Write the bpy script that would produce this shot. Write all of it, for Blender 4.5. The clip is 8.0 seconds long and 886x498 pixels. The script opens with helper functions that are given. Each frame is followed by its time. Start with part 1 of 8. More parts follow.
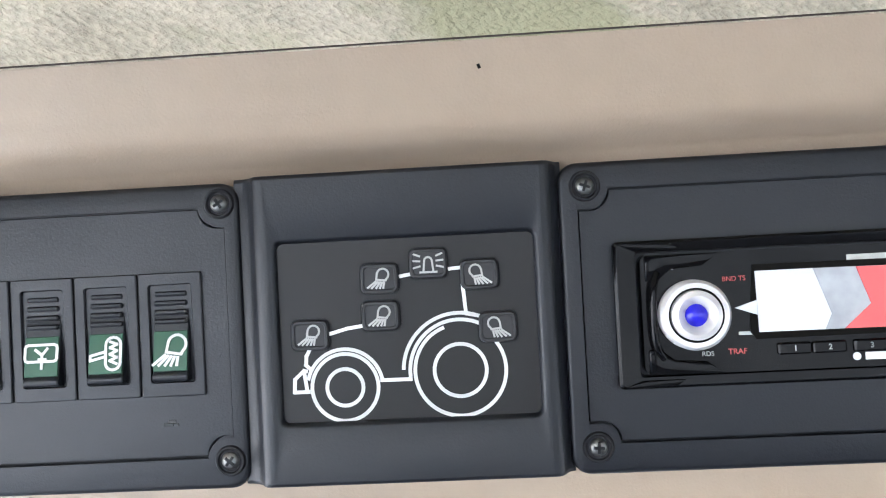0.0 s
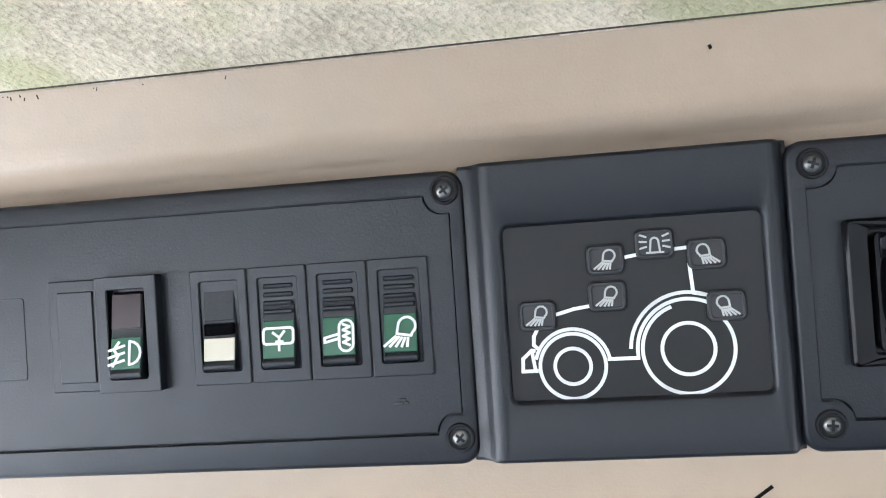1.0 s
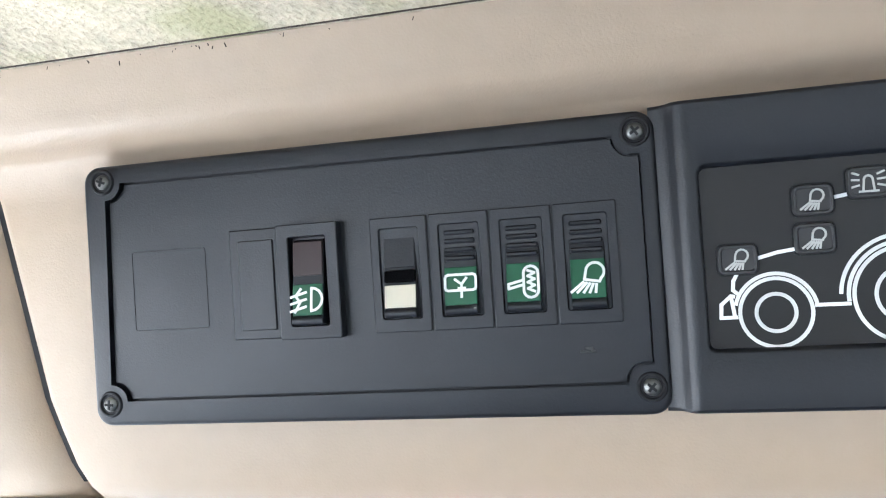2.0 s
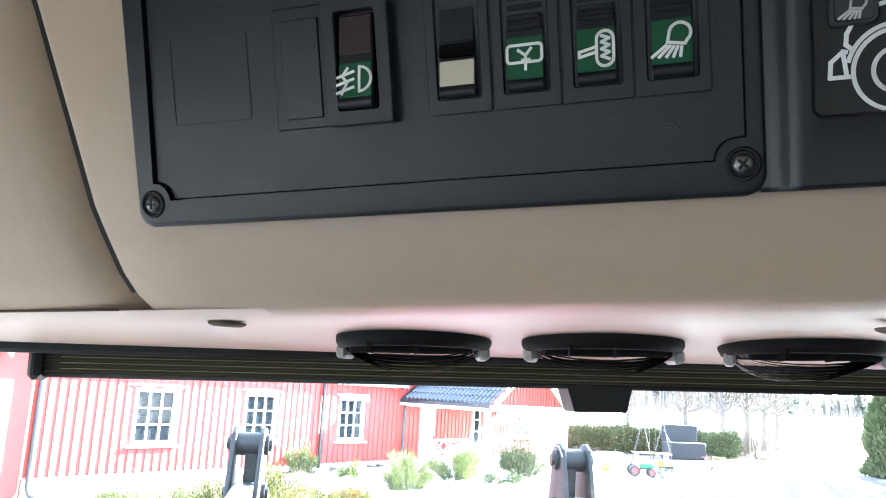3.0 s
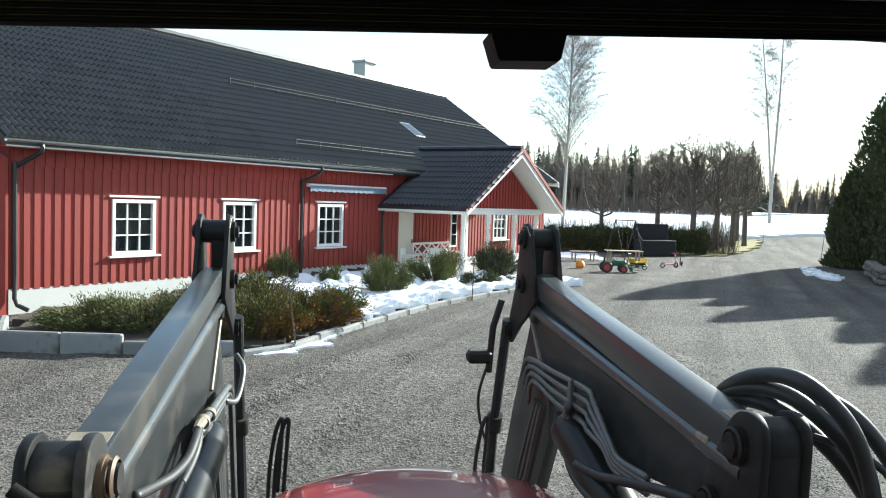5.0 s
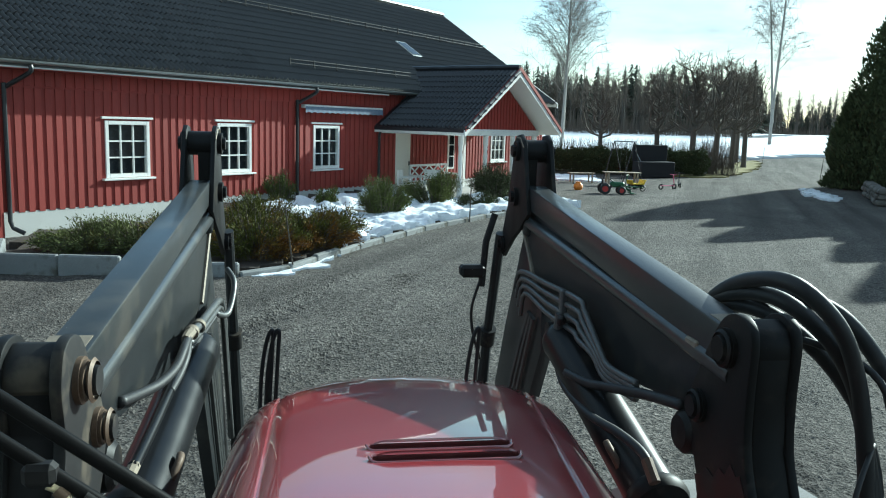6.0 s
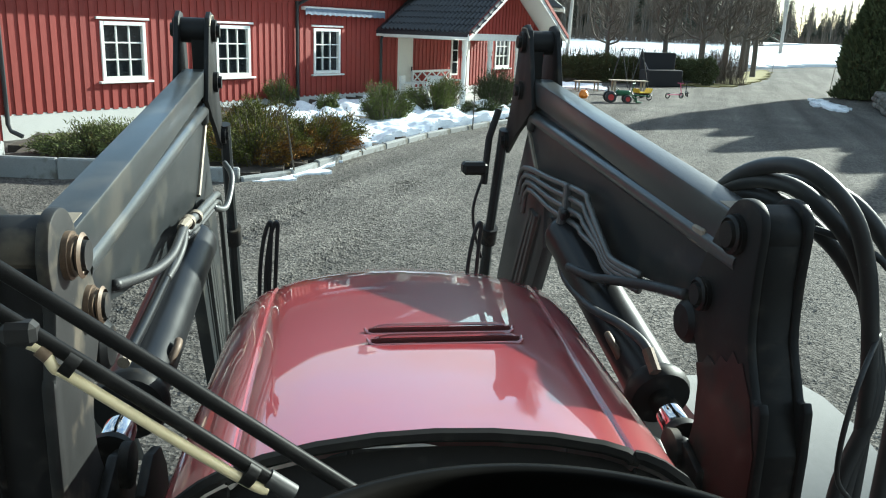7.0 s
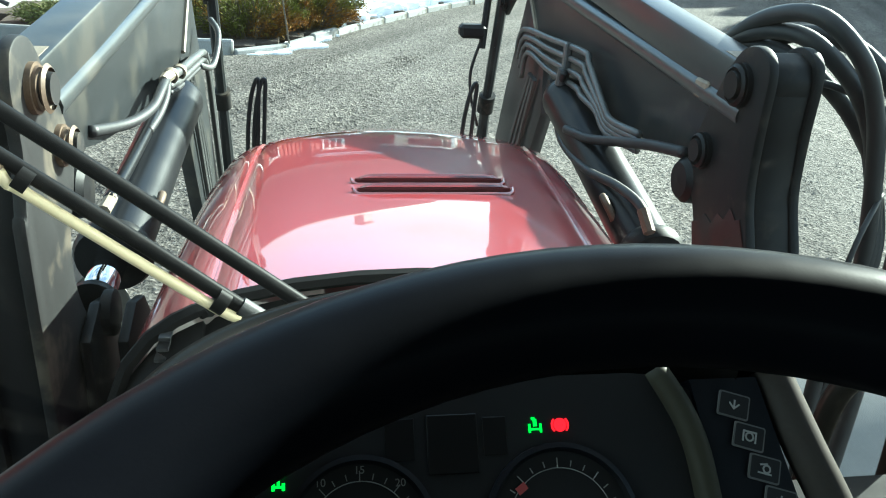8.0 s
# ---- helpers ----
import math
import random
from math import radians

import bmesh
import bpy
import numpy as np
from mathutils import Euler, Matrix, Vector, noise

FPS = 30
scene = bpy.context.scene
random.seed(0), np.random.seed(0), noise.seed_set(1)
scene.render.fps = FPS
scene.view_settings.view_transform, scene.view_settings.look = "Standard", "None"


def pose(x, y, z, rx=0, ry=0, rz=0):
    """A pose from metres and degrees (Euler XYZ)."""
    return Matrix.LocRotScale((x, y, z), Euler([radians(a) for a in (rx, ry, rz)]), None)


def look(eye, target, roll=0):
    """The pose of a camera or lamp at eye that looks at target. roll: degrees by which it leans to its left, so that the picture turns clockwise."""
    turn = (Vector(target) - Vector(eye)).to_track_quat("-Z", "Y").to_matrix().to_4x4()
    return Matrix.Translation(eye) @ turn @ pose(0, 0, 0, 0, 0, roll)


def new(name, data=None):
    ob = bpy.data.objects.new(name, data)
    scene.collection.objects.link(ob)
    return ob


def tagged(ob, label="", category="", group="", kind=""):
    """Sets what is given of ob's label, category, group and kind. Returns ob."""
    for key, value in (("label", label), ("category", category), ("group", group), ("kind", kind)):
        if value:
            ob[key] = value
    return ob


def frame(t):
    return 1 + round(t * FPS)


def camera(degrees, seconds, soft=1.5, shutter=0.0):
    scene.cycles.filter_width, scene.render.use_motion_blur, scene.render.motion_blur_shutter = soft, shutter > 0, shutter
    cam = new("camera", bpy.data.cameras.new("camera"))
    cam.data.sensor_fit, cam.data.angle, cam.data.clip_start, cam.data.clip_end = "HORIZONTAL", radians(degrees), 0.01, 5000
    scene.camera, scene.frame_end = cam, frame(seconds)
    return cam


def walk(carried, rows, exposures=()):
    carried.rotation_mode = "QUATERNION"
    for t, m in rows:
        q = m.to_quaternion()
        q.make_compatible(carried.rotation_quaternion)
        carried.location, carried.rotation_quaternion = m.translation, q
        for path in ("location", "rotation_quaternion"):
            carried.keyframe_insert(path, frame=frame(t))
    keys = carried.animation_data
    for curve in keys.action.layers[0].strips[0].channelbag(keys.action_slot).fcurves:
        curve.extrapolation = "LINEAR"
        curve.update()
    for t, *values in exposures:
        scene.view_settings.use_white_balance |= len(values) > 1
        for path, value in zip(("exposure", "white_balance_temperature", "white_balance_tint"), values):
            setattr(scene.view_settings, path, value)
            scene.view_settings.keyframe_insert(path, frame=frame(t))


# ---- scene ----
cam = camera(57.3, 8.0, soft=1.1)
PATH = [
    (0, (-0.006, 0.007, 2.625), (0.718, 1.78, 3.2), -0.1),
    (0.5, (-0.029, 0.014, 2.62), (0.606, 1.82, 3.199), 0.5),
    (1, (-0.061, 0.02, 2.619), (0.496, 1.858, 3.177), 0.4),
    (1.5, (-0.09, 0.03, 2.608), (0.372, 1.887, 3.189), 1.0),
    (1.7, (-0.098, 0.033, 2.607), (0.336, 1.899, 3.18), 1.3),
    (2.8, (-0.09, 0.077, 2.566), (0.138, 2.022, 2.972), 3.4),
    (3, (-0.085, 0.083, 2.558), (0.14, 2.039, 2.908), 3.4),
    (3.5, (-0.072, 0.11, 2.524), (0.186, 2.08, 2.754), 2.5),
    (4, (-0.056, 0.129, 2.503), (0.224, 2.108, 2.589), 2.4),
    (4.5, (-0.045, 0.144, 2.488), (0.249, 2.122, 2.47), 2.2),
    (6, (-0.001, 0.192, 2.432), (0.311, 2.144, 2.128), 1.7),
    (6.5, (0.003, 0.208, 2.404), (0.312, 2.145, 2.015), 2.0),
    (7, (0.009, 0.228, 2.375), (0.316, 2.135, 1.854), 2.2),
    (7.5, (0.019, 0.247, 2.341), (0.322, 2.106, 1.67), 2.7),
    (8, (0.032, 0.253, 2.308), (0.34, 2.064, 1.516), 3.2),
]
EXPOSURES = [(0.0, 7.05, 5600, 10), (1.7, 7.0, 5500, 8), (2.8, 6.1, 5550, 6), (3.5, 4.25, 5900, 0), (4.0, 3.1, 6300, 4), (4.7, 2.1, 6300, 4), (5.8, 0.85, 5600, -10), (6.5, 1.15, 5850, -7), (7.2, 1.7, 6100, -5), (8.0, 2.35, 6000, -12)]
walk(cam, [(t, look(eye, target, roll)) for t, eye, target, roll in PATH], EXPOSURES)

# ---- sky and sun ----
SUN_AZ, SUN_EL = 56.0, 24.0      # degrees clockwise from +y, degrees above the horizon
world = bpy.data.worlds.new("sky")
scene.world = world
world.use_nodes = True
wn, wl = world.node_tree.nodes, world.node_tree.links
wn.clear()
sky = wn.new("ShaderNodeTexSky")
sky.sky_type, sky.sun_disc = "NISHITA", False
sky.sun_elevation, sky.sun_rotation = radians(SUN_EL), radians(SUN_AZ)
sky.air_density, sky.dust_density, sky.ozone_density = 1.0, 0.6, 1.2
wco = wn.new("ShaderNodeTexCoord")
wmap = wn.new("ShaderNodeMapping")
wmap.inputs["Scale"].default_value = (1.0, 1.6, 5.0)
wnoise = wn.new("ShaderNodeTexNoise")
wnoise.inputs["Scale"].default_value, wnoise.inputs["Detail"].default_value = 1.7, 7.0
wnoise.inputs["Roughness"].default_value = 0.6
wramp = wn.new("ShaderNodeValToRGB")
wramp.color_ramp.elements[0].position, wramp.color_ramp.elements[1].position = 0.42, 0.64
wmix = wn.new("ShaderNodeMixRGB")
wmix.inputs["Color2"].default_value = (3.9, 4.0, 4.2, 1)     # thin white cloud
wback = wn.new("ShaderNodeBackground")
wback.inputs["Strength"].default_value = 0.1
wout = wn.new("ShaderNodeOutputWorld")
wl.new(wco.outputs["Generated"], wmap.inputs["Vector"])
wl.new(wmap.outputs["Vector"], wnoise.inputs["Vector"])
wl.new(wnoise.outputs["Fac"], wramp.inputs["Fac"])
wl.new(wramp.outputs["Color"], wmix.inputs["Fac"])
wl.new(sky.outputs["Color"], wmix.inputs["Color1"])
wl.new(wmix.outputs["Color"], wback.inputs["Color"])
wl.new(wback.outputs["Background"], wout.inputs["Surface"])

sun = new("sun", bpy.data.lights.new("sun", "SUN"))
sun.data.energy, sun.data.angle, sun.data.color = 5.0, radians(0.6), (1.0, 0.95, 0.88)
_a, _e = radians(SUN_AZ), radians(SUN_EL)
SUN_WAY = Vector((math.sin(_a) * math.cos(_e), math.cos(_a) * math.cos(_e), math.sin(_e)))
sun.matrix_world = look((SUN_WAY * 60)[:], (0, 0, 0))

# ---- building helpers ----
class Shape:
    """Vertices and faces gathered for one mesh."""

    def __init__(self):
        self.v, self.f = [], []

    def add(self, verts, faces, m=None):
        k = len(self.v)
        self.v += [tuple(m @ Vector(p)) if m else tuple(p) for p in verts]
        self.f += [tuple(k + i for i in f) for f in faces]
        return self

    def box(self, size, at=(0, 0, 0), m=None, bevel=0.0):
        """A box of the given size about its middle, with chamfered edges."""
        hx, hy, hz = (s / 2 for s in size)
        x, y, z = at
        b = min(bevel, hx * 0.9, hy * 0.9, hz * 0.9)
        if b <= 0:
            vs = [(x + i * hx, y + j * hy, z + k * hz) for i in (-1, 1) for j in (-1, 1) for k in (-1, 1)]
            return self.add(vs, [(0, 1, 3, 2), (4, 6, 7, 5), (0, 4, 5, 1), (2, 3, 7, 6), (0, 2, 6, 4), (1, 5, 7, 3)], m)
        vs, ix = [], {}
        for i in (-1, 1):
            for j in (-1, 1):
                for k in (-1, 1):
                    for ax in range(3):
                        q = [i * (hx - (0 if ax == 0 else b)), j * (hy - (0 if ax == 1 else b)), k * (hz - (0 if ax == 2 else b))]
                        ix[i, j, k, ax] = len(vs)
                        vs.append((x + q[0], y + q[1], z + q[2]))
        fs = []
        for s in (-1, 1):
            a = [ix[s, -1, -1, 0], ix[s, 1, -1, 0], ix[s, 1, 1, 0], ix[s, -1, 1, 0]]
            c = [ix[-1, s, -1, 1], ix[-1, s, 1, 1], ix[1, s, 1, 1], ix[1, s, -1, 1]]
            d = [ix[-1, -1, s, 2], ix[1, -1, s, 2], ix[1, 1, s, 2], ix[-1, 1, s, 2]]
            fs += [tuple(q if s > 0 else q[::-1]) for q in (a, c, d)]
        for i in (-1, 1):
            for j in (-1, 1):
                fs.append((ix[i, j, -1, 0], ix[i, j, 1, 0], ix[i, j, 1, 1], ix[i, j, -1, 1]))
                fs.append((ix[i, -1, j, 0], ix[i, 1, j, 0], ix[i, 1, j, 2], ix[i, -1, j, 2]))
                fs.append((ix[-1, i, j, 1], ix[1, i, j, 1], ix[1, i, j, 2], ix[-1, i, j, 2]))
                for k in (-1, 1):
                    fs.append((ix[i, j, k, 0], ix[i, j, k, 1], ix[i, j, k, 2]))
        return self.add(vs, fs, m)

    def tube(self, pts, r, n=10, cap=True, m=None):
        """A round rod or hose along a line of points; r one radius or one for each point."""
        pts = [Vector(p) for p in pts]
        rs = r if isinstance(r, (list, tuple)) else [r] * len(pts)
        rings, up = [], None
        for i, p in enumerate(pts):
            way = (pts[min(i + 1, len(pts) - 1)] - pts[max(i - 1, 0)]).normalized()
            if up is None:
                up = Vector((0, 0, 1)) if abs(way.z) < 0.9 else Vector((1, 0, 0))
            side = way.cross(up).normalized()
            up = side.cross(way).normalized()
            rings.append([p + (side * math.cos(2 * math.pi * k / n) + up * math.sin(2 * math.pi * k / n)) * rs[i] for k in range(n)])
        vs = [q for ring in rings for q in ring]
        fs = [(i * n + k, i * n + (k + 1) % n, (i + 1) * n + (k + 1) % n, (i + 1) * n + k) for i in range(len(pts) - 1) for k in range(n)]
        if cap:
            fs += [tuple(range(n))[::-1], tuple((len(pts) - 1) * n + k for k in range(n))]
        return self.add(vs, fs, m)

    def lathe(self, prof, n=24, m=None, sweep=1.0):
        """A profile of (radius, height) turned about z."""
        k = n if sweep >= 1 else n + 1
        vs = [(r * math.cos(2 * math.pi * sweep * i / n), r * math.sin(2 * math.pi * sweep * i / n), h) for i in range(k) for r, h in prof]
        q = len(prof)
        fs = [(i * q + j, ((i + 1) % k) * q + j, ((i + 1) % k) * q + j + 1, i * q + j + 1) for i in range(n) for j in range(q - 1)]
        return self.add(vs, fs, m)

    def prism(self, poly, a, b, axis="x", m=None):
        """A flat outline, given in the two other axes in order, drawn out along the axis from a to b."""
        def at(p, c):
            return {"x": (c, p[0], p[1]), "y": (p[0], c, p[1]), "z": (p[0], p[1], c)}[axis]
        n = len(poly)
        vs = [at(p, a) for p in poly] + [at(p, b) for p in poly]
        fs = [tuple(range(n)), tuple(range(2 * n - 1, n - 1, -1))] + [(i, (i + 1) % n, n + (i + 1) % n, n + i) for i in range(n)]
        return self.add(vs, fs, m)

    def grid(self, rows, m=None, closed=False):
        """A sheet through rows of points."""
        w = len(rows[0])
        vs = [p for r in rows for p in r]
        fs = [(i * w + j, i * w + (j + 1) % w, (i + 1) * w + (j + 1) % w, (i + 1) * w + j)
              for i in range(len(rows) - 1) for j in range(w if closed else w - 1)]
        return self.add(vs, fs, m)


def mesh_of(name, shape, material, smooth=None, fix=True):
    me = bpy.data.meshes.new(name)
    me.from_pydata(shape.v, [], shape.f)
    if fix and len(shape.f) < 60000:
        bm = bmesh.new()
        bm.from_mesh(me)
        bmesh.ops.recalc_face_normals(bm, faces=bm.faces[:])
        bm.to_mesh(me)
        bm.free()
    for one in material if isinstance(material, (list, tuple)) else [material]:
        me.materials.append(one)
    if smooth is not None:
        me.shade_smooth()
        if smooth < 180:
            me.set_sharp_from_angle(angle=radians(smooth))
    me.update()
    return me


def part(name, shape, material, parent, label="", smooth=35, m=None, fix=True):
    """One mesh under a thing or under a part."""
    ob = new(name, shape if isinstance(shape, bpy.types.Mesh) else mesh_of(name, shape, material, smooth, fix))
    ob.parent = parent
    if m is not None:
        ob.matrix_basis = m
    if label:
        ob["label"] = label
    return ob


def thing(name, label, category, m=None, group="", kind=""):
    """An Empty at a thing's base, for its parts."""
    ob = new(name)
    ob.empty_display_size = 0.05
    if m is not None:
        ob.matrix_basis = m
    return tagged(ob, label, category, group, kind)


def solid(name, shape, material, label, category, m=None, group="", kind="", smooth=35, fix=True):
    """A thing, or a piece of the setting, of one mesh."""
    ob = new(name, mesh_of(name, shape, material, smooth, fix))
    if m is not None:
        ob.matrix_basis = m
    return tagged(ob, label, category, group, kind)


def soften(shape, width, steps=2):
    """The same shape with its sharp edges rounded off."""
    bm = bmesh.new()
    vs = [bm.verts.new(p) for p in shape.v]
    for f in shape.f:
        bm.faces.new([vs[i] for i in f])
    bmesh.ops.recalc_face_normals(bm, faces=bm.faces[:])
    bmesh.ops.bevel(bm, geom=[e for e in bm.edges if e.calc_face_angle(0) > 0.35], offset=width, segments=steps, profile=0.5, affect="EDGES")
    bm.verts.index_update()
    out = Shape().add([tuple(v.co) for v in bm.verts], [tuple(v.index for v in f.verts) for f in bm.faces])
    bm.free()
    return out


def arc(cx, cy, r, a0, a1, n):
    return [(cx + r * math.cos(radians(a0 + (a1 - a0) * i / n)), cy + r * math.sin(radians(a0 + (a1 - a0) * i / n))) for i in range(n + 1)]


def rounded(x0, x1, y0, y1, r, n=4):
    """The outline of a rectangle with round corners."""
    return (arc(x1 - r, y1 - r, r, 0, 90, n) + arc(x0 + r, y1 - r, r, 90, 180, n) + arc(x0 + r, y0 + r, r, 180, 270, n) + arc(x1 - r, y0 + r, r, 270, 360, n))


def spline(pts, n=8):
    """A smooth line through the points."""
    pts = [Vector(p) for p in pts]
    out = []
    for i in range(len(pts) - 1):
        a, b, c, d = pts[max(i - 1, 0)], pts[i], pts[i + 1], pts[min(i + 2, len(pts) - 1)]
        for k in range(n):
            t = k / n
            out.append(0.5 * ((2 * b) + (c - a) * t + (2 * a - 5 * b + 4 * c - d) * t * t + (3 * b - a - 3 * c + d) * t ** 3))
    return out + [pts[-1]]


# ---- materials ----
def paint(name, rgb, rough=0.5, metal=0.0, vary=0.15, scale=8.0, fine=120.0, bump=0.0, bump_scale=60.0, rough_vary=0.1, spots=None,
          per_piece=0.0, coat=0.0, spec=0.5, stretch=None, spot_cut=0.6, spot_scale=3.0):
    """A surface with colour that varies at two scales, uneven gloss and fine relief; spots: the colour of dirt or wear."""
    ma = bpy.data.materials.new(name)
    ma.use_nodes = True
    no, li = ma.node_tree.nodes, ma.node_tree.links
    bs = no["Principled BSDF"]
    bs.inputs["Metallic"].default_value = metal
    bs.inputs["Specular IOR Level"].default_value = spec
    bs.inputs["Coat Weight"].default_value = coat
    bs.inputs["Coat Roughness"].default_value = 0.06
    co = no.new("ShaderNodeTexCoord")
    src = co.outputs["Object"]
    if stretch:
        mp = no.new("ShaderNodeMapping")
        mp.inputs["Scale"].default_value = stretch
        li.new(src, mp.inputs["Vector"])
        src = mp.outputs["Vector"]

    def noise_at(sc, detail=4.0):
        nt = no.new("ShaderNodeTexNoise")
        nt.inputs["Scale"].default_value, nt.inputs["Detail"].default_value = sc, detail
        li.new(src, nt.inputs["Vector"])
        return nt.outputs["Fac"]

    def calc(op, a, b):
        q = no.new("ShaderNodeMath")
        q.operation = op
        for s, v in zip(q.inputs, (a, b)):
            if isinstance(v, (int, float)):
                s.default_value = v
            else:
                li.new(v, s)
        return q.outputs[0]

    big, small = noise_at(scale), noise_at(fine, 3.0)
    both = calc("ADD", calc("MULTIPLY", big, 0.6), calc("MULTIPLY", small, 0.4))
    gain = calc("ADD", calc("MULTIPLY", calc("SUBTRACT", both, 0.5), vary * 4), 1.0)
    if per_piece:
        oi = no.new("ShaderNodeObjectInfo")
        gain = calc("MULTIPLY", gain, calc("ADD", calc("MULTIPLY", oi.outputs["Random"], per_piece), 1 - per_piece / 2))
    mul = no.new("ShaderNodeVectorMath")
    mul.operation = "SCALE"
    mul.inputs[0].default_value = rgb
    li.new(gain, mul.inputs["Scale"])
    colour = mul.outputs[0]
    if spots:
        ra = no.new("ShaderNodeValToRGB")
        ra.color_ramp.elements[0].position, ra.color_ramp.elements[1].position = spot_cut, min(spot_cut + 0.12, 1)
        li.new(noise_at(spot_scale, 8.0), ra.inputs["Fac"])
        mx = no.new("ShaderNodeMixRGB")
        mx.inputs["Color2"].default_value = (*spots, 1)
        li.new(ra.outputs["Color"], mx.inputs["Fac"])
        li.new(colour, mx.inputs["Color1"])
        colour = mx.outputs["Color"]
    li.new(colour, bs.inputs["Base Color"])
    li.new(calc("ADD", calc("MULTIPLY", calc("SUBTRACT", big, 0.5), rough_vary * 2), rough), bs.inputs["Roughness"])
    if bump:
        bp = no.new("ShaderNodeBump")
        bp.inputs["Strength"].default_value, bp.inputs["Distance"].default_value = min(1.0, bump * 400), bump
        li.new(noise_at(bump_scale, 5.0), bp.inputs["Height"])
        li.new(bp.outputs["Normal"], bs.inputs["Normal"])
    return ma


def lamp_face(name, rgb, strength):
    """A face that gives off light."""
    ma = bpy.data.materials.new(name)
    ma.use_nodes = True
    bs = ma.node_tree.nodes["Principled BSDF"]
    bs.inputs["Base Color"].default_value = (*[c * 0.5 for c in rgb], 1)
    bs.inputs["Emission Color"].default_value = (*rgb, 1)
    bs.inputs["Emission Strength"].default_value = strength
    return ma


def pane(name, tint=(0.95, 0.97, 0.96), rough=0.0, dirt=0.0):
    """Clear thin glass: a Fresnel sheen over what lies behind, with a film of dust."""
    ma = bpy.data.materials.new(name)
    ma.use_nodes = True
    no, li = ma.node_tree.nodes, ma.node_tree.links
    no.remove(no["Principled BSDF"])
    tr, gl, fr, mx = (no.new(k) for k in ("ShaderNodeBsdfTransparent", "ShaderNodeBsdfGlossy", "ShaderNodeFresnel", "ShaderNodeMixShader"))
    tr.inputs["Color"].default_value = (*tint, 1)
    gl.inputs["Roughness"].default_value = rough
    fr.inputs["IOR"].default_value = 1.25
    li.new(fr.outputs[0], mx.inputs[0])
    li.new(tr.outputs[0], mx.inputs[1])
    li.new(gl.outputs[0], mx.inputs[2])
    last = mx.outputs[0]
    if dirt:
        co, nt, ra, ml, df, dm = (no.new(k) for k in ("ShaderNodeTexCoord", "ShaderNodeTexNoise", "ShaderNodeValToRGB", "ShaderNodeMath", "ShaderNodeBsdfTranslucent", "ShaderNodeMixShader"))
        nt.inputs["Scale"].default_value, nt.inputs["Detail"].default_value, nt.inputs["Roughness"].default_value = 60, 9, 0.7
        ra.color_ramp.elements[0].position, ra.color_ramp.elements[0].color = 0.55, (0.12, 0.12, 0.12, 1)
        ra.color_ramp.elements[1].position, ra.color_ramp.elements[1].color = 0.82, (1, 1, 1, 1)
        ml.operation, ml.inputs[1].default_value = "MULTIPLY", dirt
        df.inputs["Color"].default_value = (0.75, 0.73, 0.69, 1)
        li.new(co.outputs["Object"], nt.inputs["Vector"])
        li.new(nt.outputs["Fac"], ra.inputs["Fac"])
        li.new(ra.outputs["Color"], ml.inputs[0])
        li.new(ml.outputs[0], dm.inputs[0])
        li.new(last, dm.inputs[1])
        li.new(df.outputs[0], dm.inputs[2])
        last = dm.outputs[0]
    li.new(last, no["Material Output"].inputs["Surface"])
    return ma


M = {}
# the cab
M["beige"] = paint("moulded_beige_plastic", (0.335, 0.260, 0.190), 0.42, spec=0.4, vary=0.06, scale=5, fine=90, bump=0.0006, bump_scale=900, rough_vary=0.08)
M["fabric"] = paint("headliner_fabric", (0.46, 0.41, 0.31), 0.95, vary=0.5, scale=22, fine=520, bump=0.0024, bump_scale=520, stretch=(0.55, 1, 1),
                    spots=(0.375, 0.355, 0.225), spot_cut=0.47, spot_scale=26, spec=0.1)
M["black"] = paint("grained_black_plastic", (0.0056, 0.0066, 0.0096), 0.40, vary=0.12, scale=30, fine=500, bump=0.0005, bump_scale=1100, spec=0.42)
M["black_flat"] = paint("matt_black_plastic", (0.008, 0.008, 0.009), 0.6, vary=0.1, scale=30, fine=400, bump=0.0002, bump_scale=700, spec=0.25)
M["panel_face"] = paint("display_panel_face", (0.0085, 0.0078, 0.0076), 0.42, spec=0.35, vary=0.08, scale=20, fine=300)
M["key_grey"] = paint("grey_rubber_key", (0.032, 0.032, 0.033), 0.5, spec=0.3, vary=0.08, scale=40, fine=400)
M["wiper_black"] = paint("satin_black_wiper_paint", (0.005, 0.005, 0.0055), 0.45, vary=0.1, scale=30, spec=0.08)
M["vent_black"] = paint("dull_black_vent_plastic", (0.006, 0.006, 0.0065), 0.7, vary=0.1, scale=30, fine=400, spec=0.08)
M["blind_cloth"] = paint("olive_black_blind_cloth", (0.050, 0.044, 0.033), 0.8, vary=0.2, scale=40, fine=600, bump=0.0002, bump_scale=900, spec=0.2)
M["birch_twig"] = paint("pale_birch_twigs", (0.17, 0.15, 0.135), 0.8, vary=0.2, scale=2, fine=20)
M["gloss_black"] = paint("gloss_black_plastic", (0.003, 0.003, 0.0035), 0.08, vary=0.05, rough_vary=0.03, spec=0.14)
M["print_white"] = paint("white_print", (0.78, 0.78, 0.76), 0.5, vary=0.03)
M["print_grey"] = paint("pale_grey_print", (0.42, 0.42, 0.40), 0.5, vary=0.03)
M["print_red"] = paint("red_print", (0.55, 0.10, 0.10), 0.5, vary=0.03)
M["green_lens"] = paint("green_switch_lens", (0.008, 0.070, 0.030), 0.3, vary=0.08)
M["brown_lens"] = paint("brown_switch_lens", (0.034, 0.022, 0.022), 0.3, vary=0.05)
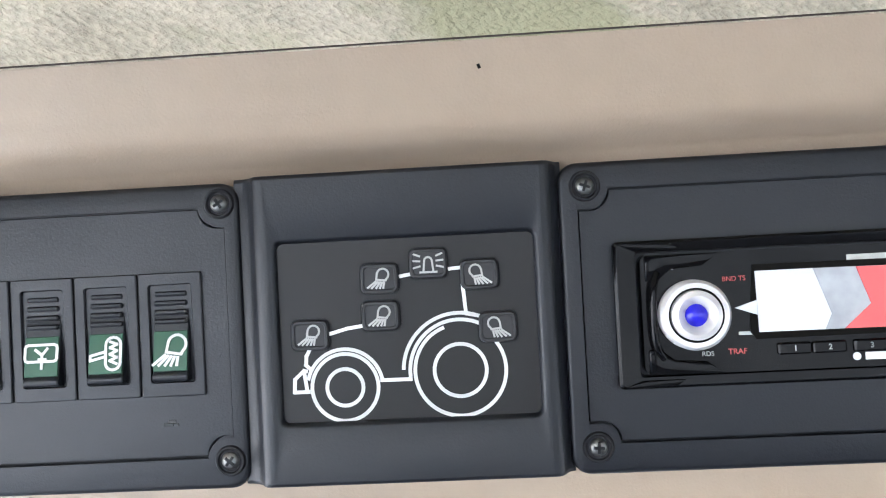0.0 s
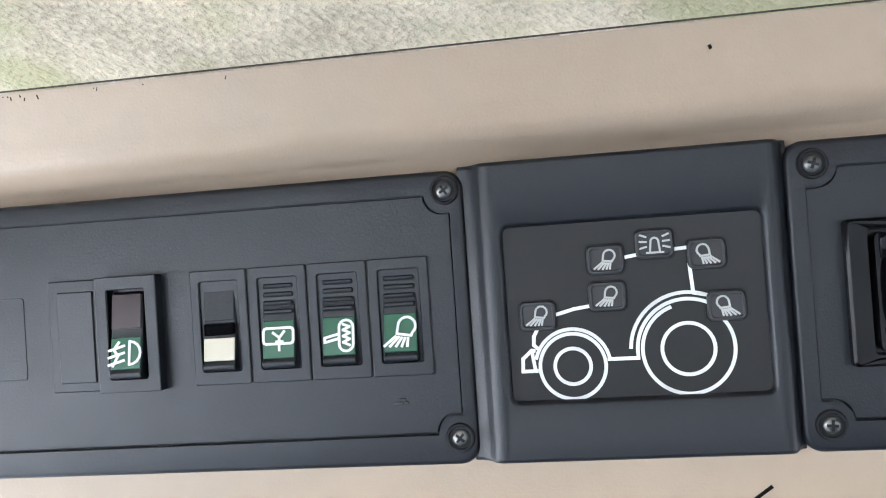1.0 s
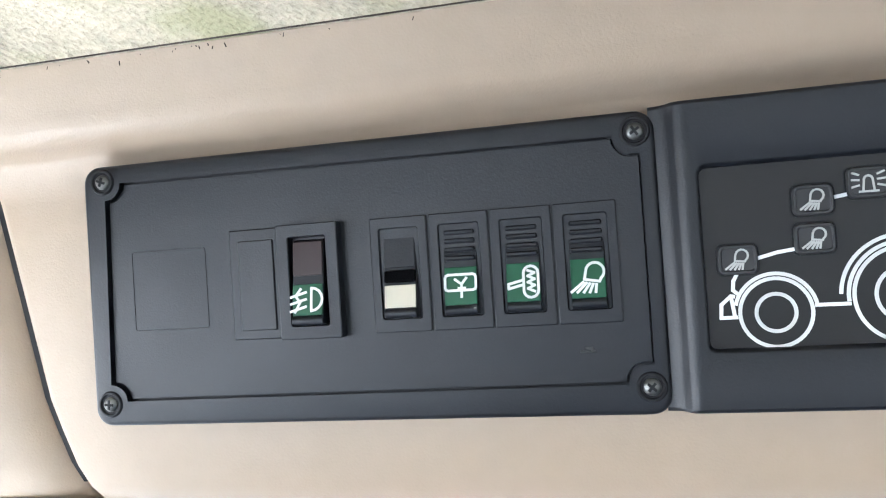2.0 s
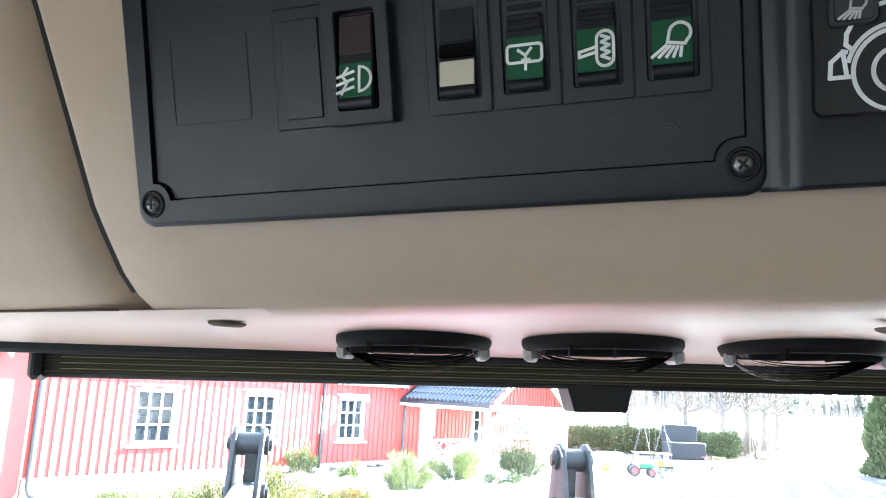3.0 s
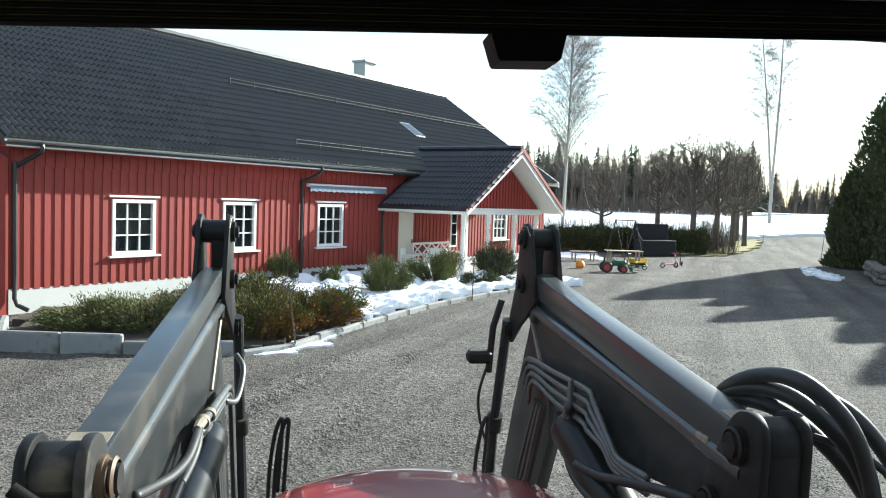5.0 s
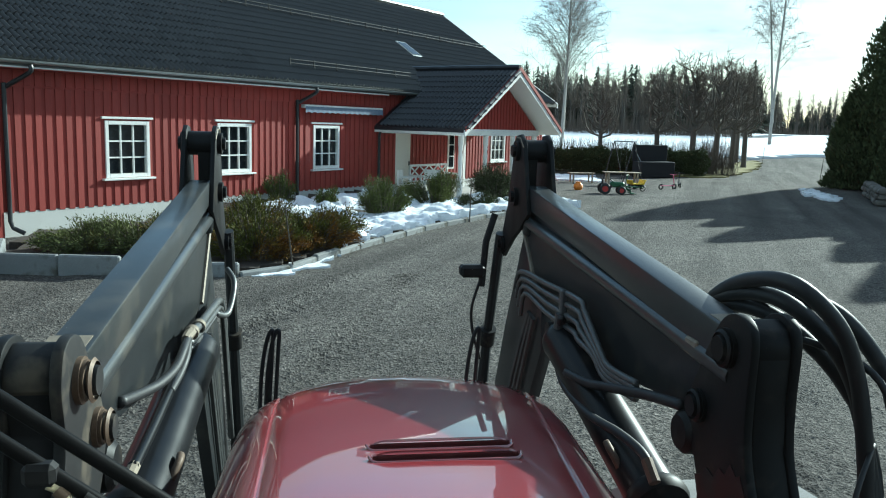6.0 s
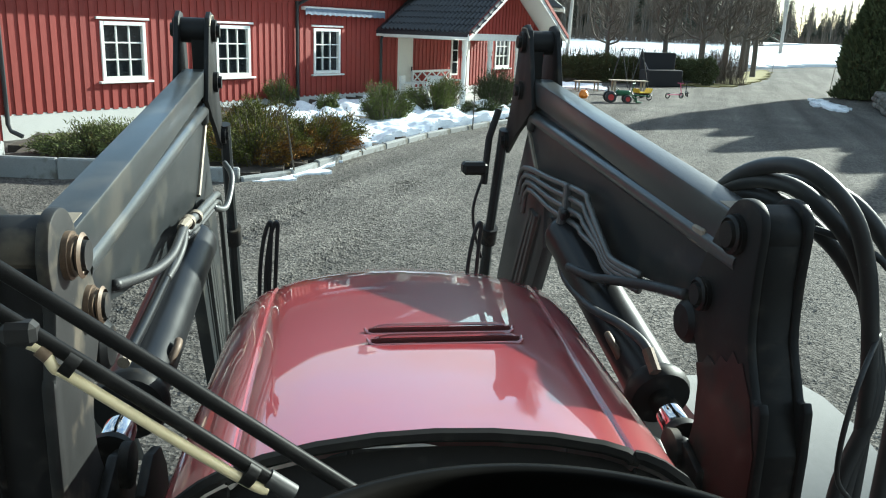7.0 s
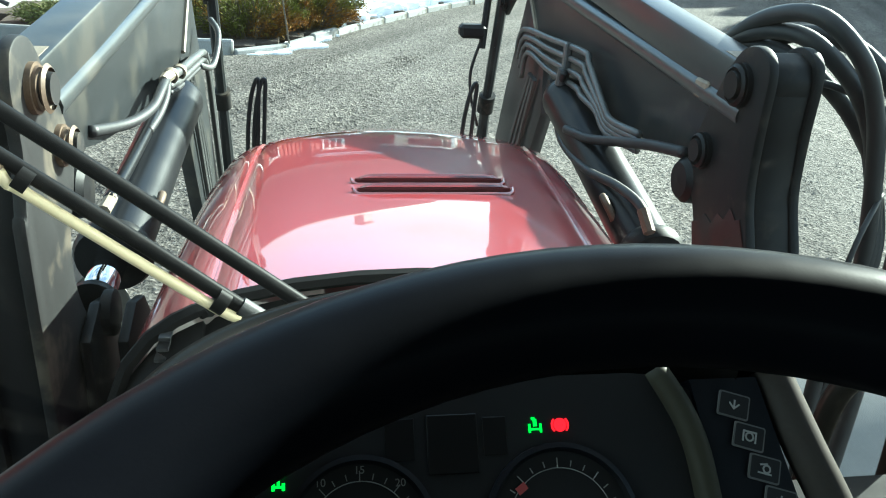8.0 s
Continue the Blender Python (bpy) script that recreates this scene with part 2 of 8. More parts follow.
M["ivory"] = paint("ivory_switch_lens", (0.50, 0.46, 0.36), 0.35, vary=0.08)
M["screw"] = paint("zinc_screw", (0.15, 0.15, 0.142), 0.36, metal=0.8, vary=0.25, scale=200, fine=900)
M["silver"] = paint("silver_plastic", (0.66, 0.64, 0.64), 0.3, metal=0.35, vary=0.04)
M["blue_lens"] = paint("blue_knob_lens", (0.02, 0.015, 0.45), 0.15, vary=0.05)
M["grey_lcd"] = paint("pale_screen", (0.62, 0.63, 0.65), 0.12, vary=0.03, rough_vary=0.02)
M["dull_lcd"] = paint("screen_grey_reflection", (0.34, 0.35, 0.37), 0.12, vary=0.25, scale=60, rough_vary=0.02)
M["seam_and_shade_brown"] = paint("brown_seam_and_recess_shade", (0.075, 0.058, 0.044), 0.9, vary=0.1, spec=0.1)
M["lug_grey"] = paint("pale_grey_vent_lug", (0.22, 0.21, 0.20), 0.45, vary=0.1)
M["red_lcd"] = paint("screen_red_reflection", (0.62, 0.09, 0.09), 0.12, vary=0.05, rough_vary=0.02)
M["wheel_rim"] = paint("steering_wheel_foam", (0.0045, 0.0052, 0.0075), 0.33, spec=0.04, vary=0.1, scale=40, fine=700, bump=0.0002, bump_scale=1200)
M["dash"] = paint("dark_grey_dash_plastic", (0.0048, 0.0043, 0.0034), 0.36, spec=0.05, vary=0.08, scale=15, fine=400, bump=0.0003, bump_scale=900)
M["dial"] = paint("dial_face", (0.020, 0.020, 0.021), 0.4, vary=0.05)
M["barrel"] = paint("black_cylinder_lacquer", (0.0075, 0.0085, 0.0105), 0.33, vary=0.2, scale=10, fine=90, spec=0.22)
M["thread"] = paint("yellowed_blind_thread", (0.22, 0.18, 0.10), 0.7, vary=0.2, scale=60)
M["key_ring"] = paint("pale_key_outline", (0.16, 0.16, 0.155), 0.5, vary=0.05)
M["trim_grey"] = paint("pale_grey_dash_trim", (0.062, 0.054, 0.048), 0.6, vary=0.1, scale=20, fine=300, spec=0.15)
M["trim_olive"] = paint("olive_dash_trim", (0.055, 0.052, 0.036), 0.6, vary=0.08, scale=20, fine=300, spec=0.2)
M["glass"] = pane("dusty_windscreen_glass", dirt=0.007)
# the tractor
M["red_paint"] = paint("tractor_red_lacquer", (0.26, 0.028, 0.033), 0.3, vary=0.08, scale=3, fine=60, rough_vary=0.05, coat=0.9)
M["red_paint"].node_tree.nodes["Principled BSDF"].inputs["Coat IOR"].default_value = 2.3
M["red_paint"].node_tree.nodes["Principled BSDF"].inputs["Coat Roughness"].default_value = 0.02
M["red_worn"] = paint("worn_red_paint", (0.026, 0.0072, 0.0072), 0.5, vary=0.3, scale=9, fine=80, spots=(0.012, 0.0105, 0.010), spot_cut=0.5, spot_scale=14, spec=0.2)
M["loader"] = paint("loader_grey_black_paint", (0.023, 0.026, 0.028), 0.36, vary=0.25, scale=6, fine=90,
                    spots=(0.055, 0.054, 0.048), spot_cut=0.57, spot_scale=5, rough_vary=0.06, spec=0.22, coat=0.05)
M["loader"].node_tree.nodes["Principled BSDF"].inputs["Coat Roughness"].default_value = 0.22
M["loader"].node_tree.nodes["Principled BSDF"].inputs["Coat IOR"].default_value = 1.8
M["beam"] = paint("loader_beam_paint", (0.028, 0.032, 0.034), 0.36, vary=0.25, scale=6, fine=90, spots=(0.060, 0.058, 0.052), spot_cut=0.57, spot_scale=5, rough_vary=0.06, spec=0.35, coat=0.45)
M["beam"].node_tree.nodes["Principled BSDF"].inputs["Coat Roughness"].default_value = 0.23
M["loader_dirty"] = paint("dusty_loader_paint", (0.015, 0.015, 0.0155), 0.58, spec=0.25, vary=0.3, scale=9, fine=120, bump=0.0005, bump_scale=90,
                          spots=(0.078, 0.066, 0.051), spot_cut=0.55, spot_scale=11)
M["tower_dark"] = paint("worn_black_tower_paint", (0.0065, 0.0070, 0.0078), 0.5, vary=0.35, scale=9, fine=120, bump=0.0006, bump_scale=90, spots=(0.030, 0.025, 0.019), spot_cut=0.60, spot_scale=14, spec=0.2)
M["rust"] = paint("rusty_pin_steel", (0.11, 0.075, 0.05), 0.6, metal=0.3, vary=0.4, scale=40, fine=300, bump=0.0004, bump_scale=300)
M["worn_edge"] = paint("bare_worn_edge", (0.22, 0.185, 0.14), 0.65, metal=0.2, vary=0.4, scale=30, fine=300)
M["chrome"] = paint("chromed_rod", (0.72, 0.74, 0.78), 0.08, metal=1.0, vary=0.05, rough_vary=0.04)
M["rubber"] = paint("hose_rubber", (0.016, 0.017, 0.019), 0.55, vary=0.2, scale=25, fine=300, bump=0.0003, bump_scale=300)
M["pipe"] = paint("painted_steel_pipe", (0.11, 0.115, 0.115), 0.4, metal=0.3, vary=0.2, scale=20, fine=200)
M["washer_tube"] = paint("yellowed_clear_tube", (0.50, 0.43, 0.28), 0.4, vary=0.1, scale=30)
M["mesh_dark"] = paint("vent_mesh_red_reflection", (0.12, 0.022, 0.025), 0.6, vary=0.3, scale=300, fine=900)
M["fender"] = paint("pale_grey_plastic", (0.24, 0.24, 0.235), 0.75, vary=0.15, scale=10, spec=0.1)

# outdoors
def gravel_surface():
    """Grey crushed gravel: stones of a few centimetres, fine grit between, broad damp and dry stretches."""
    ma = paint("grey_gravel", (0.074, 0.069, 0.065), 0.9, vary=0.5, scale=0.5, fine=16, spec=0.25)
    no, li = ma.node_tree.nodes, ma.node_tree.links
    bs, co = no["Principled BSDF"], no["Texture Coordinate"]
    old = bs.inputs["Base Color"].links[0].from_socket
    # wheel tracks along the drive
    turn, pull = no.new("ShaderNodeMapping"), no.new("ShaderNodeMapping")
    turn.inputs["Rotation"].default_value = (0, 0, radians(28))
    pull.inputs["Scale"].default_value = (1.15, 0.05, 1)
    track = no.new("ShaderNodeTexNoise")
    track.inputs["Scale"].default_value, track.inputs["Detail"].default_value = 1.0, 5
    li.new(co.outputs["Object"], turn.inputs["Vector"])
    li.new(turn.outputs["Vector"], pull.inputs["Vector"])
    li.new(pull.outputs["Vector"], track.inputs["Vector"])
    tramp = no.new("ShaderNodeValToRGB")
    tramp.color_ramp.elements[0].position, tramp.color_ramp.elements[0].color = 0.36, (0.72, 0.71, 0.70, 1)
    tramp.color_ramp.elements[1].position, tramp.color_ramp.elements[1].color = 0.66, (1.4, 1.4, 1.38, 1)
    li.new(track.outputs["Fac"], tramp.inputs["Fac"])
    tmix = no.new("ShaderNodeMixRGB")
    tmix.blend_type, tmix.inputs["Fac"].default_value = "MULTIPLY", 1.0
    li.new(old, tmix.inputs["Color1"])
    li.new(tramp.outputs["Color"], tmix.inputs["Color2"])
    old = tmix.outputs["Color"]
    cells = no.new("ShaderNodeTexVoronoi")
    cells.inputs["Scale"].default_value = 38
    grit = no.new("ShaderNodeTexNoise")
    grit.inputs["Scale"].default_value, grit.inputs["Detail"].default_value, grit.inputs["Roughness"].default_value = 9, 8, 0.75
    for q in (cells, grit):
        li.new(co.outputs["Object"], q.inputs["Vector"])
    ramp = no.new("ShaderNodeValToRGB")
    ramp.color_ramp.elements[0].position, ramp.color_ramp.elements[0].color = 0.0, (0.12, 0.12, 0.125, 1)
    ramp.color_ramp.elements[1].position, ramp.color_ramp.elements[1].color = 1.0, (2.35, 2.30, 2.22, 1)
    li.new(cells.outputs["Color"], ramp.inputs["Fac"])
    mx = no.new("ShaderNodeMixRGB")
    mx.blend_type, mx.inputs["Fac"].default_value = "MULTIPLY", 1.0
    li.new(old, mx.inputs["Color1"])
    li.new(ramp.outputs["Color"], mx.inputs["Color2"])
    li.new(mx.outputs["Color"], bs.inputs["Base Color"])
    b0, b1, b2 = (no.new("ShaderNodeBump") for _ in range(3))
    b0.inputs["Strength"].default_value, b0.inputs["Distance"].default_value = 0.8, 0.10
    li.new(track.outputs["Fac"], b0.inputs["Height"])
    li.new(b0.outputs["Normal"], b1.inputs["Normal"])
    b1.inputs["Strength"].default_value, b1.inputs["Distance"].default_value = 0.9, 0.05
    b2.inputs["Strength"].default_value, b2.inputs["Distance"].default_value = 0.8, 0.02
    li.new(grit.outputs["Fac"], b1.inputs["Height"])
    li.new(cells.outputs["Distance"], b2.inputs["Height"])
    li.new(b1.outputs["Normal"], b2.inputs["Normal"])
    li.new(b2.outputs["Normal"], bs.inputs["Normal"])
    return ma


M["gravel"] = gravel_surface()
M["gravel_stone"] = paint("crushed_stone", (0.105, 0.100, 0.095), 0.85, vary=0.6, scale=30, fine=80, spec=0.25)
M["snow"] = paint("old_snow", (0.80, 0.83, 0.88), 0.6, vary=0.05, scale=2.5, fine=30, bump=0.02, bump_scale=9, spots=(0.55, 0.53, 0.50), spot_cut=0.68, spot_scale=4)
M["soil"] = paint("dark_bed_soil", (0.045, 0.034, 0.026), 0.95, vary=0.3, scale=4, fine=40, bump=0.02, bump_scale=20)
M["grass"] = paint("winter_grass", (0.20, 0.17, 0.055), 0.95, vary=0.3, scale=1.5, fine=30, bump=0.02, bump_scale=25)
M["red_wood"] = paint("falu_red_boards", (0.275, 0.033, 0.024), 0.66, vary=0.2, scale=1.3, fine=40, stretch=(1, 1, 0.12), per_piece=0.22, bump=0.001, bump_scale=40)
M["white_wood"] = paint("white_painted_wood", (0.78, 0.77, 0.74), 0.5, vary=0.05, scale=3, fine=40)
M["door_white"] = paint("cream_white_door", (0.72, 0.69, 0.62), 0.5, vary=0.04)
M["plaster"] = paint("grey_foundation_plaster", (0.58, 0.57, 0.54), 0.85, vary=0.1, scale=2, fine=40, bump=0.002, bump_scale=40)
M["kerb"] = paint("grey_kerb_concrete", (0.20, 0.205, 0.205), 0.9, vary=0.3, scale=3, fine=50, bump=0.004, bump_scale=40, per_piece=0.4, spots=(0.09, 0.085, 0.07), spot_cut=0.52, spot_scale=3)
M["concrete"] = paint("weathered_concrete", (0.33, 0.32, 0.31), 0.9, vary=0.2, scale=3, fine=50, bump=0.003, bump_scale=40, per_piece=0.25)
M["tile"] = paint("charcoal_roof_tile", (0.048, 0.0485, 0.050), 0.42, vary=0.22, scale=1.2, fine=30, per_piece=0.5, bump=0.001, bump_scale=60, spec=0.5)
M["tile_new"] = paint("dark_glazed_roof_tile", (0.018, 0.020, 0.026), 0.35, vary=0.15, scale=1.5, fine=30, per_piece=0.4)
M["win_glass"] = paint("dark_window_glass", (0.012, 0.015, 0.018), 0.03, vary=0.05, rough_vary=0.01, spec=0.5)
M["rail_grey"] = paint("weathered_rail_steel", (0.009, 0.0095, 0.010), 0.7, metal=0.0, vary=0.15)
M["gutter"] = paint("grey_steel_gutter", (0.30, 0.32, 0.32), 0.4, metal=0.5, vary=0.1)
M["pipe_black"] = paint("black_downpipe", (0.014, 0.015, 0.018), 0.4, vary=0.15)
M["awning"] = paint("blue_grey_awning_cloth", (0.16, 0.20, 0.27), 0.8, vary=0.1, scale=3, fine=60)
M["yew"] = paint("yew_needles", (0.105, 0.110, 0.022), 0.75, spec=0.12, vary=0.35, scale=2.0, fine=20, spots=(0.20, 0.095, 0.020), spot_cut=0.5, spot_scale=1.6)
M["yew_green"] = paint("green_yew_needles", (0.095, 0.115, 0.030), 0.75, spec=0.12, vary=0.35, scale=2.0, fine=20, spots=(0.17, 0.135, 0.035), spot_cut=0.58, spot_scale=1.8)
M["juniper"] = paint("juniper_needles", (0.15, 0.165, 0.06), 0.8, spec=0.12, vary=0.3, scale=2.5, fine=20, spots=(0.22, 0.16, 0.06), spot_cut=0.55, spot_scale=2)
M["dark_green"] = paint("dark_conifer_green", (0.066, 0.080, 0.034), 0.8, spec=0.12, vary=0.35, scale=1.2, fine=15)
M["spruce"] = paint("spruce_green", (0.034, 0.048, 0.030), 0.8, vary=0.35, scale=0.2, fine=4)
M["bark"] = paint("grey_brown_bark", (0.105, 0.088, 0.072), 0.85, vary=0.3, scale=6, fine=50, bump=0.004, bump_scale=30)
M["twig"] = paint("brown_twigs", (0.105, 0.082, 0.064), 0.8, vary=0.25, scale=2, fine=20)
M["pale_stem"] = paint("pale_grey_stems", (0.10, 0.09, 0.08), 0.85, vary=0.4, scale=0.6, fine=6)
M["birch"] = paint("birch_bark", (0.30, 0.285, 0.26), 0.7, vary=0.15, scale=3, fine=30, spots=(0.05, 0.045, 0.04), spot_cut=0.6, spot_scale=3, stretch=(1, 1, 3))
M["pale_wood"] = paint("weathered_pale_wood", (0.36, 0.30, 0.22), 0.75, vary=0.2, scale=4, fine=60, stretch=(1, 6, 6))
M["stone"] = paint("grey_field_stone", (0.13, 0.12, 0.105), 0.88, vary=0.3, scale=4, fine=40, bump=0.006, bump_scale=14, per_piece=0.3)
M["tarp"] = paint("black_lidded_bin_plastic", (0.012, 0.013, 0.017), 0.5, vary=0.15, scale=3)
M["toy_green"] = paint("toy_green_plastic", (0.015, 0.10, 0.04), 0.35, vary=0.05)
M["toy_red"] = paint("toy_red_plastic", (0.45, 0.03, 0.03), 0.35, vary=0.05)
M["toy_yellow"] = paint("toy_yellow_plastic", (0.72, 0.50, 0.03), 0.4, vary=0.05)
M["orange"] = paint("orange_plastic", (0.80, 0.26, 0.03), 0.45, vary=0.08)
M["pink_toy"] = paint("pink_plastic", (0.55, 0.10, 0.20), 0.4, vary=0.05)
M["wood_post"] = paint("dark_stake_wood", (0.10, 0.08, 0.06), 0.85, vary=0.2, scale=8)

rng = random.Random(7)


# ---- ground ----
def field_rise(x, y):
    """The land climbs gently beyond the yard."""
    return min(2.25, 0.031 * max(0.0, math.hypot(x, y) - 62))


def ground_height(x, y):
    return field_rise(x, y) + 0.02 * noise.noise(Vector((x * 0.25, y * 0.25, 0.3))) * min(1.0, max(0.0, (y - 3) / 6))


def build_ground():
    def steps(reach, near, first):
        out, v, s = [0.0], 0.0, first
        while v < reach:
            v += s
            if v > near:
                s *= 1.25
            out.append(v)
        return out
    xs = [-v for v in steps(900, 30, 1.5)[:0:-1]] + steps(900, 30, 1.5)
    ys = [-v for v in steps(400, 6, 3)[:0:-1]] + steps(1500, 60, 1.5)
    sh = Shape()
    sh.grid([[(x, y, ground_height(x, y)) for x in xs] for y in ys])
    solid("ground", sh, M["gravel"], "grey gravel yard and drive with wheel marks and fine ruts", "gravel yard", kind="structure", smooth=180)


build_ground()


def sheet(name, outline, top, material, label, category, rough=0.05, cell=0.5, seed=1, kind="structure", edge=0.04, ragged=0.0):
    """An uneven patch with ragged rim lying on the ground: outline (x, y) round it; top(x, y) its height."""
    sh = Shape()
    xs, ys = [p[0] for p in outline], [p[1] for p in outline]
    nx, ny = int((max(xs) - min(xs)) / cell) + 2, int((max(ys) - min(ys)) / cell) + 2

    def inside(x, y):
        hit, n = False, len(outline)
        for i in range(n):
            (x0, y0), (x1, y1) = outline[i], outline[(i + 1) % n]
            if (y0 > y) != (y1 > y) and x < (x1 - x0) * (y - y0) / (y1 - y0) + x0:
                hit = not hit
        return hit

    keep, vs, fs = {}, [], []
    for j in range(ny + 1):
        for i in range(nx + 1):
            x, y = min(xs) + i * cell, min(ys) + j * cell
            x += cell * 0.35 * noise.noise(Vector((x * 2.1, y * 2.1, seed)))
            y += cell * 0.35 * noise.noise(Vector((x * 2.1, y * 2.1, seed + 9)))
            rx, ry = ragged * noise.noise(Vector((x * 2.6, y * 2.6, seed + 3))), ragged * noise.noise(Vector((x * 2.6, y * 2.6, seed + 5)))
            if inside(x + rx, y + ry):
                keep[i, j] = len(vs)
                vs.append([x, y, top(x, y) + rough * noise.noise(Vector((x * 1.3, y * 1.3, seed))) + rough * 0.5 * noise.noise(Vector((x * 4, y * 4, seed)))])
    for j in range(ny):
        for i in range(nx):
            q = [(i, j), (i + 1, j), (i + 1, j + 1), (i, j + 1)]
            if all(k in keep for k in q):
                fs.append(tuple(keep[k] for k in q))
    count = {}
    for f in fs:
        for a, b in zip(f, f[1:] + f[:1]):
            count[a, b] = 1
    rim = [(a, b) for a, b in count if (b, a) not in count]
    low = {}
    for a, b in rim:
        for k in (a, b):
            if k not in low:
                low[k] = len(vs)
                vs.append([vs[k][0], vs[k][1], vs[k][2] - edge - 0.25])
    fs += [(b, a, low[a], low[b]) for a, b in rim]
    sh.add(vs, fs)
    return solid(name, sh, material, label, category, kind=kind, smooth=60)


# ---- the farmhouse ----
H_TURN = radians(42)
U_WAY, V_WAY = Vector((math.sin(H_TURN), math.cos(H_TURN), 0)), Vector((-math.cos(H_TURN), math.sin(H_TURN), 0))
HOUSE = Matrix(((U_WAY.x, V_WAY.x, 0, -5.95), (U_WAY.y, V_WAY.y, 0, 16.96), (0, 0, 1, -0.03), (0, 0, 0, 1)))
LENGTH, DEPTH, EAVE_Z, EAVE_V, PITCH = 23.2, 11.2, 3.45, -0.45, 0.653
WINDOWS = [(2.21, 3.33), (5.30, 6.42), (8.76, 9.88), (18.78, 19.90)]
W_Z0, W_Z1 = 1.10, 2.33
DOOR = (12.64, 13.48, 0.15, 2.2)


def to_house(u, v, z):
    return HOUSE @ Vector((u, v, z))


def slab_with_holes(sh, u0, u1, z0, z1, holes, v0, v1):
    """An upright slab along u with rectangular openings (u0, u1, z0, z1)."""
    cuts = sorted({u0, u1, *[h[0] for h in holes], *[h[1] for h in holes]})
    for a, b in zip(cuts, cuts[1:]):
        spans, low = [], z0
        for h in sorted((h for h in holes if h[0] <= a and h[1] >= b), key=lambda h: h[2]):
            spans.append((low, h[2]))
            low = h[3]
        spans.append((low, z1))
        for c, d in spans:
            if d - c > 0.005:
                sh.box((b - a, v1 - v0, d - c), ((a + b) / 2, (v0 + v1) / 2, (c + d) / 2))


def house_window(house, u0, u1, z0=W_Z0, z1=W_Z1, v=0.0, cols=3, rows=3):
    w, h = u1 - u0, z1 - z0
    at = Matrix.Translation((u0, v, z0))
    sh = Shape()
    for a, b, c, d in ((0, 0.085, 0, h), (w - 0.085, w, 0, h), (0.085, w - 0.085, 0, 0.085), (0.085, w - 0.085, h - 0.085, h)):
        sh.box((b - a, 0.11, d - c), ((a + b) / 2, 0.005, (c + d) / 2), bevel=0.008)
    win = part("window", sh, M["white_wood"], house, "white casement window with nine small panes", m=at)
    iw, ih = w - 0.17, h - 0.17
    for i in range(1, cols):
        part("muntin", Shape().box((0.03, 0.05, ih), (0.085 + iw * i / cols, 0.01, h / 2)), M["white_wood"], win)
    for j in range(1, rows):
        part("muntin", Shape().box((iw, 0.046, 0.03), (w / 2, 0.01, 0.085 + ih * j / rows)), M["white_wood"], win)
    for i in range(cols):
        for j in range(rows):
            part("glass_pane", Shape().box((iw / cols - 0.028, 0.008, ih / rows - 0.028), (0.085 + iw * (i + 0.5) / cols, 0.03 + 0.002 * rng.random(), 0.085 + ih * (j + 0.5) / rows),
                                           m=Matrix.Rotation(radians(rng.uniform(-0.3, 0.3)), 4, "Z")), M["win_glass"], win)
    part("sill", Shape().box((w + 0.2, 0.12, 0.045), (w / 2, -0.06, -0.03), bevel=0.008), M["white_wood"], win)
    part("head_board", Shape().box((w + 0.18, 0.06, 0.05), (w / 2, -0.045, h + 0.06), bevel=0.006), M["white_wood"], win)


def roof_z(v):
    return EAVE_Z + (v - EAVE_V) * PITCH


def tile_mesh(name, material, w=0.30, run=0.40, rise=0.072):
    """One concrete pantile: two rolls side by side, with a thick lower edge; lies along +y, from its lower edge."""
    prof = [(0.0, 0.0), (0.025, 0.002), (0.040, 0.030), (0.058, rise * 0.86), (0.075, rise), (0.092, rise * 0.86), (0.110, 0.030), (0.125, 0.002), (0.175, 0.002), (0.190, 0.030), (0.208, rise * 0.86), (0.225, rise), (0.242, rise * 0.86), (0.260, 0.030), (0.275, 0.002), (0.305, 0.0)]
    vs, n = [], len(prof)
    for y, dz in ((0.0, 0.030), (run, 0.0)):
        vs += [(x * w / 0.30, y, z + dz) for x, z in prof]
    vs += [(x * w / 0.30, 0.004, z * 0.3 - 0.012) for x, z in prof]
    fs = [(i, i + 1, n + i + 1, n + i) for i in range(n - 1)] + [(2 * n + i, 2 * n + i + 1, i + 1, i) for i in range(n - 1)]
    return vs, fs, mesh_of(name, Shape().add(vs, fs), material, smooth=40, fix=False)


def lay_tiles(roof, place, cols, rows, single, material, name="roof_tile"):
    """Tiles at place(i, j); those that single(i, j) picks are pieces of their own, the rest one joined part."""
    vs, fs, me = tile_mesh(name, material)
    rest = Shape()
    for j in range(rows):
        for i in range(cols):
            m = place(i, j)
            if m is None:
                continue
            m = m @ pose(rng.uniform(-.004, .004), rng.uniform(-.004, .004), 0, rng.uniform(-.2, .2), 0, rng.uniform(-.25, .25))
            if single(i, j):
                part(name, me, material, roof, m=m)
            else:
                rest.add(vs, fs, m)
    if rest.f:
        ob = part("roof_tiling", rest, material, roof, smooth=40, fix=False)
        ob["kind"] = "stuff"


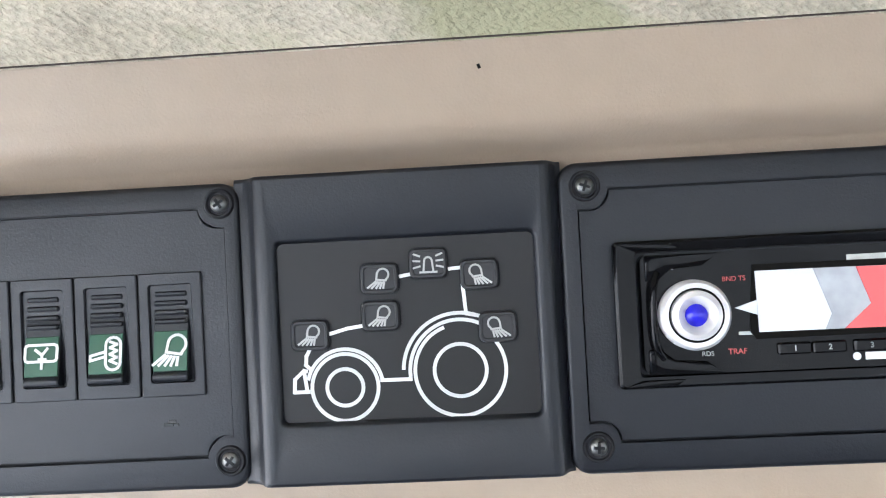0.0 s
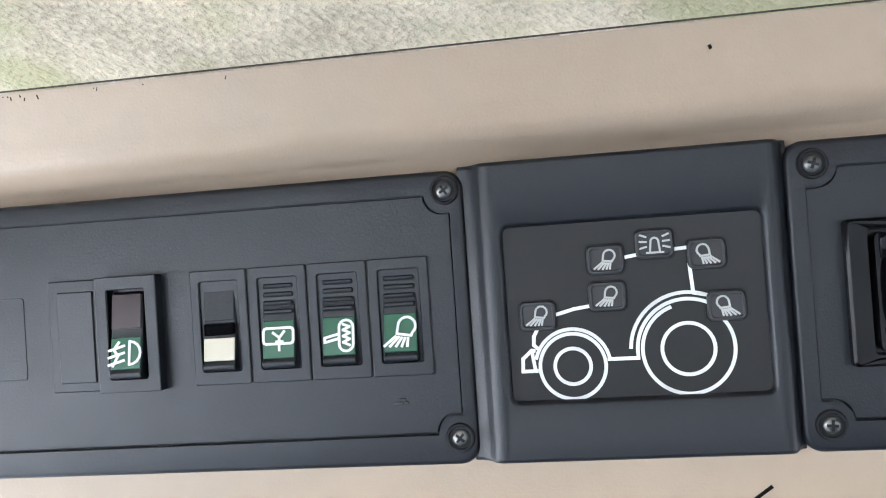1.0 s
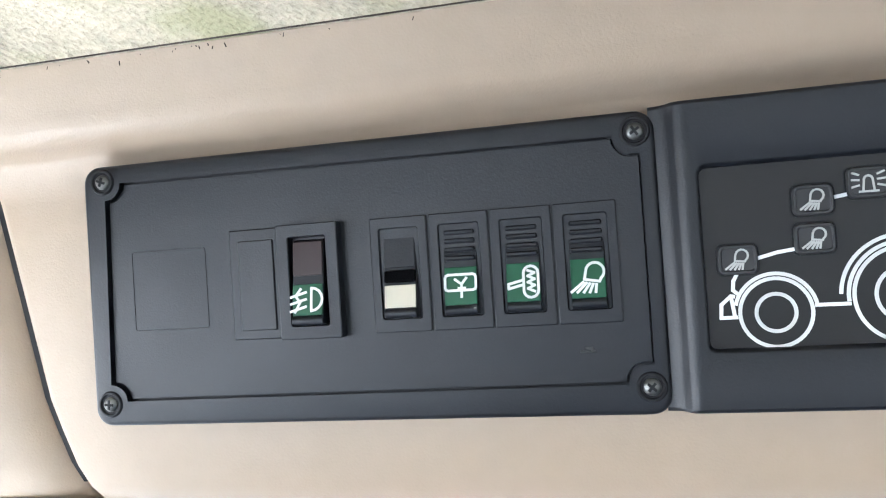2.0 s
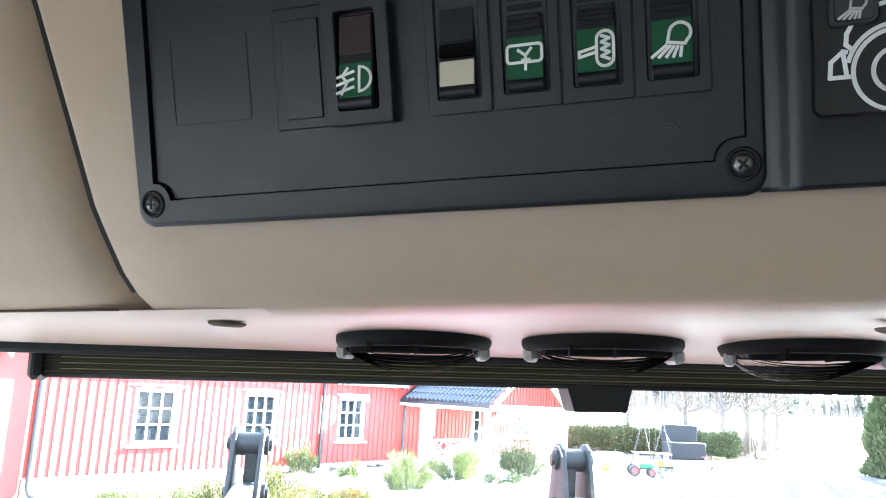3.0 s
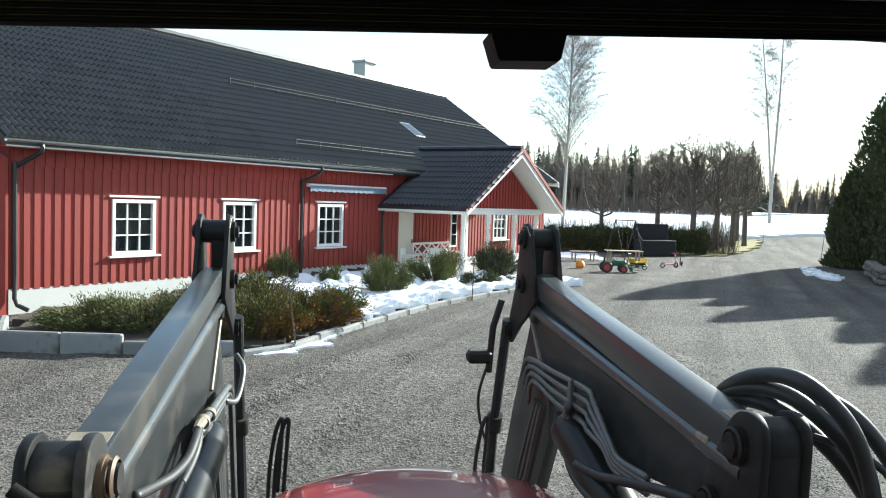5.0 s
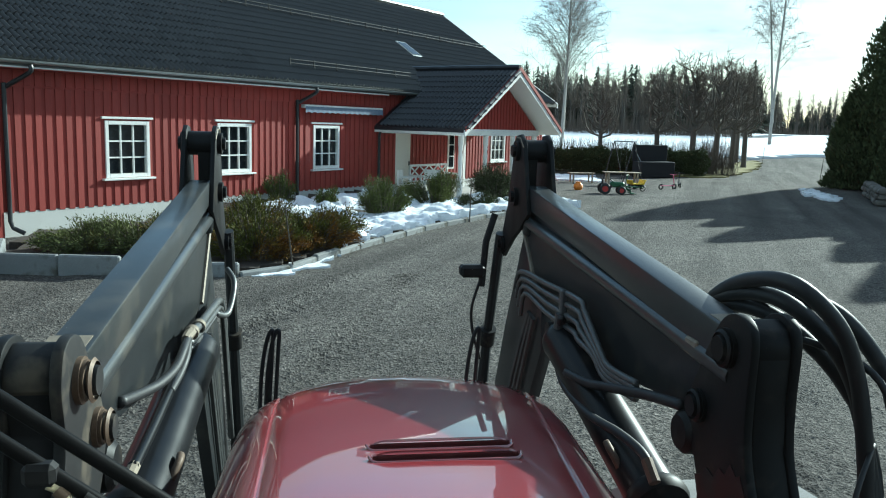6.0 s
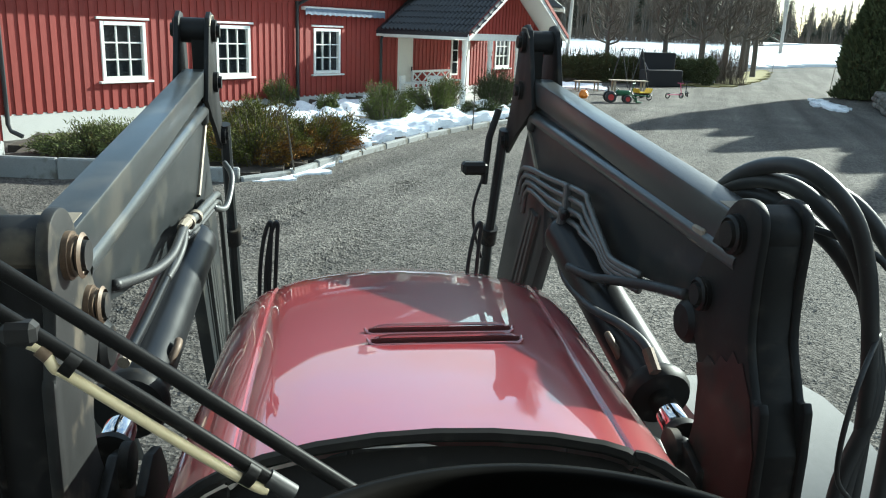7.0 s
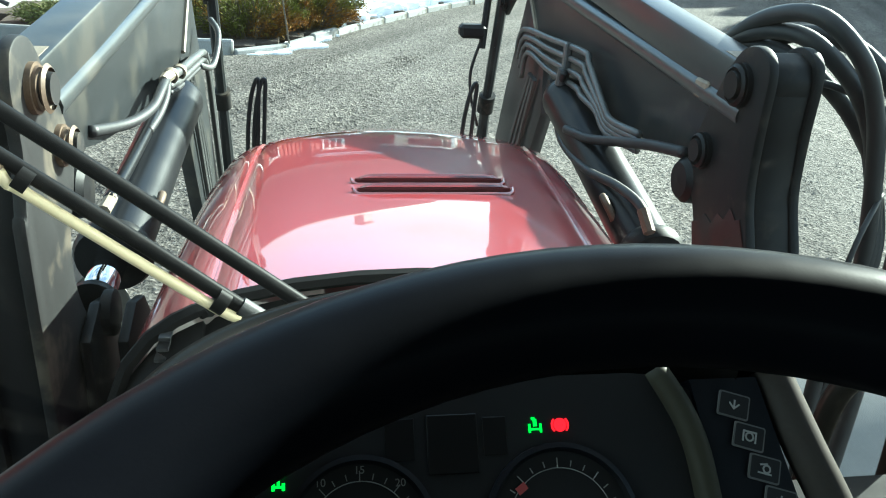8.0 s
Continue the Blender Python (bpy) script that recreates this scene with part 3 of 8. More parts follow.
def build_house():
    house = thing("farmhouse", "long red board-and-batten farmhouse with white windows and dark tiled roof", "house", HOUSE)
    # base and walls
    part("foundation", Shape().box((LENGTH + 0.06, DEPTH + 0.06, 1.2), (LENGTH / 2, DEPTH / 2, -0.08)), M["plaster"], house, "grey plastered foundation")
    holes = [(a, b, W_Z0, W_Z1) for a, b in WINDOWS] + [DOOR]
    sh = Shape()
    slab_with_holes(sh, -0.02, LENGTH, 0.53, 3.62, holes, -0.02, 0.2)
    front = part("wall", sh, M["red_wood"], house, "red vertical boards with narrow battens")
    for u0, u1 in ((0, 0.2), (LENGTH - 0.2, LENGTH)):
        gable = [(0.0, 0.5), (DEPTH, 0.5), (DEPTH, roof_z(0) - 0.15), (DEPTH / 2, roof_z(DEPTH / 2) - 0.2), (0.0, roof_z(0) - 0.15)]
        part("wall", Shape().prism([(max(p[0], 0.2), p[1]) for p in gable], u0, u1, "x"), M["red_wood"], house)
    part("wall", Shape().box((LENGTH, 0.2, 3.1), (LENGTH / 2, DEPTH - 0.1, 2.05)), M["red_wood"], house)
    # battens, and the upper course of boards that overlaps the lower one
    def batten(z0, z1, v):
        return mesh_of("batten", Shape().box((0.128, 0.020, z1 - z0), (0, v - 0.003, (z0 + z1) / 2), bevel=0.003), M["red_wood"])
    low, above, below, high = batten(0.5, 2.93, -0.0265), batten(2.47, 2.93, -0.0265), batten(0.5, 1.02, -0.0265), batten(2.97, 3.55, -0.049)
    part("upper_boards", Shape().box((LENGTH, 0.022, 0.62), (LENGTH / 2, -0.0315, 3.25)), M["red_wood"], house)
    for i in range(115):
        u = 0.11 + i * 0.215
        if u > LENGTH:
            break
        cut = any(a - 0.06 < u < b + 0.06 for a, b in WINDOWS)
        if not DOOR[0] - 0.05 < u < DOOR[1] + 0.05:
            for me in ((above, below) if cut else (low,)):
                part("batten", me, None, front, m=Matrix.Translation((u + rng.uniform(-.006, .006), 0, 0)))
        part("batten", high, None, front, m=Matrix.Translation((u + rng.uniform(-.006, .006), 0, 0)))
    for a, b in WINDOWS:
        house_window(house, a, b)
    # plain door, cream white
    door = part("door", Shape().box((DOOR[1] - DOOR[0], 0.06, DOOR[3] - DOOR[2]), ((DOOR[0] + DOOR[1]) / 2, 0.0, (DOOR[2] + DOOR[3]) / 2), bevel=0.01), M["door_white"], house, "plain cream-white door")
    part("door_handle", Shape().box((0.03, 0.05, 0.16), (DOOR[1] - 0.09, -0.05, 1.15), bevel=0.008), M["screw"], door, "dark steel handle")
    part("window", Shape().box((0.42, 0.05, 1.3), (15.95, -0.03, 1.55), bevel=0.01), M["white_wood"], house, "narrow white side window")
    for k in range(3):
        part("glass_pane", Shape().box((0.28, 0.02, 0.36), (15.95, -0.06, 1.15 + 0.4 * k)), M["win_glass"], house)
    part("corner_board", Shape().box((0.16, 0.05, 2.1), (16.85, -0.03, 1.25)), M["white_wood"], house)
    # main roof
    slope = math.atan(PITCH)
    run_len = math.hypot(DEPTH / 2 - EAVE_V, (DEPTH / 2 - EAVE_V) * PITCH)
    sh = Shape()
    top = (DEPTH / 2, roof_z(DEPTH / 2))
    for s in (0, 1):
        a = (EAVE_V, EAVE_Z) if s == 0 else (DEPTH - EAVE_V, EAVE_Z)
        sh.prism([a, top, (top[0], top[1] - 0.16), (a[0], a[1] - 0.14)], -0.35, LENGTH + 0.45, "x")
    roof = part("roof", sh, M["tile"], house, "steep charcoal pantile roof")
    rows, cols = int(run_len / 0.345), int((LENGTH + 0.75) / 0.3)

    def place(i, j):
        d = 0.02 + j * 0.345
        u, v, z = -0.33 + i * 0.3, EAVE_V - 0.05 + d * math.cos(slope), EAVE_Z + 0.012 + (d - 0.05) * math.sin(slope)
        if 11.9 < u < 17.4 and z < 4.20 - abs(u - 14.7) * 0.60 - 0.1:
            return None
        if 15.75 < u + 0.15 < 16.3 and 1.55 < v + 0.15 < 2.35:
            return None
        return pose(u, v, z, math.degrees(slope))
    lay_tiles(roof, place, cols, rows, lambda i, j: 2 <= i < 24 and j < 13, M["tile"])
    part("ridge_capping", Shape().tube([(-0.35 + k * 0.4, DEPTH / 2, top[1] + 0.02 + 0.012 * (k % 2)) for k in range(61)], 0.11, 8), M["tile"], roof)
    part("verge_board", Shape().prism([(EAVE_V, EAVE_Z + .03), (top[0], top[1] + .05), (top[0], top[1] - 0.2), (EAVE_V, EAVE_Z - 0.18)], LENGTH + 0.45, LENGTH + 0.5, "x"), M["white_wood"], roof)
    part("fascia", Shape().box((12.0, 0.03, 0.16), (5.7, EAVE_V + 0.02, EAVE_Z - 0.09)), M["white_wood"], roof)
    part("soffit", Shape().box((12.0, 0.40, 0.03), (5.7, -0.22, EAVE_Z - 0.17)), M["red_wood"], roof)
    # gutter and downpipes
    prof = arc(0, 0, 0.065, 180, 360, 8) + arc(0, 0, 0.058, 360, 180, 8)
    part("gutter", Shape().prism([(EAVE_V - 0.07 + p[0], EAVE_Z - 0.03 + p[1]) for p in prof], -0.35, 13.35, "x"), M["gutter"], house, "half-round grey gutter")
    for u in (0.05, 8.05):
        pts = spline([(u + 0.3, EAVE_V - 0.07, 3.33), (u + 0.28, EAVE_V - 0.06, 3.2), (u + 0.04, -0.12, 2.93), (u, -0.1, 2.8), (u, -0.1, 0.35)], 4)
        if u < 1:
            pts += [Vector((u + 0.03, -0.14, 0.22)), Vector((u + 0.16, -0.3, 0.12))]
        part("downpipe", Shape().tube(pts, 0.045, 10), M["pipe_black"], house, "black steel downpipe")
    part("downpipe", Shape().tube([(11.78, -0.1, 2.25), (11.7, -0.1, 2.05), (11.7, -0.1, 0.4)], 0.04, 8), M["pipe_black"], house)
    # awning, rolled in, on the wall
    aw = part("awning", Shape().box((3.5, 0.16, 0.10), (9.97, -0.14, 2.84), bevel=0.02), M["white_wood"], house, "rolled-in awning with scalloped blue-grey valance")
    sh, n = Shape(), 84
    row0 = [(8.24 + 3.46 * i / n, -0.225, 2.84) for i in range(n + 1)]
    row1 = [(8.24 + 3.46 * i / n, -0.235 + 0.008 * math.sin(i * 1.3), 2.66 + 0.03 * abs(math.sin(math.pi * i / 6))) for i in range(n + 1)]
    sh.grid([row0, row1])
    sh.grid([[(x, y + 0.012, z) for x, y, z in r] for r in (row0, row1)])
    part("valance", sh, M["awning"], aw, "blue-grey cloth valance")
    # snow rails on the roof
    for u0, u1, v in ((8.0, 13.6, 0.12), (8.1, 23.2, 2.93)):
        z = roof_z(v) + 0.08
        rail = part("snow_rail", Shape().tube([(u0, v, z + 0.08), (u1, v, z + 0.08)], 0.012, 6).tube([(u0, v, z + 0.18), (u1, v, z + 0.18)], 0.012, 6), M["rail_grey"], roof, "grey steel snow rail")
        for k in range(int((u1 - u0) / 0.95) + 1):
            part("bracket", Shape().box((0.03, 0.2, 0.03), (u0 + k * 0.95, v + 0.05, z + 0.01)).box((0.025, 0.03, 0.24), (u0 + k * 0.95, v, z + 0.1)), M["rail_grey"], rail)
    # roof window and chimney
    rw = pose(16.0, 1.95, roof_z(1.95) + 0.07, math.degrees(slope))
    sky_win = part("roof_window", Shape().box((0.62, 0.98, 0.10), bevel=0.01), M["gutter"], roof, "roof window with grey frame", m=rw)
    part("glass_pane", Shape().box((0.48, 0.82, 0.02), (0, 0, 0.05)), M["win_glass"], sky_win)
    part("chimney", Shape().box((0.7, 0.6, 1.7), (18.0, DEPTH / 2 + 0.3, roof_z(DEPTH / 2) - 0.1)).box((0.82, 0.72, 0.08), (18.0, DEPTH / 2 + 0.3, roof_z(DEPTH / 2) + 0.76)), M["gutter"], roof, "chimney clad in grey sheet")
    build_porch(house)
    # wing beyond the near end, its gable towards the yard
    wing = Shape().prism([(-8.2, -0.3), (-0.03, -0.3), (-0.03, 3.05), (-4.5, 5.9), (-8.2, 3.05)], -0.02, 8.0, "y")
    part("wing_wall", wing, M["red_wood"], house, "red boarded gable wing")
    for s in (-1, 1):
        a, b = -4.5, -4.5 + s * 3.80
        part("wing_roof", Shape().prism([(a, 5.98), (b, 3.0), (b, 2.86), (a, 5.82)], -0.3, 8.2, "y"), M["tile"], house)
        part("verge_board", Shape().prism([(a, 6.0), (b, 3.02), (b, 2.78), (a, 5.76)], -0.34, -0.302, "y"), M["white_wood"], house)


def build_porch(house):
    """The open porch: a roof with its gable to the yard on white turned posts."""
    cu, half, v0, z_e, z_r = 14.72, 3.2, -3.32, 2.34, 4.27
    k = (z_r - z_e) / half
    sh = Shape()
    for s in (-1, 1):
        sh.prism([(cu, z_r), (cu + s * half, z_e), (cu + s * half, z_e - 0.1), (cu, z_r - 0.12)], v0, 1.1, "y")
    roof = part("porch_roof", sh, M["tile_new"], house, "newer blue-black pantile porch roof")
    slope = math.degrees(math.atan(k))
    run = math.hypot(half, z_r - z_e)
    rows, cols = int(run / 0.345), 15

    def place(i, j):
        d = 0.02 + j * 0.345
        c = math.cos(radians(slope))
        x, z = cu - half - 0.04 + d * c, z_e + 0.012 + (d - 0.04) * math.sin(radians(slope))
        if 0.98 - i * 0.3 - 0.3 > max(-0.35, (z - EAVE_Z) / PITCH + EAVE_V + 0.25):
            return None
        return Matrix.Translation((x, 0.98 - i * 0.3, z)) @ Matrix.Rotation(radians(-90), 4, "Z") @ pose(0, 0, 0, slope)
    lay_tiles(roof, place, cols, rows, lambda i, j: True, M["tile_new"])
    part("ridge_capping", Shape().tube([(cu, v0 + q * 0.36, z_r + 0.03 + 0.012 * (q % 2)) for q in range(13)], 0.09, 8), M["tile_new"], roof)
    for s in (-1, 1):
        a, b = (cu, z_r + 0.05), (cu + s * (half + 0.03), z_e + 0.05)
        part("verge_board", Shape().prism([a, b, (b[0], b[1] - 0.12), (a[0], a[1] - 0.14)], v0 - 0.06, v0 - 0.03, "y"), M["red_wood"], roof, "narrow red upper verge board")
        part("verge_board", Shape().prism([(a[0], a[1] - 0.10), (b[0], b[1] - 0.09), (b[0], b[1] - 0.27), (a[0], a[1] - 0.31)], v0 - 0.03, v0 + 0.02, "y"), M["white_wood"], roof, "white lower verge board")
        part("soffit", Shape().prism([(cu, z_r - 0.14), (cu + s * half, z_e - 0.12), (cu + s * half, z_e - 0.15), (cu, z_r - 0.17)], v0 + 0.02, v0 + 0.9, "y"), M["white_wood"], roof)
    part("eave_board", Shape().box((0.04, 4.0, 0.1), (cu - half + 0.03, -1.3, z_e - 0.12)), M["white_wood"], roof)
    # gable boards above a white beam
    gv = v0 + 0.75
    gable = part("gable_wall", Shape().prism([(cu - half + 0.35, z_e), (cu + half - 0.35, z_e), (cu, z_r - 0.2)], gv, gv + 0.08, "y"), M["red_wood"], house, "red boarded porch gable")
    me = {}
    for i in range(-13, 14):
        u = i * 0.2
        top = z_r - 0.24 - abs(u) * k
        if top - z_e > 0.06:
            part("batten", Shape().box((0.055, 0.026, top - z_e), (cu + u, gv - 0.015, (top + z_e) / 2)), M["red_wood"], gable)
    part("beam", Shape().box((2 * half - 0.5, 0.18, 0.2), (cu, gv + 0.05, z_e - 0.1), bevel=0.01), M["white_wood"], house, "white porch beam")
    part("beam", Shape().box((0.16, 2.6, 0.18), (cu - half + 0.42, -1.35, z_e - 0.11), bevel=0.01), M["white_wood"], house)
    part("porch_ceiling", Shape().box((2 * half - 0.6, 2.5, 0.04), (cu, -1.3, z_e + 0.03)), M["white_wood"], house)
    prof = [(0.0, 0.0), (0.085, 0.0), (0.085, 0.5), (0.06, 0.56), (0.08, 0.62), (0.055, 0.68), (0.065, 1.0), (0.075, 1.3), (0.055, 1.5), (0.08, 1.56), (0.06, 1.62), (0.085, 1.7), (0.085, 2.13), (0.0, 2.13)]
    post = mesh_of("post", Shape().lathe(prof, 12), M["white_wood"], 50)
    for u, v in ((12.6, gv + 0.05), (14.1, gv + 0.05), (15.9, gv + 0.05), (cu + half - 0.42, gv + 0.05)):
        part("post", post, None, house, m=Matrix.Translation((u, v, 0.16)))
    part("porch_floor", Shape().box((2 * half - 0.3, 3.0, 0.22), (cu, -1.45, 0.06), bevel=0.02), M["concrete"], house, "concrete porch floor")


build_house()


def porch_bench():
    """A white garden bench with crossed slats in its back."""
    m = HOUSE @ pose(14.15, -0.55, 0.17)
    b = thing("garden_bench", "white wooden bench with crossed back slats against the red wall", "bench", m)
    for x in (-1.1, 1.1):
        part("bench_end", Shape().box((0.06, 0.5, 0.06), (x, 0, 0.62)).box((0.06, 0.06, 0.62), (x, -0.22, 0.31)).box((0.06, 0.06, 0.95), (x, 0.22, 0.475)), M["white_wood"], b)
    for k in range(4):
        part("slat", Shape().box((2.2, 0.09, 0.025), (0, -0.19 + k * 0.11, 0.43)), M["white_wood"], b)
    for z in (0.56, 0.93):
        part("rail", Shape().box((2.2, 0.035, 0.07), (0, 0.22, z)), M["white_wood"], b)
    for i in range(4):
        x = -0.83 + i * 0.55
        for s in (-1, 1):
            part("slat", Shape().box((0.56, 0.025, 0.04), m=Matrix.Translation((x, 0.22, 0.745)) @ Matrix.Rotation(s * 0.58, 4, "Y")), M["white_wood"], b)


porch_bench()


def garden_chair(u, v, turn):
    c = thing("garden_chair", "white slatted garden chair on the porch", "chair", HOUSE @ pose(u, v, 0.17, 0, 0, turn), group="porch chairs")
    for x in (-0.24, 0.24):
        for y in (-0.22, 0.22):
            part("leg", Shape().box((0.045, 0.045, 0.62 if y < 0 else 0.85), (x, y, 0.31 if y < 0 else 0.425)), M["white_wood"], c)
        part("armrest", Shape().box((0.06, 0.5, 0.03), (x, 0, 0.63)), M["white_wood"], c)
    part("seat", Shape().box((0.5, 0.46, 0.035), (0, 0, 0.43)), M["white_wood"], c)
    part("backrest", Shape().box((0.46, 0.03, 0.3), (0, 0.22, 0.7)), M["white_wood"], c)


garden_chair(12.1, -0.9, 20)
garden_chair(12.9, -1.3, -60)

# ---- flower bed, kerb and snow beside the house ----
KERB = [(-5.3, 14.9), (-4.75, 13.15), (-2.9, 12.86), (-1.15, 12.78), (-0.42, 13.42), (0.82, 15.80), (2.45, 18.5), (4.45, 21.2), (5.9, 22.6), (7.2, 23.5)]


def bed_height(x, y):
    d = (Vector((x, y, 0)) - Vector((-5.95, 16.96, 0))).dot(V_WAY)       # to the wall; less than 0 in front of it
    u = (Vector((x, y, 0)) - Vector((-5.95, 16.96, 0))).dot(U_WAY)
    return max(0.10, 0.04 + 0.36 * max(0.0, min(1.0, (u - 1.2) / 4.5)) + 0.085 * d)


def build_bed():
    wall_pts = [to_house(u, -0.05, 0) for u in (0.2, 3, 6, 9, 11.6)]
    ring = KERB + [tuple(to_house(11.8, -3.2, 0)[:2])] + [tuple(p[:2]) for p in reversed(wall_pts)]
    sheet("flower_bed", ring, bed_height, M["soil"], "dark soil bed along the house wall", "flower bed", 0.04, 0.35, 3)
    snow = [(-0.6, 15.0), (0.75, 15.95), (2.35, 18.55), (4.3, 21.2), (5.7, 22.7), (7.0, 23.6), (8.2, 24.3), (7.0, 25.4), (4.6, 24.6), (3.2, 25.2), (1.4, 24.0), (-0.2, 22.0), (-1.7, 20.2), (-1.2, 17.6)]
    sheet("snow_patch", snow, lambda x, y: bed_height(x, y) + 0.11, M["snow"], "lumpy melting snow on the bed beside the gravel", "snow", 0.21, 0.08, 5, "", ragged=0.35)
    sheet("snow_patch", [(-1.0, 12.75), (-0.3, 12.95), (0.15, 14.0), (0.42, 14.9), (0.2, 14.95), (-0.3, 13.95), (-1.0, 13.1)], lambda x, y: 0.03, M["snow"], "thin strip of melting snow along the kerb", "snow", 0.03, 0.035, 6, "", ragged=0.35)


build_bed()


def build_kerb():
    kerb = thing("kerb", "low grey concrete kerb round the bed", "kerb", kind="structure")
    blocks = []
    for a, b in zip(KERB, KERB[1:]):
        a, b = Vector((*a, 0)), Vector((*b, 0))
        n = max(1, round((b - a).length / 1.0))
        blocks += [(a + (b - a) * (i / n), a + (b - a) * ((i + 1) / n)) for i in range(n)]
    for i, (a, b) in enumerate(blocks):
        h = 0.31 if b.x < -2.6 else 0.24 if b.x < -1.0 else 0.12
        way = b - a
        m = Matrix.Translation((a + b) / 2) @ Matrix.Rotation(math.atan2(way.y, way.x) + rng.uniform(-0.015, 0.015), 4, "Z")
        part("kerbstone", Shape().box((way.length - 0.005, 0.12, h + 0.1), (0, 0, h / 2 - 0.05 + rng.uniform(-.02, .02)), bevel=0.025), M["kerb"], kerb, m=m)


build_kerb()


# ---- plants ----
def shrub(at, rx, ry, h, material, label, leaves=3500, spread=0.55, size=0.05, seed=1, category="shrub"):
    """A bush of many upright sprays, each a stem with small leaves round it."""
    r = random.Random(seed)
    b = thing("shrub", label, category, Matrix.Translation(at), group="bushes in the bed")
    stems, leaf = Shape(), Shape()
    leaves = int(leaves * 3.6)
    size *= 0.72
    n_stem = max(20, leaves // 46)
    # sprays gather in clumps of uneven height
    clumps = [(r.uniform(0, 2 * math.pi), math.sqrt(r.random()), r.uniform(0.55, 0.92)) for _ in range(max(7, int(26 * rx * ry)))]
    for s in range(n_stem):
        ca, cq, ch = clumps[s % len(clumps)]
        a, q = ca + r.gauss(0, 0.13) / max(0.3, cq), min(1.1, abs(cq + r.gauss(0, 0.08)))
        base = Vector((rx * 0.45 * q * math.cos(a), ry * 0.45 * q * math.sin(a), 0))
        tip = Vector((rx * q * math.cos(a), ry * q * math.sin(a), h * ch * (1 - spread * q * q) * r.uniform(0.66, 1.18)))
        mid = base.lerp(tip, 0.5) + Vector((0, 0, 0.12 * h))
        line = [base, mid, tip]
        stems.tube(line, [0.012, 0.008, 0.003], 4, False)
        for k in range(leaves // n_stem):
            t = r.uniform(0.04, 1.0) ** 0.85
            p = (base * (1 - t) ** 2 + mid * 2 * t * (1 - t) + tip * t * t) + Vector((r.gauss(0, 1), r.gauss(0, 1), r.gauss(0, 0.7))) * size * 1.25
            way = ((tip - mid).normalized() + Vector((r.gauss(0, .6), r.gauss(0, .6), r.gauss(0.2, .5)))).normalized()
            side = way.cross(Vector((r.gauss(0, 1), r.gauss(0, 1), r.gauss(0, 1)))).normalized()
            l, w = size * r.uniform(0.9, 2.0), size * r.uniform(0.17, 0.32)
            leaf.add([p - side * w, p + way * l * 0.5 + side * w * 0.2, p + way * l, p + side * w], [(0, 1, 2), (0, 2, 3)])
    part("branchwork", stems, M["twig"], b, smooth=180, fix=False)
    part("foliage", leaf, material, b, smooth=None, fix=False)
    return b


def on_bed(x, y):
    return (x, y, bed_height(x, y) - 0.03)


shrub(on_bed(-3.85, 15.0), 0.95, 0.8, 0.66, M["juniper"], "spreading grey-green juniper by the house wall", 4200, 0.6, 0.06, 1)
shrub(on_bed(-2.95, 14.7), 1.0, 0.9, 0.86, M["juniper"], "spreading grey-green juniper by the house wall", 4200, 0.6, 0.06, 2)
shrub(on_bed(-2.0, 15.2), 1.1, 1.0, 0.95, M["yew"], "bronze and green yew bush in the bed", 3800, 0.5, 0.055, 3)
shrub(on_bed(-1.0, 14.2), 1.0, 0.95, 0.95, M["yew"], "bronze and green yew bush beside the kerb", 5200, 0.5, 0.055, 4)
shrub(on_bed(-0.2, 15.3), 1.0, 0.95, 0.95, M["yew"], "bronze and green yew bush beside the kerb", 5000, 0.5, 0.055, 5)
shrub(on_bed(-1.1, 16.4), 1.0, 0.9, 1.05, M["yew"], "bronze and green yew bush in the bed", 3800, 0.5, 0.055, 6)
shrub(on_bed(0.35, 16.5), 0.7, 0.7, 0.8, M["yew"], "low green yew bush spreading over the kerb", 2600, 0.5, 0.055, 16)
shrub(on_bed(1.68, 20.2), 0.68, 0.65, 1.22, M["yew_green"], "ragged green yew bush standing in snow", 3600, 0.36, 0.055, 7)
shrub(on_bed(0.34, 20.8), 0.34, 0.34, 0.74, M["yew_green"], "small green yew bush standing in snow", 1000, 0.4, 0.055, 8)
shrub(on_bed(-0.9, 21.6), 0.45, 0.45, 0.9, M["yew_green"], "small green yew bush by the red wall", 1100, 0.4, 0.055, 12)
shrub(on_bed(3.45, 23.0), 0.98, 0.75, 1.12, M["yew_green"], "green yew bush before the porch", 4400, 0.32, 0.06, 9)
shrub(on_bed(5.55, 25.4), 1.02, 0.85, 1.28, M["dark_green"], "dark green yew bush before the porch", 4200, 0.45, 0.06, 10)
shrub(on_bed(4.95, 23.3), 1.0, 0.65, 0.50, M["dark_green"], "low dark green creeping juniper before the porch", 3000, 0.7, 0.06, 11)


def stake(x, y, h, lean, label):
    solid("marker_stake", Shape().tube([(0, 0, -0.2), (lean, 0, h)], [0.017, 0.013], 6), M["wood_post"], label, "stake", Matrix.Translation((x, y, 0)), group="marker stakes")


stake(-0.32, 13.45, 1.05, -0.16, "thin dark stake leaning beside the kerb")
stake(3.85, 20.2, 1.1, 0.02, "thin dark stake beside the gravel")
stake(24.2, 36.4, 1.4, 0.15, "thin dark marker stake at the drive's edge")
stake(20.6, 41.6, 1.3, 0.0, "thin dark stake in the grass edge")
stake(33.5, 57.6, 1.4, 0.1, "thin dark stake at the bend of the drive")


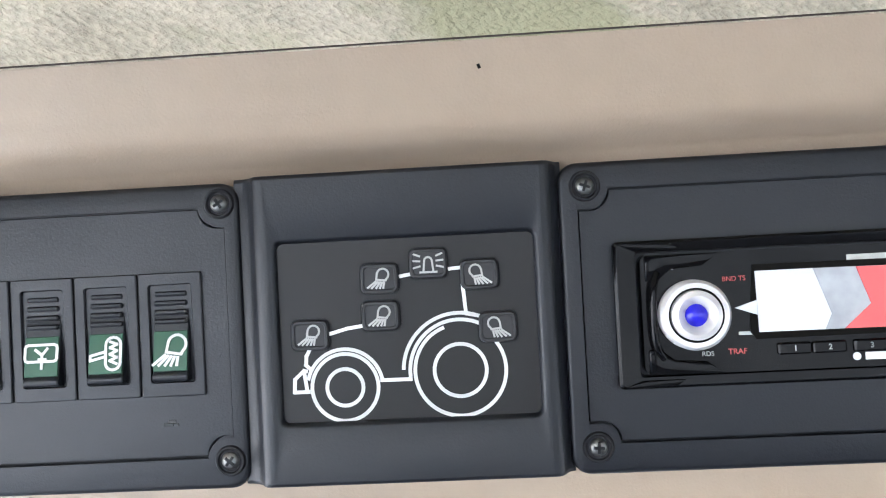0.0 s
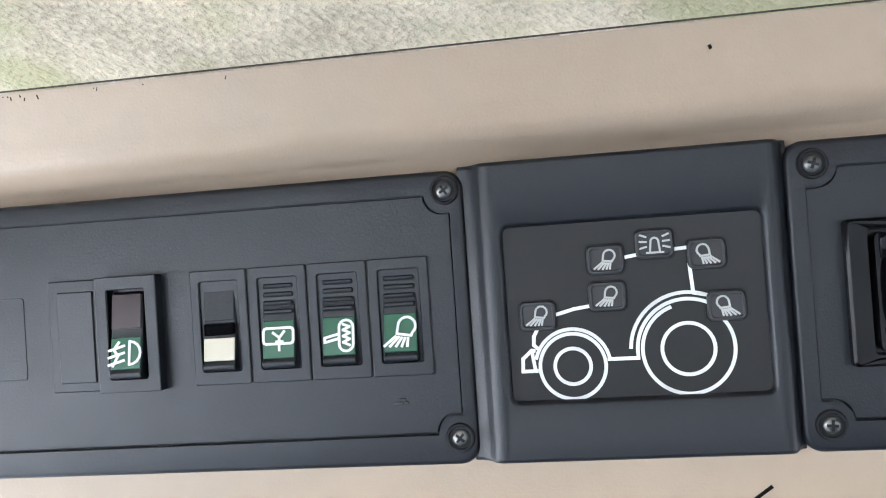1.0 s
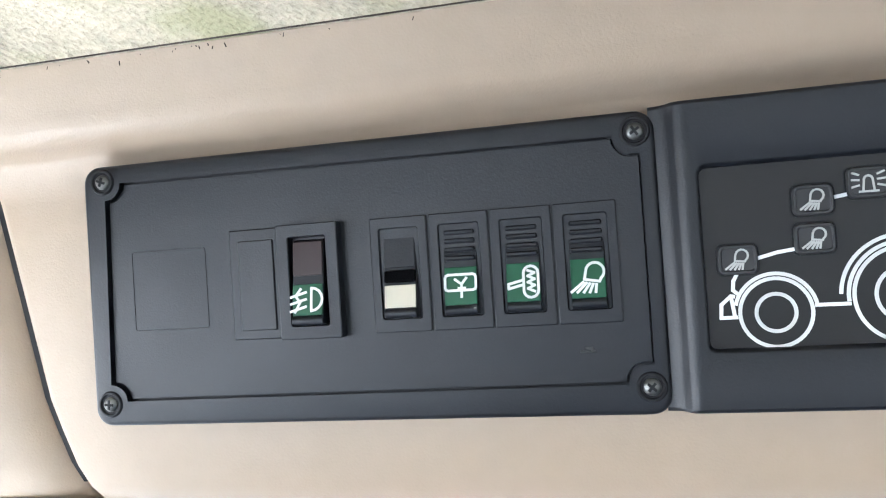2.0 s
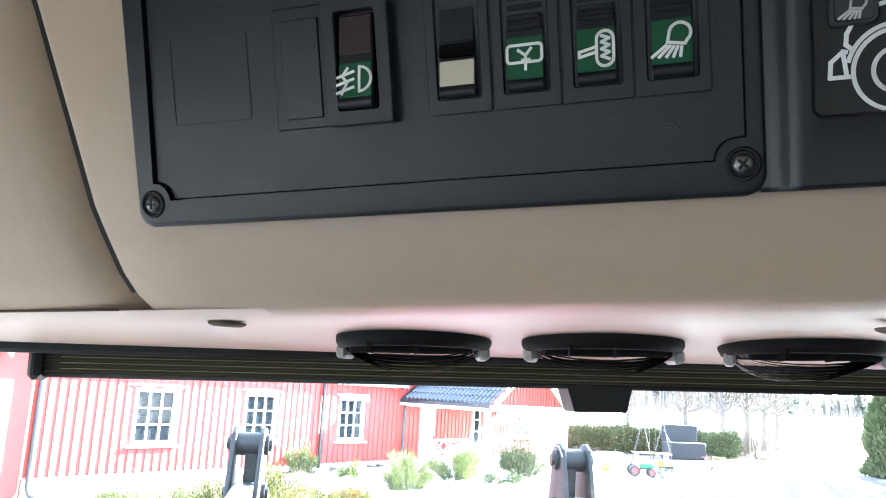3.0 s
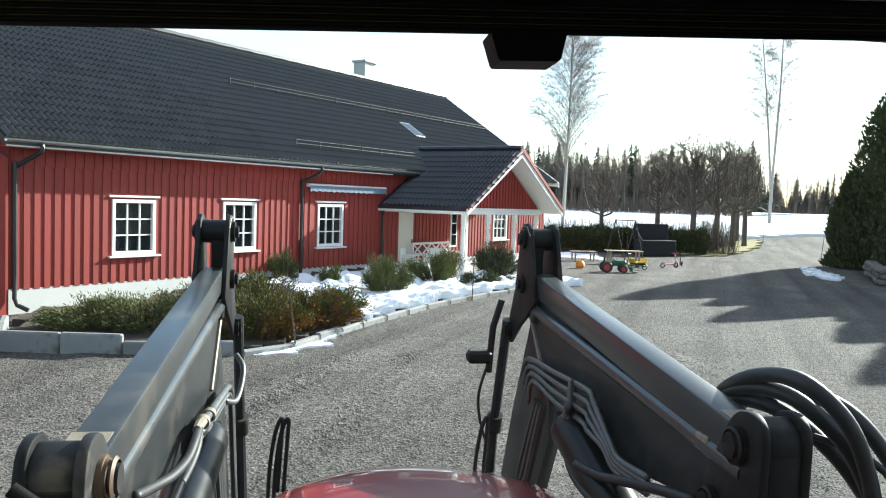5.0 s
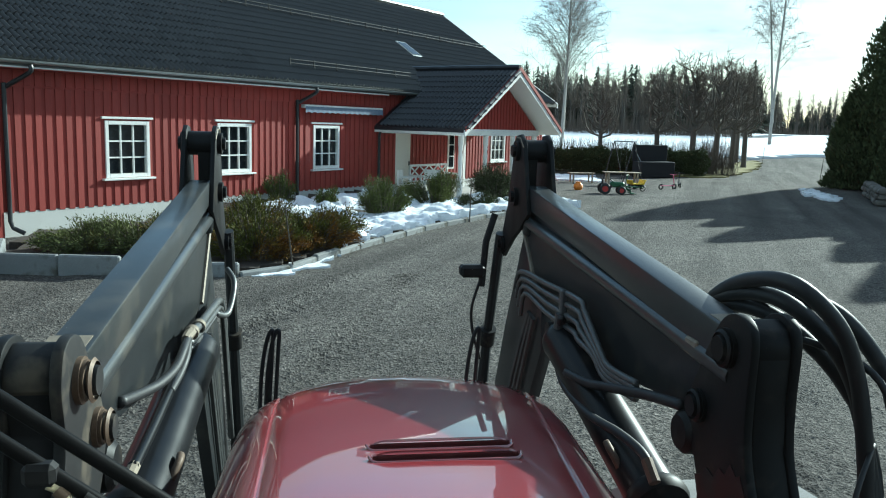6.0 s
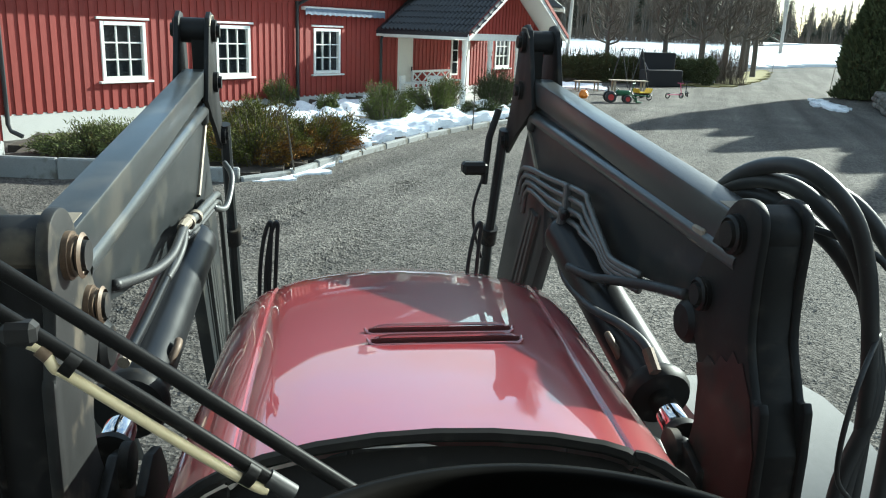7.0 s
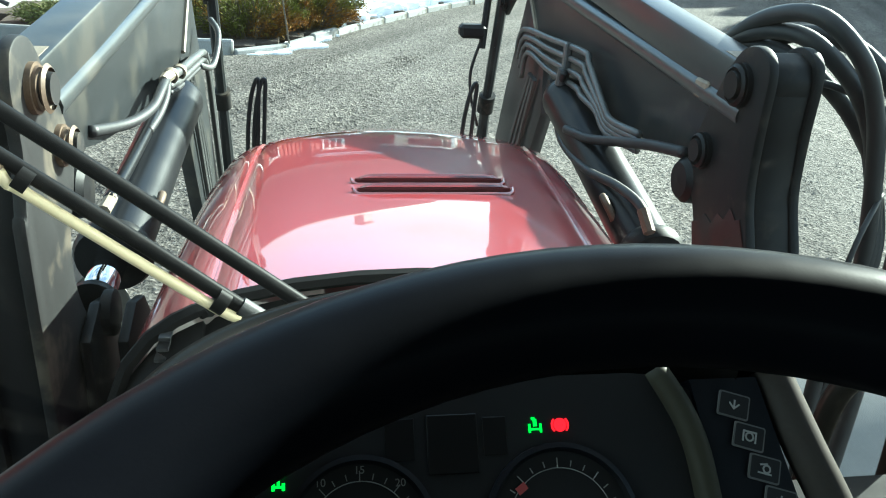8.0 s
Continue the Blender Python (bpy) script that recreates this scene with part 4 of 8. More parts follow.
# ---- trees ----
def plant(kinds, x, y, turn, size, name, label, group):
    t = thing(name, label, "tree", pose(x, y, 0, 0, 0, turn) @ Matrix.Scale(size, 4), group=group)
    part("trunk", kinds[0], None, t)
    part("crown", kinds[1], None, t)


def linden_tree(seed, h):
    """A clipped linden: straight stem, a head of limbs that swing out and up, and a thicket of crooked shoots."""
    r = random.Random(seed)
    wood, fine = Shape(), Shape()
    fork = h * 0.34
    wood.tube([(0, 0, -0.2), (0.02, 0, 0.3), (0, 0.03, fork), (0.05, 0, h * 0.62), (0.02, 0.04, h * 0.85)], [0.24, 0.19, 0.17, 0.09, 0.03], 8, False)
    for k in range(17):
        a = k * 2.4 + r.uniform(-.4, .4)
        z = fork + (h * 0.42) * (k / 16) ** 1.2
        out = (1.25 - 0.75 * (k / 16)) * r.uniform(0.7, 1.15)
        d = Vector((math.cos(a), math.sin(a), 0))
        top = h * r.uniform(0.80, 1.0) - abs(out) * 0.25
        p = [Vector((0, 0, z)), Vector((0, 0, z + 0.25)) + d * out * 0.6, Vector((0, 0, z + 0.7)) + d * out + Vector((r.gauss(0, .12), r.gauss(0, .12), 0)),
             Vector((0, 0, (z + top) / 2 + 0.3)) + d * out * 1.2 + Vector((r.gauss(0, .2), r.gauss(0, .2), 0)), Vector((0, 0, max(top, z + 1.2))) + d * out * 1.05 + Vector((r.gauss(0, .25), r.gauss(0, .25), 0))]
        wood.tube(p, [0.085, 0.07, 0.055, 0.035, 0.012], 5, False)
        for q in range(12):
            t = r.uniform(0.6, 3.98)
            s = p[int(t)].lerp(p[int(t) + 1], t % 1)
            w = Vector((r.gauss(0, .6), r.gauss(0, .6), r.uniform(0.1, 1.0))).normalized() * r.uniform(0.35, 0.95)
            m1 = s + w * 0.5 + Vector((r.gauss(0, .09), r.gauss(0, .09), r.gauss(0, .06)))
            e = s + w + Vector((0, 0, 0.15))
            fine.tube([s, m1, e], [0.022, 0.017, 0.008], 3, False)
            for _ in range(5):
                u = r.uniform(0.2, 1.0)
                b = s.lerp(m1, u * 2) if u < 0.5 else m1.lerp(e, u * 2 - 1)
                v = Vector((r.gauss(0, .7), r.gauss(0, .7), r.uniform(-0.2, 1.0))).normalized() * r.uniform(0.15, 0.5)
                fine.tube([b, b + v * 0.5 + Vector((r.gauss(0, .04), r.gauss(0, .04), 0)), b + v], [0.011, 0.009, 0.005], 3, False)
    return mesh_of("trunk", wood, M["bark"], 180, False), mesh_of("crown", fine, M["twig"], 180, False)


def birch_tree(seed, h, first=0.22, reach=3.2, stems=1, twig_r=0.010, limbs=64, fork=0.10, wide=1.0, thick=1.0):
    """A birch: slim white stem to the top, many thin limbs rising from it, fine hanging twigs."""
    r = random.Random(seed)
    wood, fine = Shape(), Shape()
    for st in range(stems):
        off = Vector((0, 0, 0)) if st == 0 else Vector((0.9, 0.4, 0))
        z0 = 0 if st == 0 else h * fork
        line = [off * max(0, (t - z0 / h)) * 1.6 * wide + Vector((0.18 * math.sin(t * 5 + seed + st), 0.15 * math.sin(t * 4 + 1), -0.2 + h * t)) for t in [max(q, z0 / h) for q in (0.0, 0.15 + fork * (st > 0), 0.3 + fork * 0.8 * (st > 0), 0.45 + fork * 0.4 * (st > 0), 0.62, 0.75, 0.9, 1.0)]]
        wood.tube(line, [h * q * thick * (1.0 if st == 0 else 0.8) for q in (0.0068, 0.0056, 0.0048, 0.0042, 0.0034, 0.0026, 0.0016, 0.0006)], 8, False)
        for k in range(limbs):
            t = first + (0.98 - first) * (k + r.random()) / limbs
            f = t * (len(line) - 1)
            s = line[int(f)].lerp(line[min(int(f) + 1, len(line) - 1)], f % 1)
            a = r.uniform(0, 2 * math.pi)
            d = Vector((math.cos(a), math.sin(a), 0))
            ln = reach * (1.05 - t) ** 0.7 * r.uniform(0.55, 1.15)
            p = [s, s + d * ln * 0.28 + Vector((0, 0, ln * 0.38)), s + d * ln * 0.55 + Vector((r.gauss(0, .08), r.gauss(0, .08), ln * 0.66)), s + d * ln * 0.80 + Vector((r.gauss(0, .15), r.gauss(0, .15), ln * 0.72))]
            fine.tube(p, [0.014 * ln / reach + 0.010, 0.014, 0.010, 0.006], 4, False)
            for q in range(24):
                u = r.uniform(0.5, 2.99)
                b = p[int(u)].lerp(p[int(u) + 1], u % 1)
                v = (d * r.uniform(-0.2, 0.9) + Vector((r.gauss(0, .5), r.gauss(0, .5), r.uniform(-0.1, 0.7)))).normalized() * r.uniform(0.3, 0.9)
                e = b + v
                fine.tube([b, e, e + Vector((v.x * 0.3, v.y * 0.3, -0.75 * r.random()))], [twig_r, twig_r * 0.8, twig_r * 0.5], 3, False)
    return mesh_of("trunk", wood, M["birch"], 180, False), mesh_of("crown", fine, M["birch_twig"], 180, False)


linden = [linden_tree(11 + k, 7.0) for k in range(3)]
for k, (x, y, s) in enumerate(((16.8, 47.0, 0.80), (20.2, 46.6, 0.88), (21.9, 45.4, 0.98), (24.4, 47.4, 1.0), (27.7, 51.5, 1.0), (29.7, 53.5, 0.98), (32.4, 59.5, 1.0))):
    plant(linden[k % 3], x, y, k * 77, s, "linden", "bare clipped linden with twisted upright branches", "lindens along the drive")
plant(birch_tree(31, 20, 0.24, 5.2, 2, 0.0095, 120), 18.5, 60.0, 40, 0.95, "birch", "tall bare birch with white bark and fine hanging twigs", "birches")
plant(birch_tree(33, 23, 0.34, 4.2, 2, 0.014, 40, 0.15, 2.0, 1.2), 49.6, 83.6, 90, 1.1, "birch", "tall bare two-stemmed birch with pale bark", "birches")


def spruce_shape(r, h, w):
    """A ragged spruce: whorls of drooping boughs round a stem."""
    sh = Shape()
    sh.tube([(0, 0, 0), (0, 0, h)], [0.16, 0.02], 5, False)
    layers = 24
    for j in range(layers):
        t = j / layers
        z, rad = h * (0.12 + 0.88 * t), w * (1 - t) ** 0.8 + 0.15
        for k in range(11):
            a = 2 * math.pi * (k + r.random()) / 11
            d, side = Vector((math.cos(a), math.sin(a), 0)), Vector((-math.sin(a), math.cos(a), 0))
            q = rad * r.uniform(0.5, 1.15)
            dz = r.uniform(-0.2, 0.2)
            sh.add([Vector((0, 0, z + 0.3 + dz)), d * q * 0.65 + side * q * 0.22 + Vector((0, 0, z - q * 0.10 + dz)), d * q + Vector((0, 0, z - q * 0.30 + dz)), d * q * 0.65 - side * q * 0.22 + Vector((0, 0, z - q * 0.10 + dz))], [(0, 1, 2), (0, 2, 3)])
    return sh


def build_forest():
    r = random.Random(5)
    kinds = [spruce_shape(r, 1.0 * h, w) for h, w in ((12, 3.3), (14.0, 3.6), (10, 3.4), (13, 2.9))]
    wood, stems, bare = Shape(), Shape(), Shape()

    def spruce_at(a, d, s):
        k = kinds[r.randrange(4)]
        wood.add(k.v, k.f, Matrix.Translation((d * math.sin(a), d * math.cos(a), 1.6)) @ Matrix.Rotation(r.uniform(0, 6), 4, "Z") @ Matrix.Scale(s, 4))

    def bare_at(a, d, h):
        p = Vector((d * math.sin(a), d * math.cos(a), 1.6))
        tip = p + Vector((r.gauss(0, .3), r.gauss(0, .3), h))
        stems.tube([p, tip], [0.13, 0.03], 4, False)
        for q in range(40):
            t = r.uniform(0.32, 0.99)
            b = p.lerp(tip, t)
            v = Vector((r.gauss(0, 1), r.gauss(0, 1), 1.4)).normalized() * (2.6 * (1.15 - t)) * r.uniform(0.5, 1)
            e = b + v
            bare.tube([b, e], [0.028, 0.014], 3, False)
            for _ in range(2):
                m1 = b.lerp(e, r.uniform(0.3, 0.9))
                bare.tube([m1, m1 + Vector((r.gauss(0, .4), r.gauss(0, .4), r.uniform(0.1, .7)))], [0.016, 0.01], 3, False)

    near = lambda a: 130 if math.degrees(a) < 29.5 else 185      # the wood's edge steps back beyond the drive
    for i in range(420):
        a = radians(r.uniform(-4, 64))
        spruce_at(a, near(a) + r.uniform(0, 60), r.uniform(0.55, 0.98) * (1.0 if math.degrees(a) < 29.5 or r.random() < 0.1 else 0.62))
    for i in range(520):
        a = radians(r.uniform(-2, 62))
        bare_at(a, near(a) - 10 + r.uniform(0, 26), r.uniform(6.5, 10.5))
    # dense rows behind, to close the wood
    for i in range(620):
        a = radians(r.uniform(-6, 66))
        spruce_at(a, near(a) + r.uniform(65, 110), r.uniform(0.75, 1.0) * (1.0 if math.degrees(a) < 29.5 else 0.6))
    # scrub along the edge
    for i in range(9000):
        a = radians(r.uniform(-2, 62))
        d = near(a) - 14 + abs(r.gauss(0, 7))
        p = Vector((d * math.sin(a), d * math.cos(a), 1.7))
        h = r.uniform(0.8, 3.0)
        bare.tube([p, p + Vector((r.gauss(0, .35), r.gauss(0, .35), h))], [0.03, 0.012], 3, False)
    solid("spruce_wood", wood, M["spruce"], "dark spruce wood behind the snowy field", "forest", kind="stuff", smooth=None, fix=False)
    solid("birch_stems", stems, M["pale_stem"], "pale straight stems along the wood's edge", "forest", kind="stuff", smooth=180, fix=False)
    solid("birch_wood", bare, M["twig"], "bare brown twigs of the wood's edge", "forest", kind="stuff", smooth=180, fix=False)


build_forest()


def leaf_mass(sh, at, size, n, r, leaf=0.07):
    """Small leaves filling an uneven lump."""
    for _ in range(n):
        d = Vector((r.gauss(0, 1), r.gauss(0, 1), r.gauss(0, 1))).normalized()
        lump = 0.85 + 0.3 * noise.noise(d * 2.2 + Vector(at))
        p = Vector(at) + Vector((d.x * size[0], d.y * size[1], d.z * size[2])) * lump * r.uniform(0.72, 1.05)
        w = (d + Vector((r.gauss(0, .6), r.gauss(0, .6), r.gauss(0.4, .6)))).normalized()
        s = w.cross(Vector((r.gauss(0, 1), r.gauss(0, 1), r.gauss(0, 1)))).normalized()
        l = leaf * r.uniform(0.7, 1.6)
        sh.add([p - s * l * 0.35, p + w * l, p + s * l * 0.35], [(0, 1, 2)])


def build_hedges():
    r = random.Random(8)
    sh, n = Shape(), 20
    for i in range(n):
        x, y = 12.2 + (20.6 - 12.2) * i / (n - 1), 43.4 - 1.6 * i / (n - 1)
        leaf_mass(sh, (x, y, 0.75), (0.62, 0.6, 0.85 * r.uniform(0.7, 1.05)), 3200, r, 0.07)
    solid("evergreen_hedge", sh, M["dark_green"], "dark evergreen hedge along the yard's far side", "hedge", kind="stuff", smooth=None, fix=False)
    sh = Shape()
    for i in range(2300):
        x = r.uniform(11.5, 23.5)
        p = Vector((x, 44.6 - (x - 12) * 0.12 + r.gauss(0, 0.2), 0))
        h = r.uniform(1.2, 2.0)
        q = p + Vector((r.gauss(0, .14), r.gauss(0, .1), h * 0.6))
        sh.tube([p, q, q + Vector((r.gauss(0, .15), r.gauss(0, .1), h * 0.4))], [0.008, 0.006, 0.004], 3, False)
    solid("bare_hedge", sh, M["twig"], "leafless clipped hedge behind the evergreen one", "hedge", kind="stuff", smooth=180, fix=False)
    sh = Shape()
    for i in range(220):
        x = r.uniform(24.9, 26.4)
        p = Vector((x, 50.5 + r.gauss(0, 0.7), 0))
        sh.tube([p, p + Vector((r.gauss(0, .15), r.gauss(0, .1), r.uniform(1.5, 2.2)))], [0.012, 0.004], 3, False)
    solid("bare_hedge", sh, M["twig"], "brown leafless hedge block behind the lindens", "hedge", kind="stuff", smooth=180, fix=False)


build_hedges()


def thuja(x, y, h, w, label, seed, material="dark_green", rag=0.16):
    r = random.Random(seed)
    t = thing("thuja", label, "tree", Matrix.Translation((x, y, 0)), group="evergreens beside the drive")
    part("trunk", Shape().tube([(0, 0, 0), (0, 0, h * 0.8)], [0.12, 0.03], 6), M["bark"], t)
    # dense heart of the crown, then the outer sprays
    def core_at(t, a):
        q = w * 0.74 * (1 - t ** 2.2) ** 0.8 * (1 + rag * noise.noise(Vector((math.cos(a) * 2, math.sin(a) * 2, h * t * 0.9 + seed))))
        return (q * math.cos(a), q * math.sin(a), h * t + 0.05)
    sh = Shape().grid([[core_at(0.97 * j / 14, 2 * math.pi * k / 12) for k in range(12)] for j in range(15)], closed=True)
    for i in range(26000 if h > 6 else 16000):
        z = h * r.random() ** 1.2
        q = w * (1 - (z / h) ** 2.2) ** 0.8 * r.uniform(0.7, 1.06)
        a = r.uniform(0, 2 * math.pi)
        q *= 1 + rag * noise.noise(Vector((math.cos(a) * 2, math.sin(a) * 2, z * 0.9 + seed)))
        p = Vector((q * math.cos(a), q * math.sin(a), z + 0.05))
        d = (Vector((math.cos(a) * 0.6, math.sin(a) * 0.6, 1)) + Vector((r.gauss(0, .35), r.gauss(0, .35), r.gauss(0, .3)))).normalized()
        s = d.cross(Vector((r.gauss(0, 1), r.gauss(0, 1), r.gauss(0, 1)))).normalized()
        l = r.uniform(0.08, 0.18) * (1 + 2.5 * rag)
        sh.add([p - s * l * 0.3, p + d * l, p + s * l * 0.3], [(0, 1, 2)])
    part("crown", sh, M[material], t, smooth=None, fix=False)


thuja(26.7, 33.5, 9.9, 2.9, "tall dense dark thuja beside the drive", 1)
thuja(29.6, 32.0, 8.4, 2.2, "tall dense dark thuja beside the drive", 2)
thuja(29.4, 35.8, 6.8, 1.7, "tall dense dark thuja beside the drive", 7)
thuja(24.7, 34.8, 4.3, 0.95, "bushy dark juniper at the drive's edge", 3, rag=0.5)
# mostly out of view; added and sized so their shadows cover the drive
thuja(24.9, 27.9, 8.5, 2.2, "tall dense dark thuja beside the drive", 4)
thuja(28.8, 28.6, 8.8, 2.2, "tall dense dark thuja beside the drive", 5)
thuja(25.4, 22.6, 9.2, 2.2, "tall dense dark thuja beside the drive", 6)
thuja(30.6, 26.0, 10.5, 2.5, "tall dense dark thuja beside the drive", 8)
thuja(26.4, 25.4, 8.6, 2.4, "tall dense dark thuja beside the drive", 11)
thuja(25.6, 30.4, 8.2, 2.2, "tall dense dark thuja beside the drive", 12)
thuja(33.4, 31.5, 10.5, 2.6, "tall dense dark thuja beside the drive", 9)
thuja(27.8, 19.4, 9.8, 2.3, "tall dense dark thuja beside the drive", 10)


def build_stone_wall():
    r = random.Random(3)
    w = thing("stone_wall", "low dry wall of grey field stones under the evergreens", "stone wall")
    a, b = Vector((19.6, 26.3, 0)), Vector((22.6, 31.2, 0))
    for row in range(3):
        k, t = 0, 0.0
        while t < 1:
            l = r.uniform(0.35, 0.7)
            p = a.lerp(b, t) + Vector((r.gauss(0.3, .03), r.gauss(-0.1, .03), 0.12 + row * 0.2))
            part("stone", Shape().box((l - 0.03, 0.4, 0.2), bevel=0.06, m=Matrix.Rotation(r.gauss(0, .05), 4, "Y")), M["stone"], w,
                 m=Matrix.Translation(p) @ Matrix.Rotation(math.atan2(b.y - a.y, b.x - a.x) + r.gauss(0, .05), 4, "Z"))
            t += l / (b - a).length


build_stone_wall()

# ---- snow field, verge and far road ----
sheet("snow_field", [(4, 47), (14, 46.2), (22.5, 46.0), (26, 51), (33, 62), (38, 70), (46, 84), (60, 105), (110, 150), (60, 190), (10, 200), (-30, 180), (-20, 60)],
      lambda x, y: 0.14 + field_rise(x, y), M["snow"], "white snow-covered field before the wood", "snow field", 0.08, 2.0, 2)
sheet("snow_field", [(33.6, 61.0), (35.8, 62.0), (39.8, 64.2), (43.5, 64.8), (50, 66.5), (62, 71), (140, 104), (140, 150), (70, 112), (46, 92), (36, 76)], lambda x, y: 0.2 + field_rise(x, y), M["snow"], "bright snow bank beyond the bend of the drive", "snow field", 0.15, 1.2, 4)
sheet("snow_field", [(42, 60), (52, 72), (140, 105), (140, 60), (60, 40)], lambda x, y: 0.14 + field_rise(x, y), M["snow"], "snow-covered ground behind the evergreens", "snow field", 0.1, 2.0, 8)
sheet("grass_verge", [(18.4, 41.6), (20.0, 39.6), (22.2, 41.6), (24.9, 44.8), (30.4, 52.2), (32.8, 55.9), (35.2, 60.6), (34.0, 61.2), (31.6, 58.6), (26, 50.4), (22.4, 45.2)], lambda x, y: 0.05 + field_rise(x, y), M["grass"],
      "yellowed winter grass strip under the lindens", "grass", 0.03, 0.6, 3)
for outline, tag in (([(19.2, 27.6), (19.9, 28.6), (20.8, 30.6), (21.8, 33.2), (21.4, 33.6), (19.9, 30.9), (19.0, 28.9)], "thin melting snow at the drive's edge"),
                     ([(10.6, 37.2), (13.2, 36.0), (14.0, 40.2), (11.5, 41.4), (9.6, 40.4)], "melting snow round the garden table"),
                     ([(21.2, 43.6), (23.6, 46.4), (23.2, 47.2), (20.8, 44.6)], "melting snow under the lindens")):
    sheet("snow_patch", outline, lambda x, y: 0.07, M["snow"], tag, "snow", 0.06, 0.12, 7, "", ragged=0.7)


# ---- the tractor outside the cab ----
def hood_mid(y):
    return 0.144 + 0.069 * (y - 1.05)


def hood_half(y):
    return 0.231 + 0.070 * (y - 1.05)


def hood_top(y):
    return 1.905 - 0.085 * (y - 1.06) - 0.026 * (y - 1.06) ** 2


def build_tractor():
    tractor = thing("tractor", "dark red tractor bonnet seen from the cab", "tractor", Matrix.Translation((0.19, 1.7, 0)))
    lift = Matrix.Translation((-0.19, -1.7, 0))
    rows = []
    stations = [(1.10, 0.0), (1.14, 0.0), (1.25, 0), (1.42, 0), (1.6, 0), (1.8, 0), (2.0, 0), (2.13, 0.002), (2.23, 0.006), (2.31, 0.013), (2.37, 0.024), (2.415, 0.042), (2.445, 0.07), (2.462, 0.11), (2.472, 0.2), (2.478, 0.6)]
    flank = [(0.0005, -0.0105), (0.003, -0.0055), (0.010, -0.0065), (0.030, -0.013), (0.055, -0.029), (0.080, -0.060), (0.099, -0.108), (0.110, -0.19), (0.116, -0.34), (0.117, -0.62)]
    for y, drop in stations:
        c, w, z = hood_mid(y), hood_half(y), hood_top(y) - drop
        front, back = max(0.0, min(1.0, (y - 1.85) / 0.6)) ** 1.6, max(0.0, 1 - (y - 1.10) / 0.25)
        half = [(w * a, b) for a, b in ((0.0, 0.0085), (0.3, 0.0080), (0.6, 0.0060), (0.85, 0.0015), (0.96, -0.004), (0.99, -0.0095))] + [(w + a, b) for a, b in flank]

        def row(sign):
            out = []
            for a, b in half:
                k = a / w
                back_off = 0.18 * min(k, 1.45) ** 2.2 * front + 0.045 * min(k, 1.2) ** 2 * back
                nose = 0.05 * front * max(0.0, min(1.0, (k - 0.8) / 0.6)) ** 2
                out.append((c + sign * a * (1 - 0.04 * front * min(k, 1.0) ** 3), y - back_off, z + b - nose * 0.4))
            return out
        rows.append(row(-1)[::-1] + row(1)[1:])
    hood = part("bonnet", Shape().grid(rows), M["red_paint"], tractor, "glossy dark red bonnet with crease lines along both sides", smooth=50, m=lift)
    # rear edge with black rubber seal, scuttle below it
    seal = [Vector(p) + Vector((0, -0.006, -0.002)) for p in rows[0]]
    part("rubber_seal", Shape().tube(seal, 0.0085, 6), M["vent_black"], tractor, m=lift)
    scuttle = [[(p[0], p[1] - d, p[2] - e) for p in rows[0]] for d, e in ((0.0, 0.02), (0.03, 0.035), (0.07, 0.07), (0.12, 0.16))]
    part("scuttle", Shape().grid(scuttle), M["vent_black"], tractor, "matt black scuttle behind the bonnet", m=lift)
    teeth = Shape()
    for k in range(26):
        p = Vector(rows[0][1]).lerp(Vector(rows[0][6]), k / 26)
        teeth.box((0.012, 0.03, 0.004), tuple(p + Vector((-0.004, -0.012, 0))))
    part("ribbed_edge", teeth, M["rubber"], tractor, m=lift)
    # two louvres in the bonnet: low scoops open to the rear; mesh in their mouths has red reflection painted in
    for y in (1.560, 1.492):
        c, z = 0.222, hood_top(y) + 0.011
        rows = []
        for t in (1.0, 0.75, 0.4, 0.15, 0.0):
            up = 0.0005 + 0.0125 * (1 - t) ** 0.7
            w = 0.128 - 0.004 * t
            ring = []
            for i in range(25):
                q = -1 + 2 * i / 24
                ring.append((c + w * q, y + 0.024 * t - 0.010, z - 0.112 * (0.024 * t - 0.010) + up * (1 - abs(q) ** 10) - 0.001))
            rows.append(ring)
        rows.append([(a, b - 0.002, e - 0.0025) for a, b, e in rows[-1]])
        part("vent_scoop", Shape().grid(rows), M["red_paint"], hood, "low red louvre scoop on the bonnet", smooth=60)
        part("vent_mesh", Shape().box((0.250, 0.004, 0.0085), (c, y - 0.0105, z + 0.0012)), M["mesh_dark"], hood, "louvre mesh with red reflection put into its colour")
        part("vent_lip", Shape().tube([(c - 0.131, y - 0.006, z + 0.002), (c - 0.128, y - 0.018, z - 0.001), (c - 0.12, y - 0.024, z - 0.002), (c + 0.12, y - 0.024, z - 0.002), (c + 0.128, y - 0.018, z - 0.001), (c + 0.131, y - 0.006, z + 0.002)], 0.0035, 8), M["red_paint"], hood, smooth=180)
        grain = Shape()
        for k in range(60):
            grain.box((0.0015, 0.003, 0.006), (c - 0.120 + k * 0.00407, y - 0.0128, z + 0.0010))
        part("vent_bars", grain, M["mesh_dark"], hood)
    # pale fenders over the front wheels
    for s in (-1, 1):
        prof = [(0.22, 0.0), (0.2, 0.06), (-0.2, 0.06), (-0.22, 0.0)]
        pts = [[(0.19 + s * 0.965 + a, 2.05 + 0.78 * math.cos(t), 0.62 + 0.78 * math.sin(t) + b) for a, b in prof] for t in [radians(20 + 10 * k) for k in range(15)]]
        part("front_fender", Shape().grid(pts), M["fender"], tractor, "pale grey front wheel fender", smooth=50, m=lift)
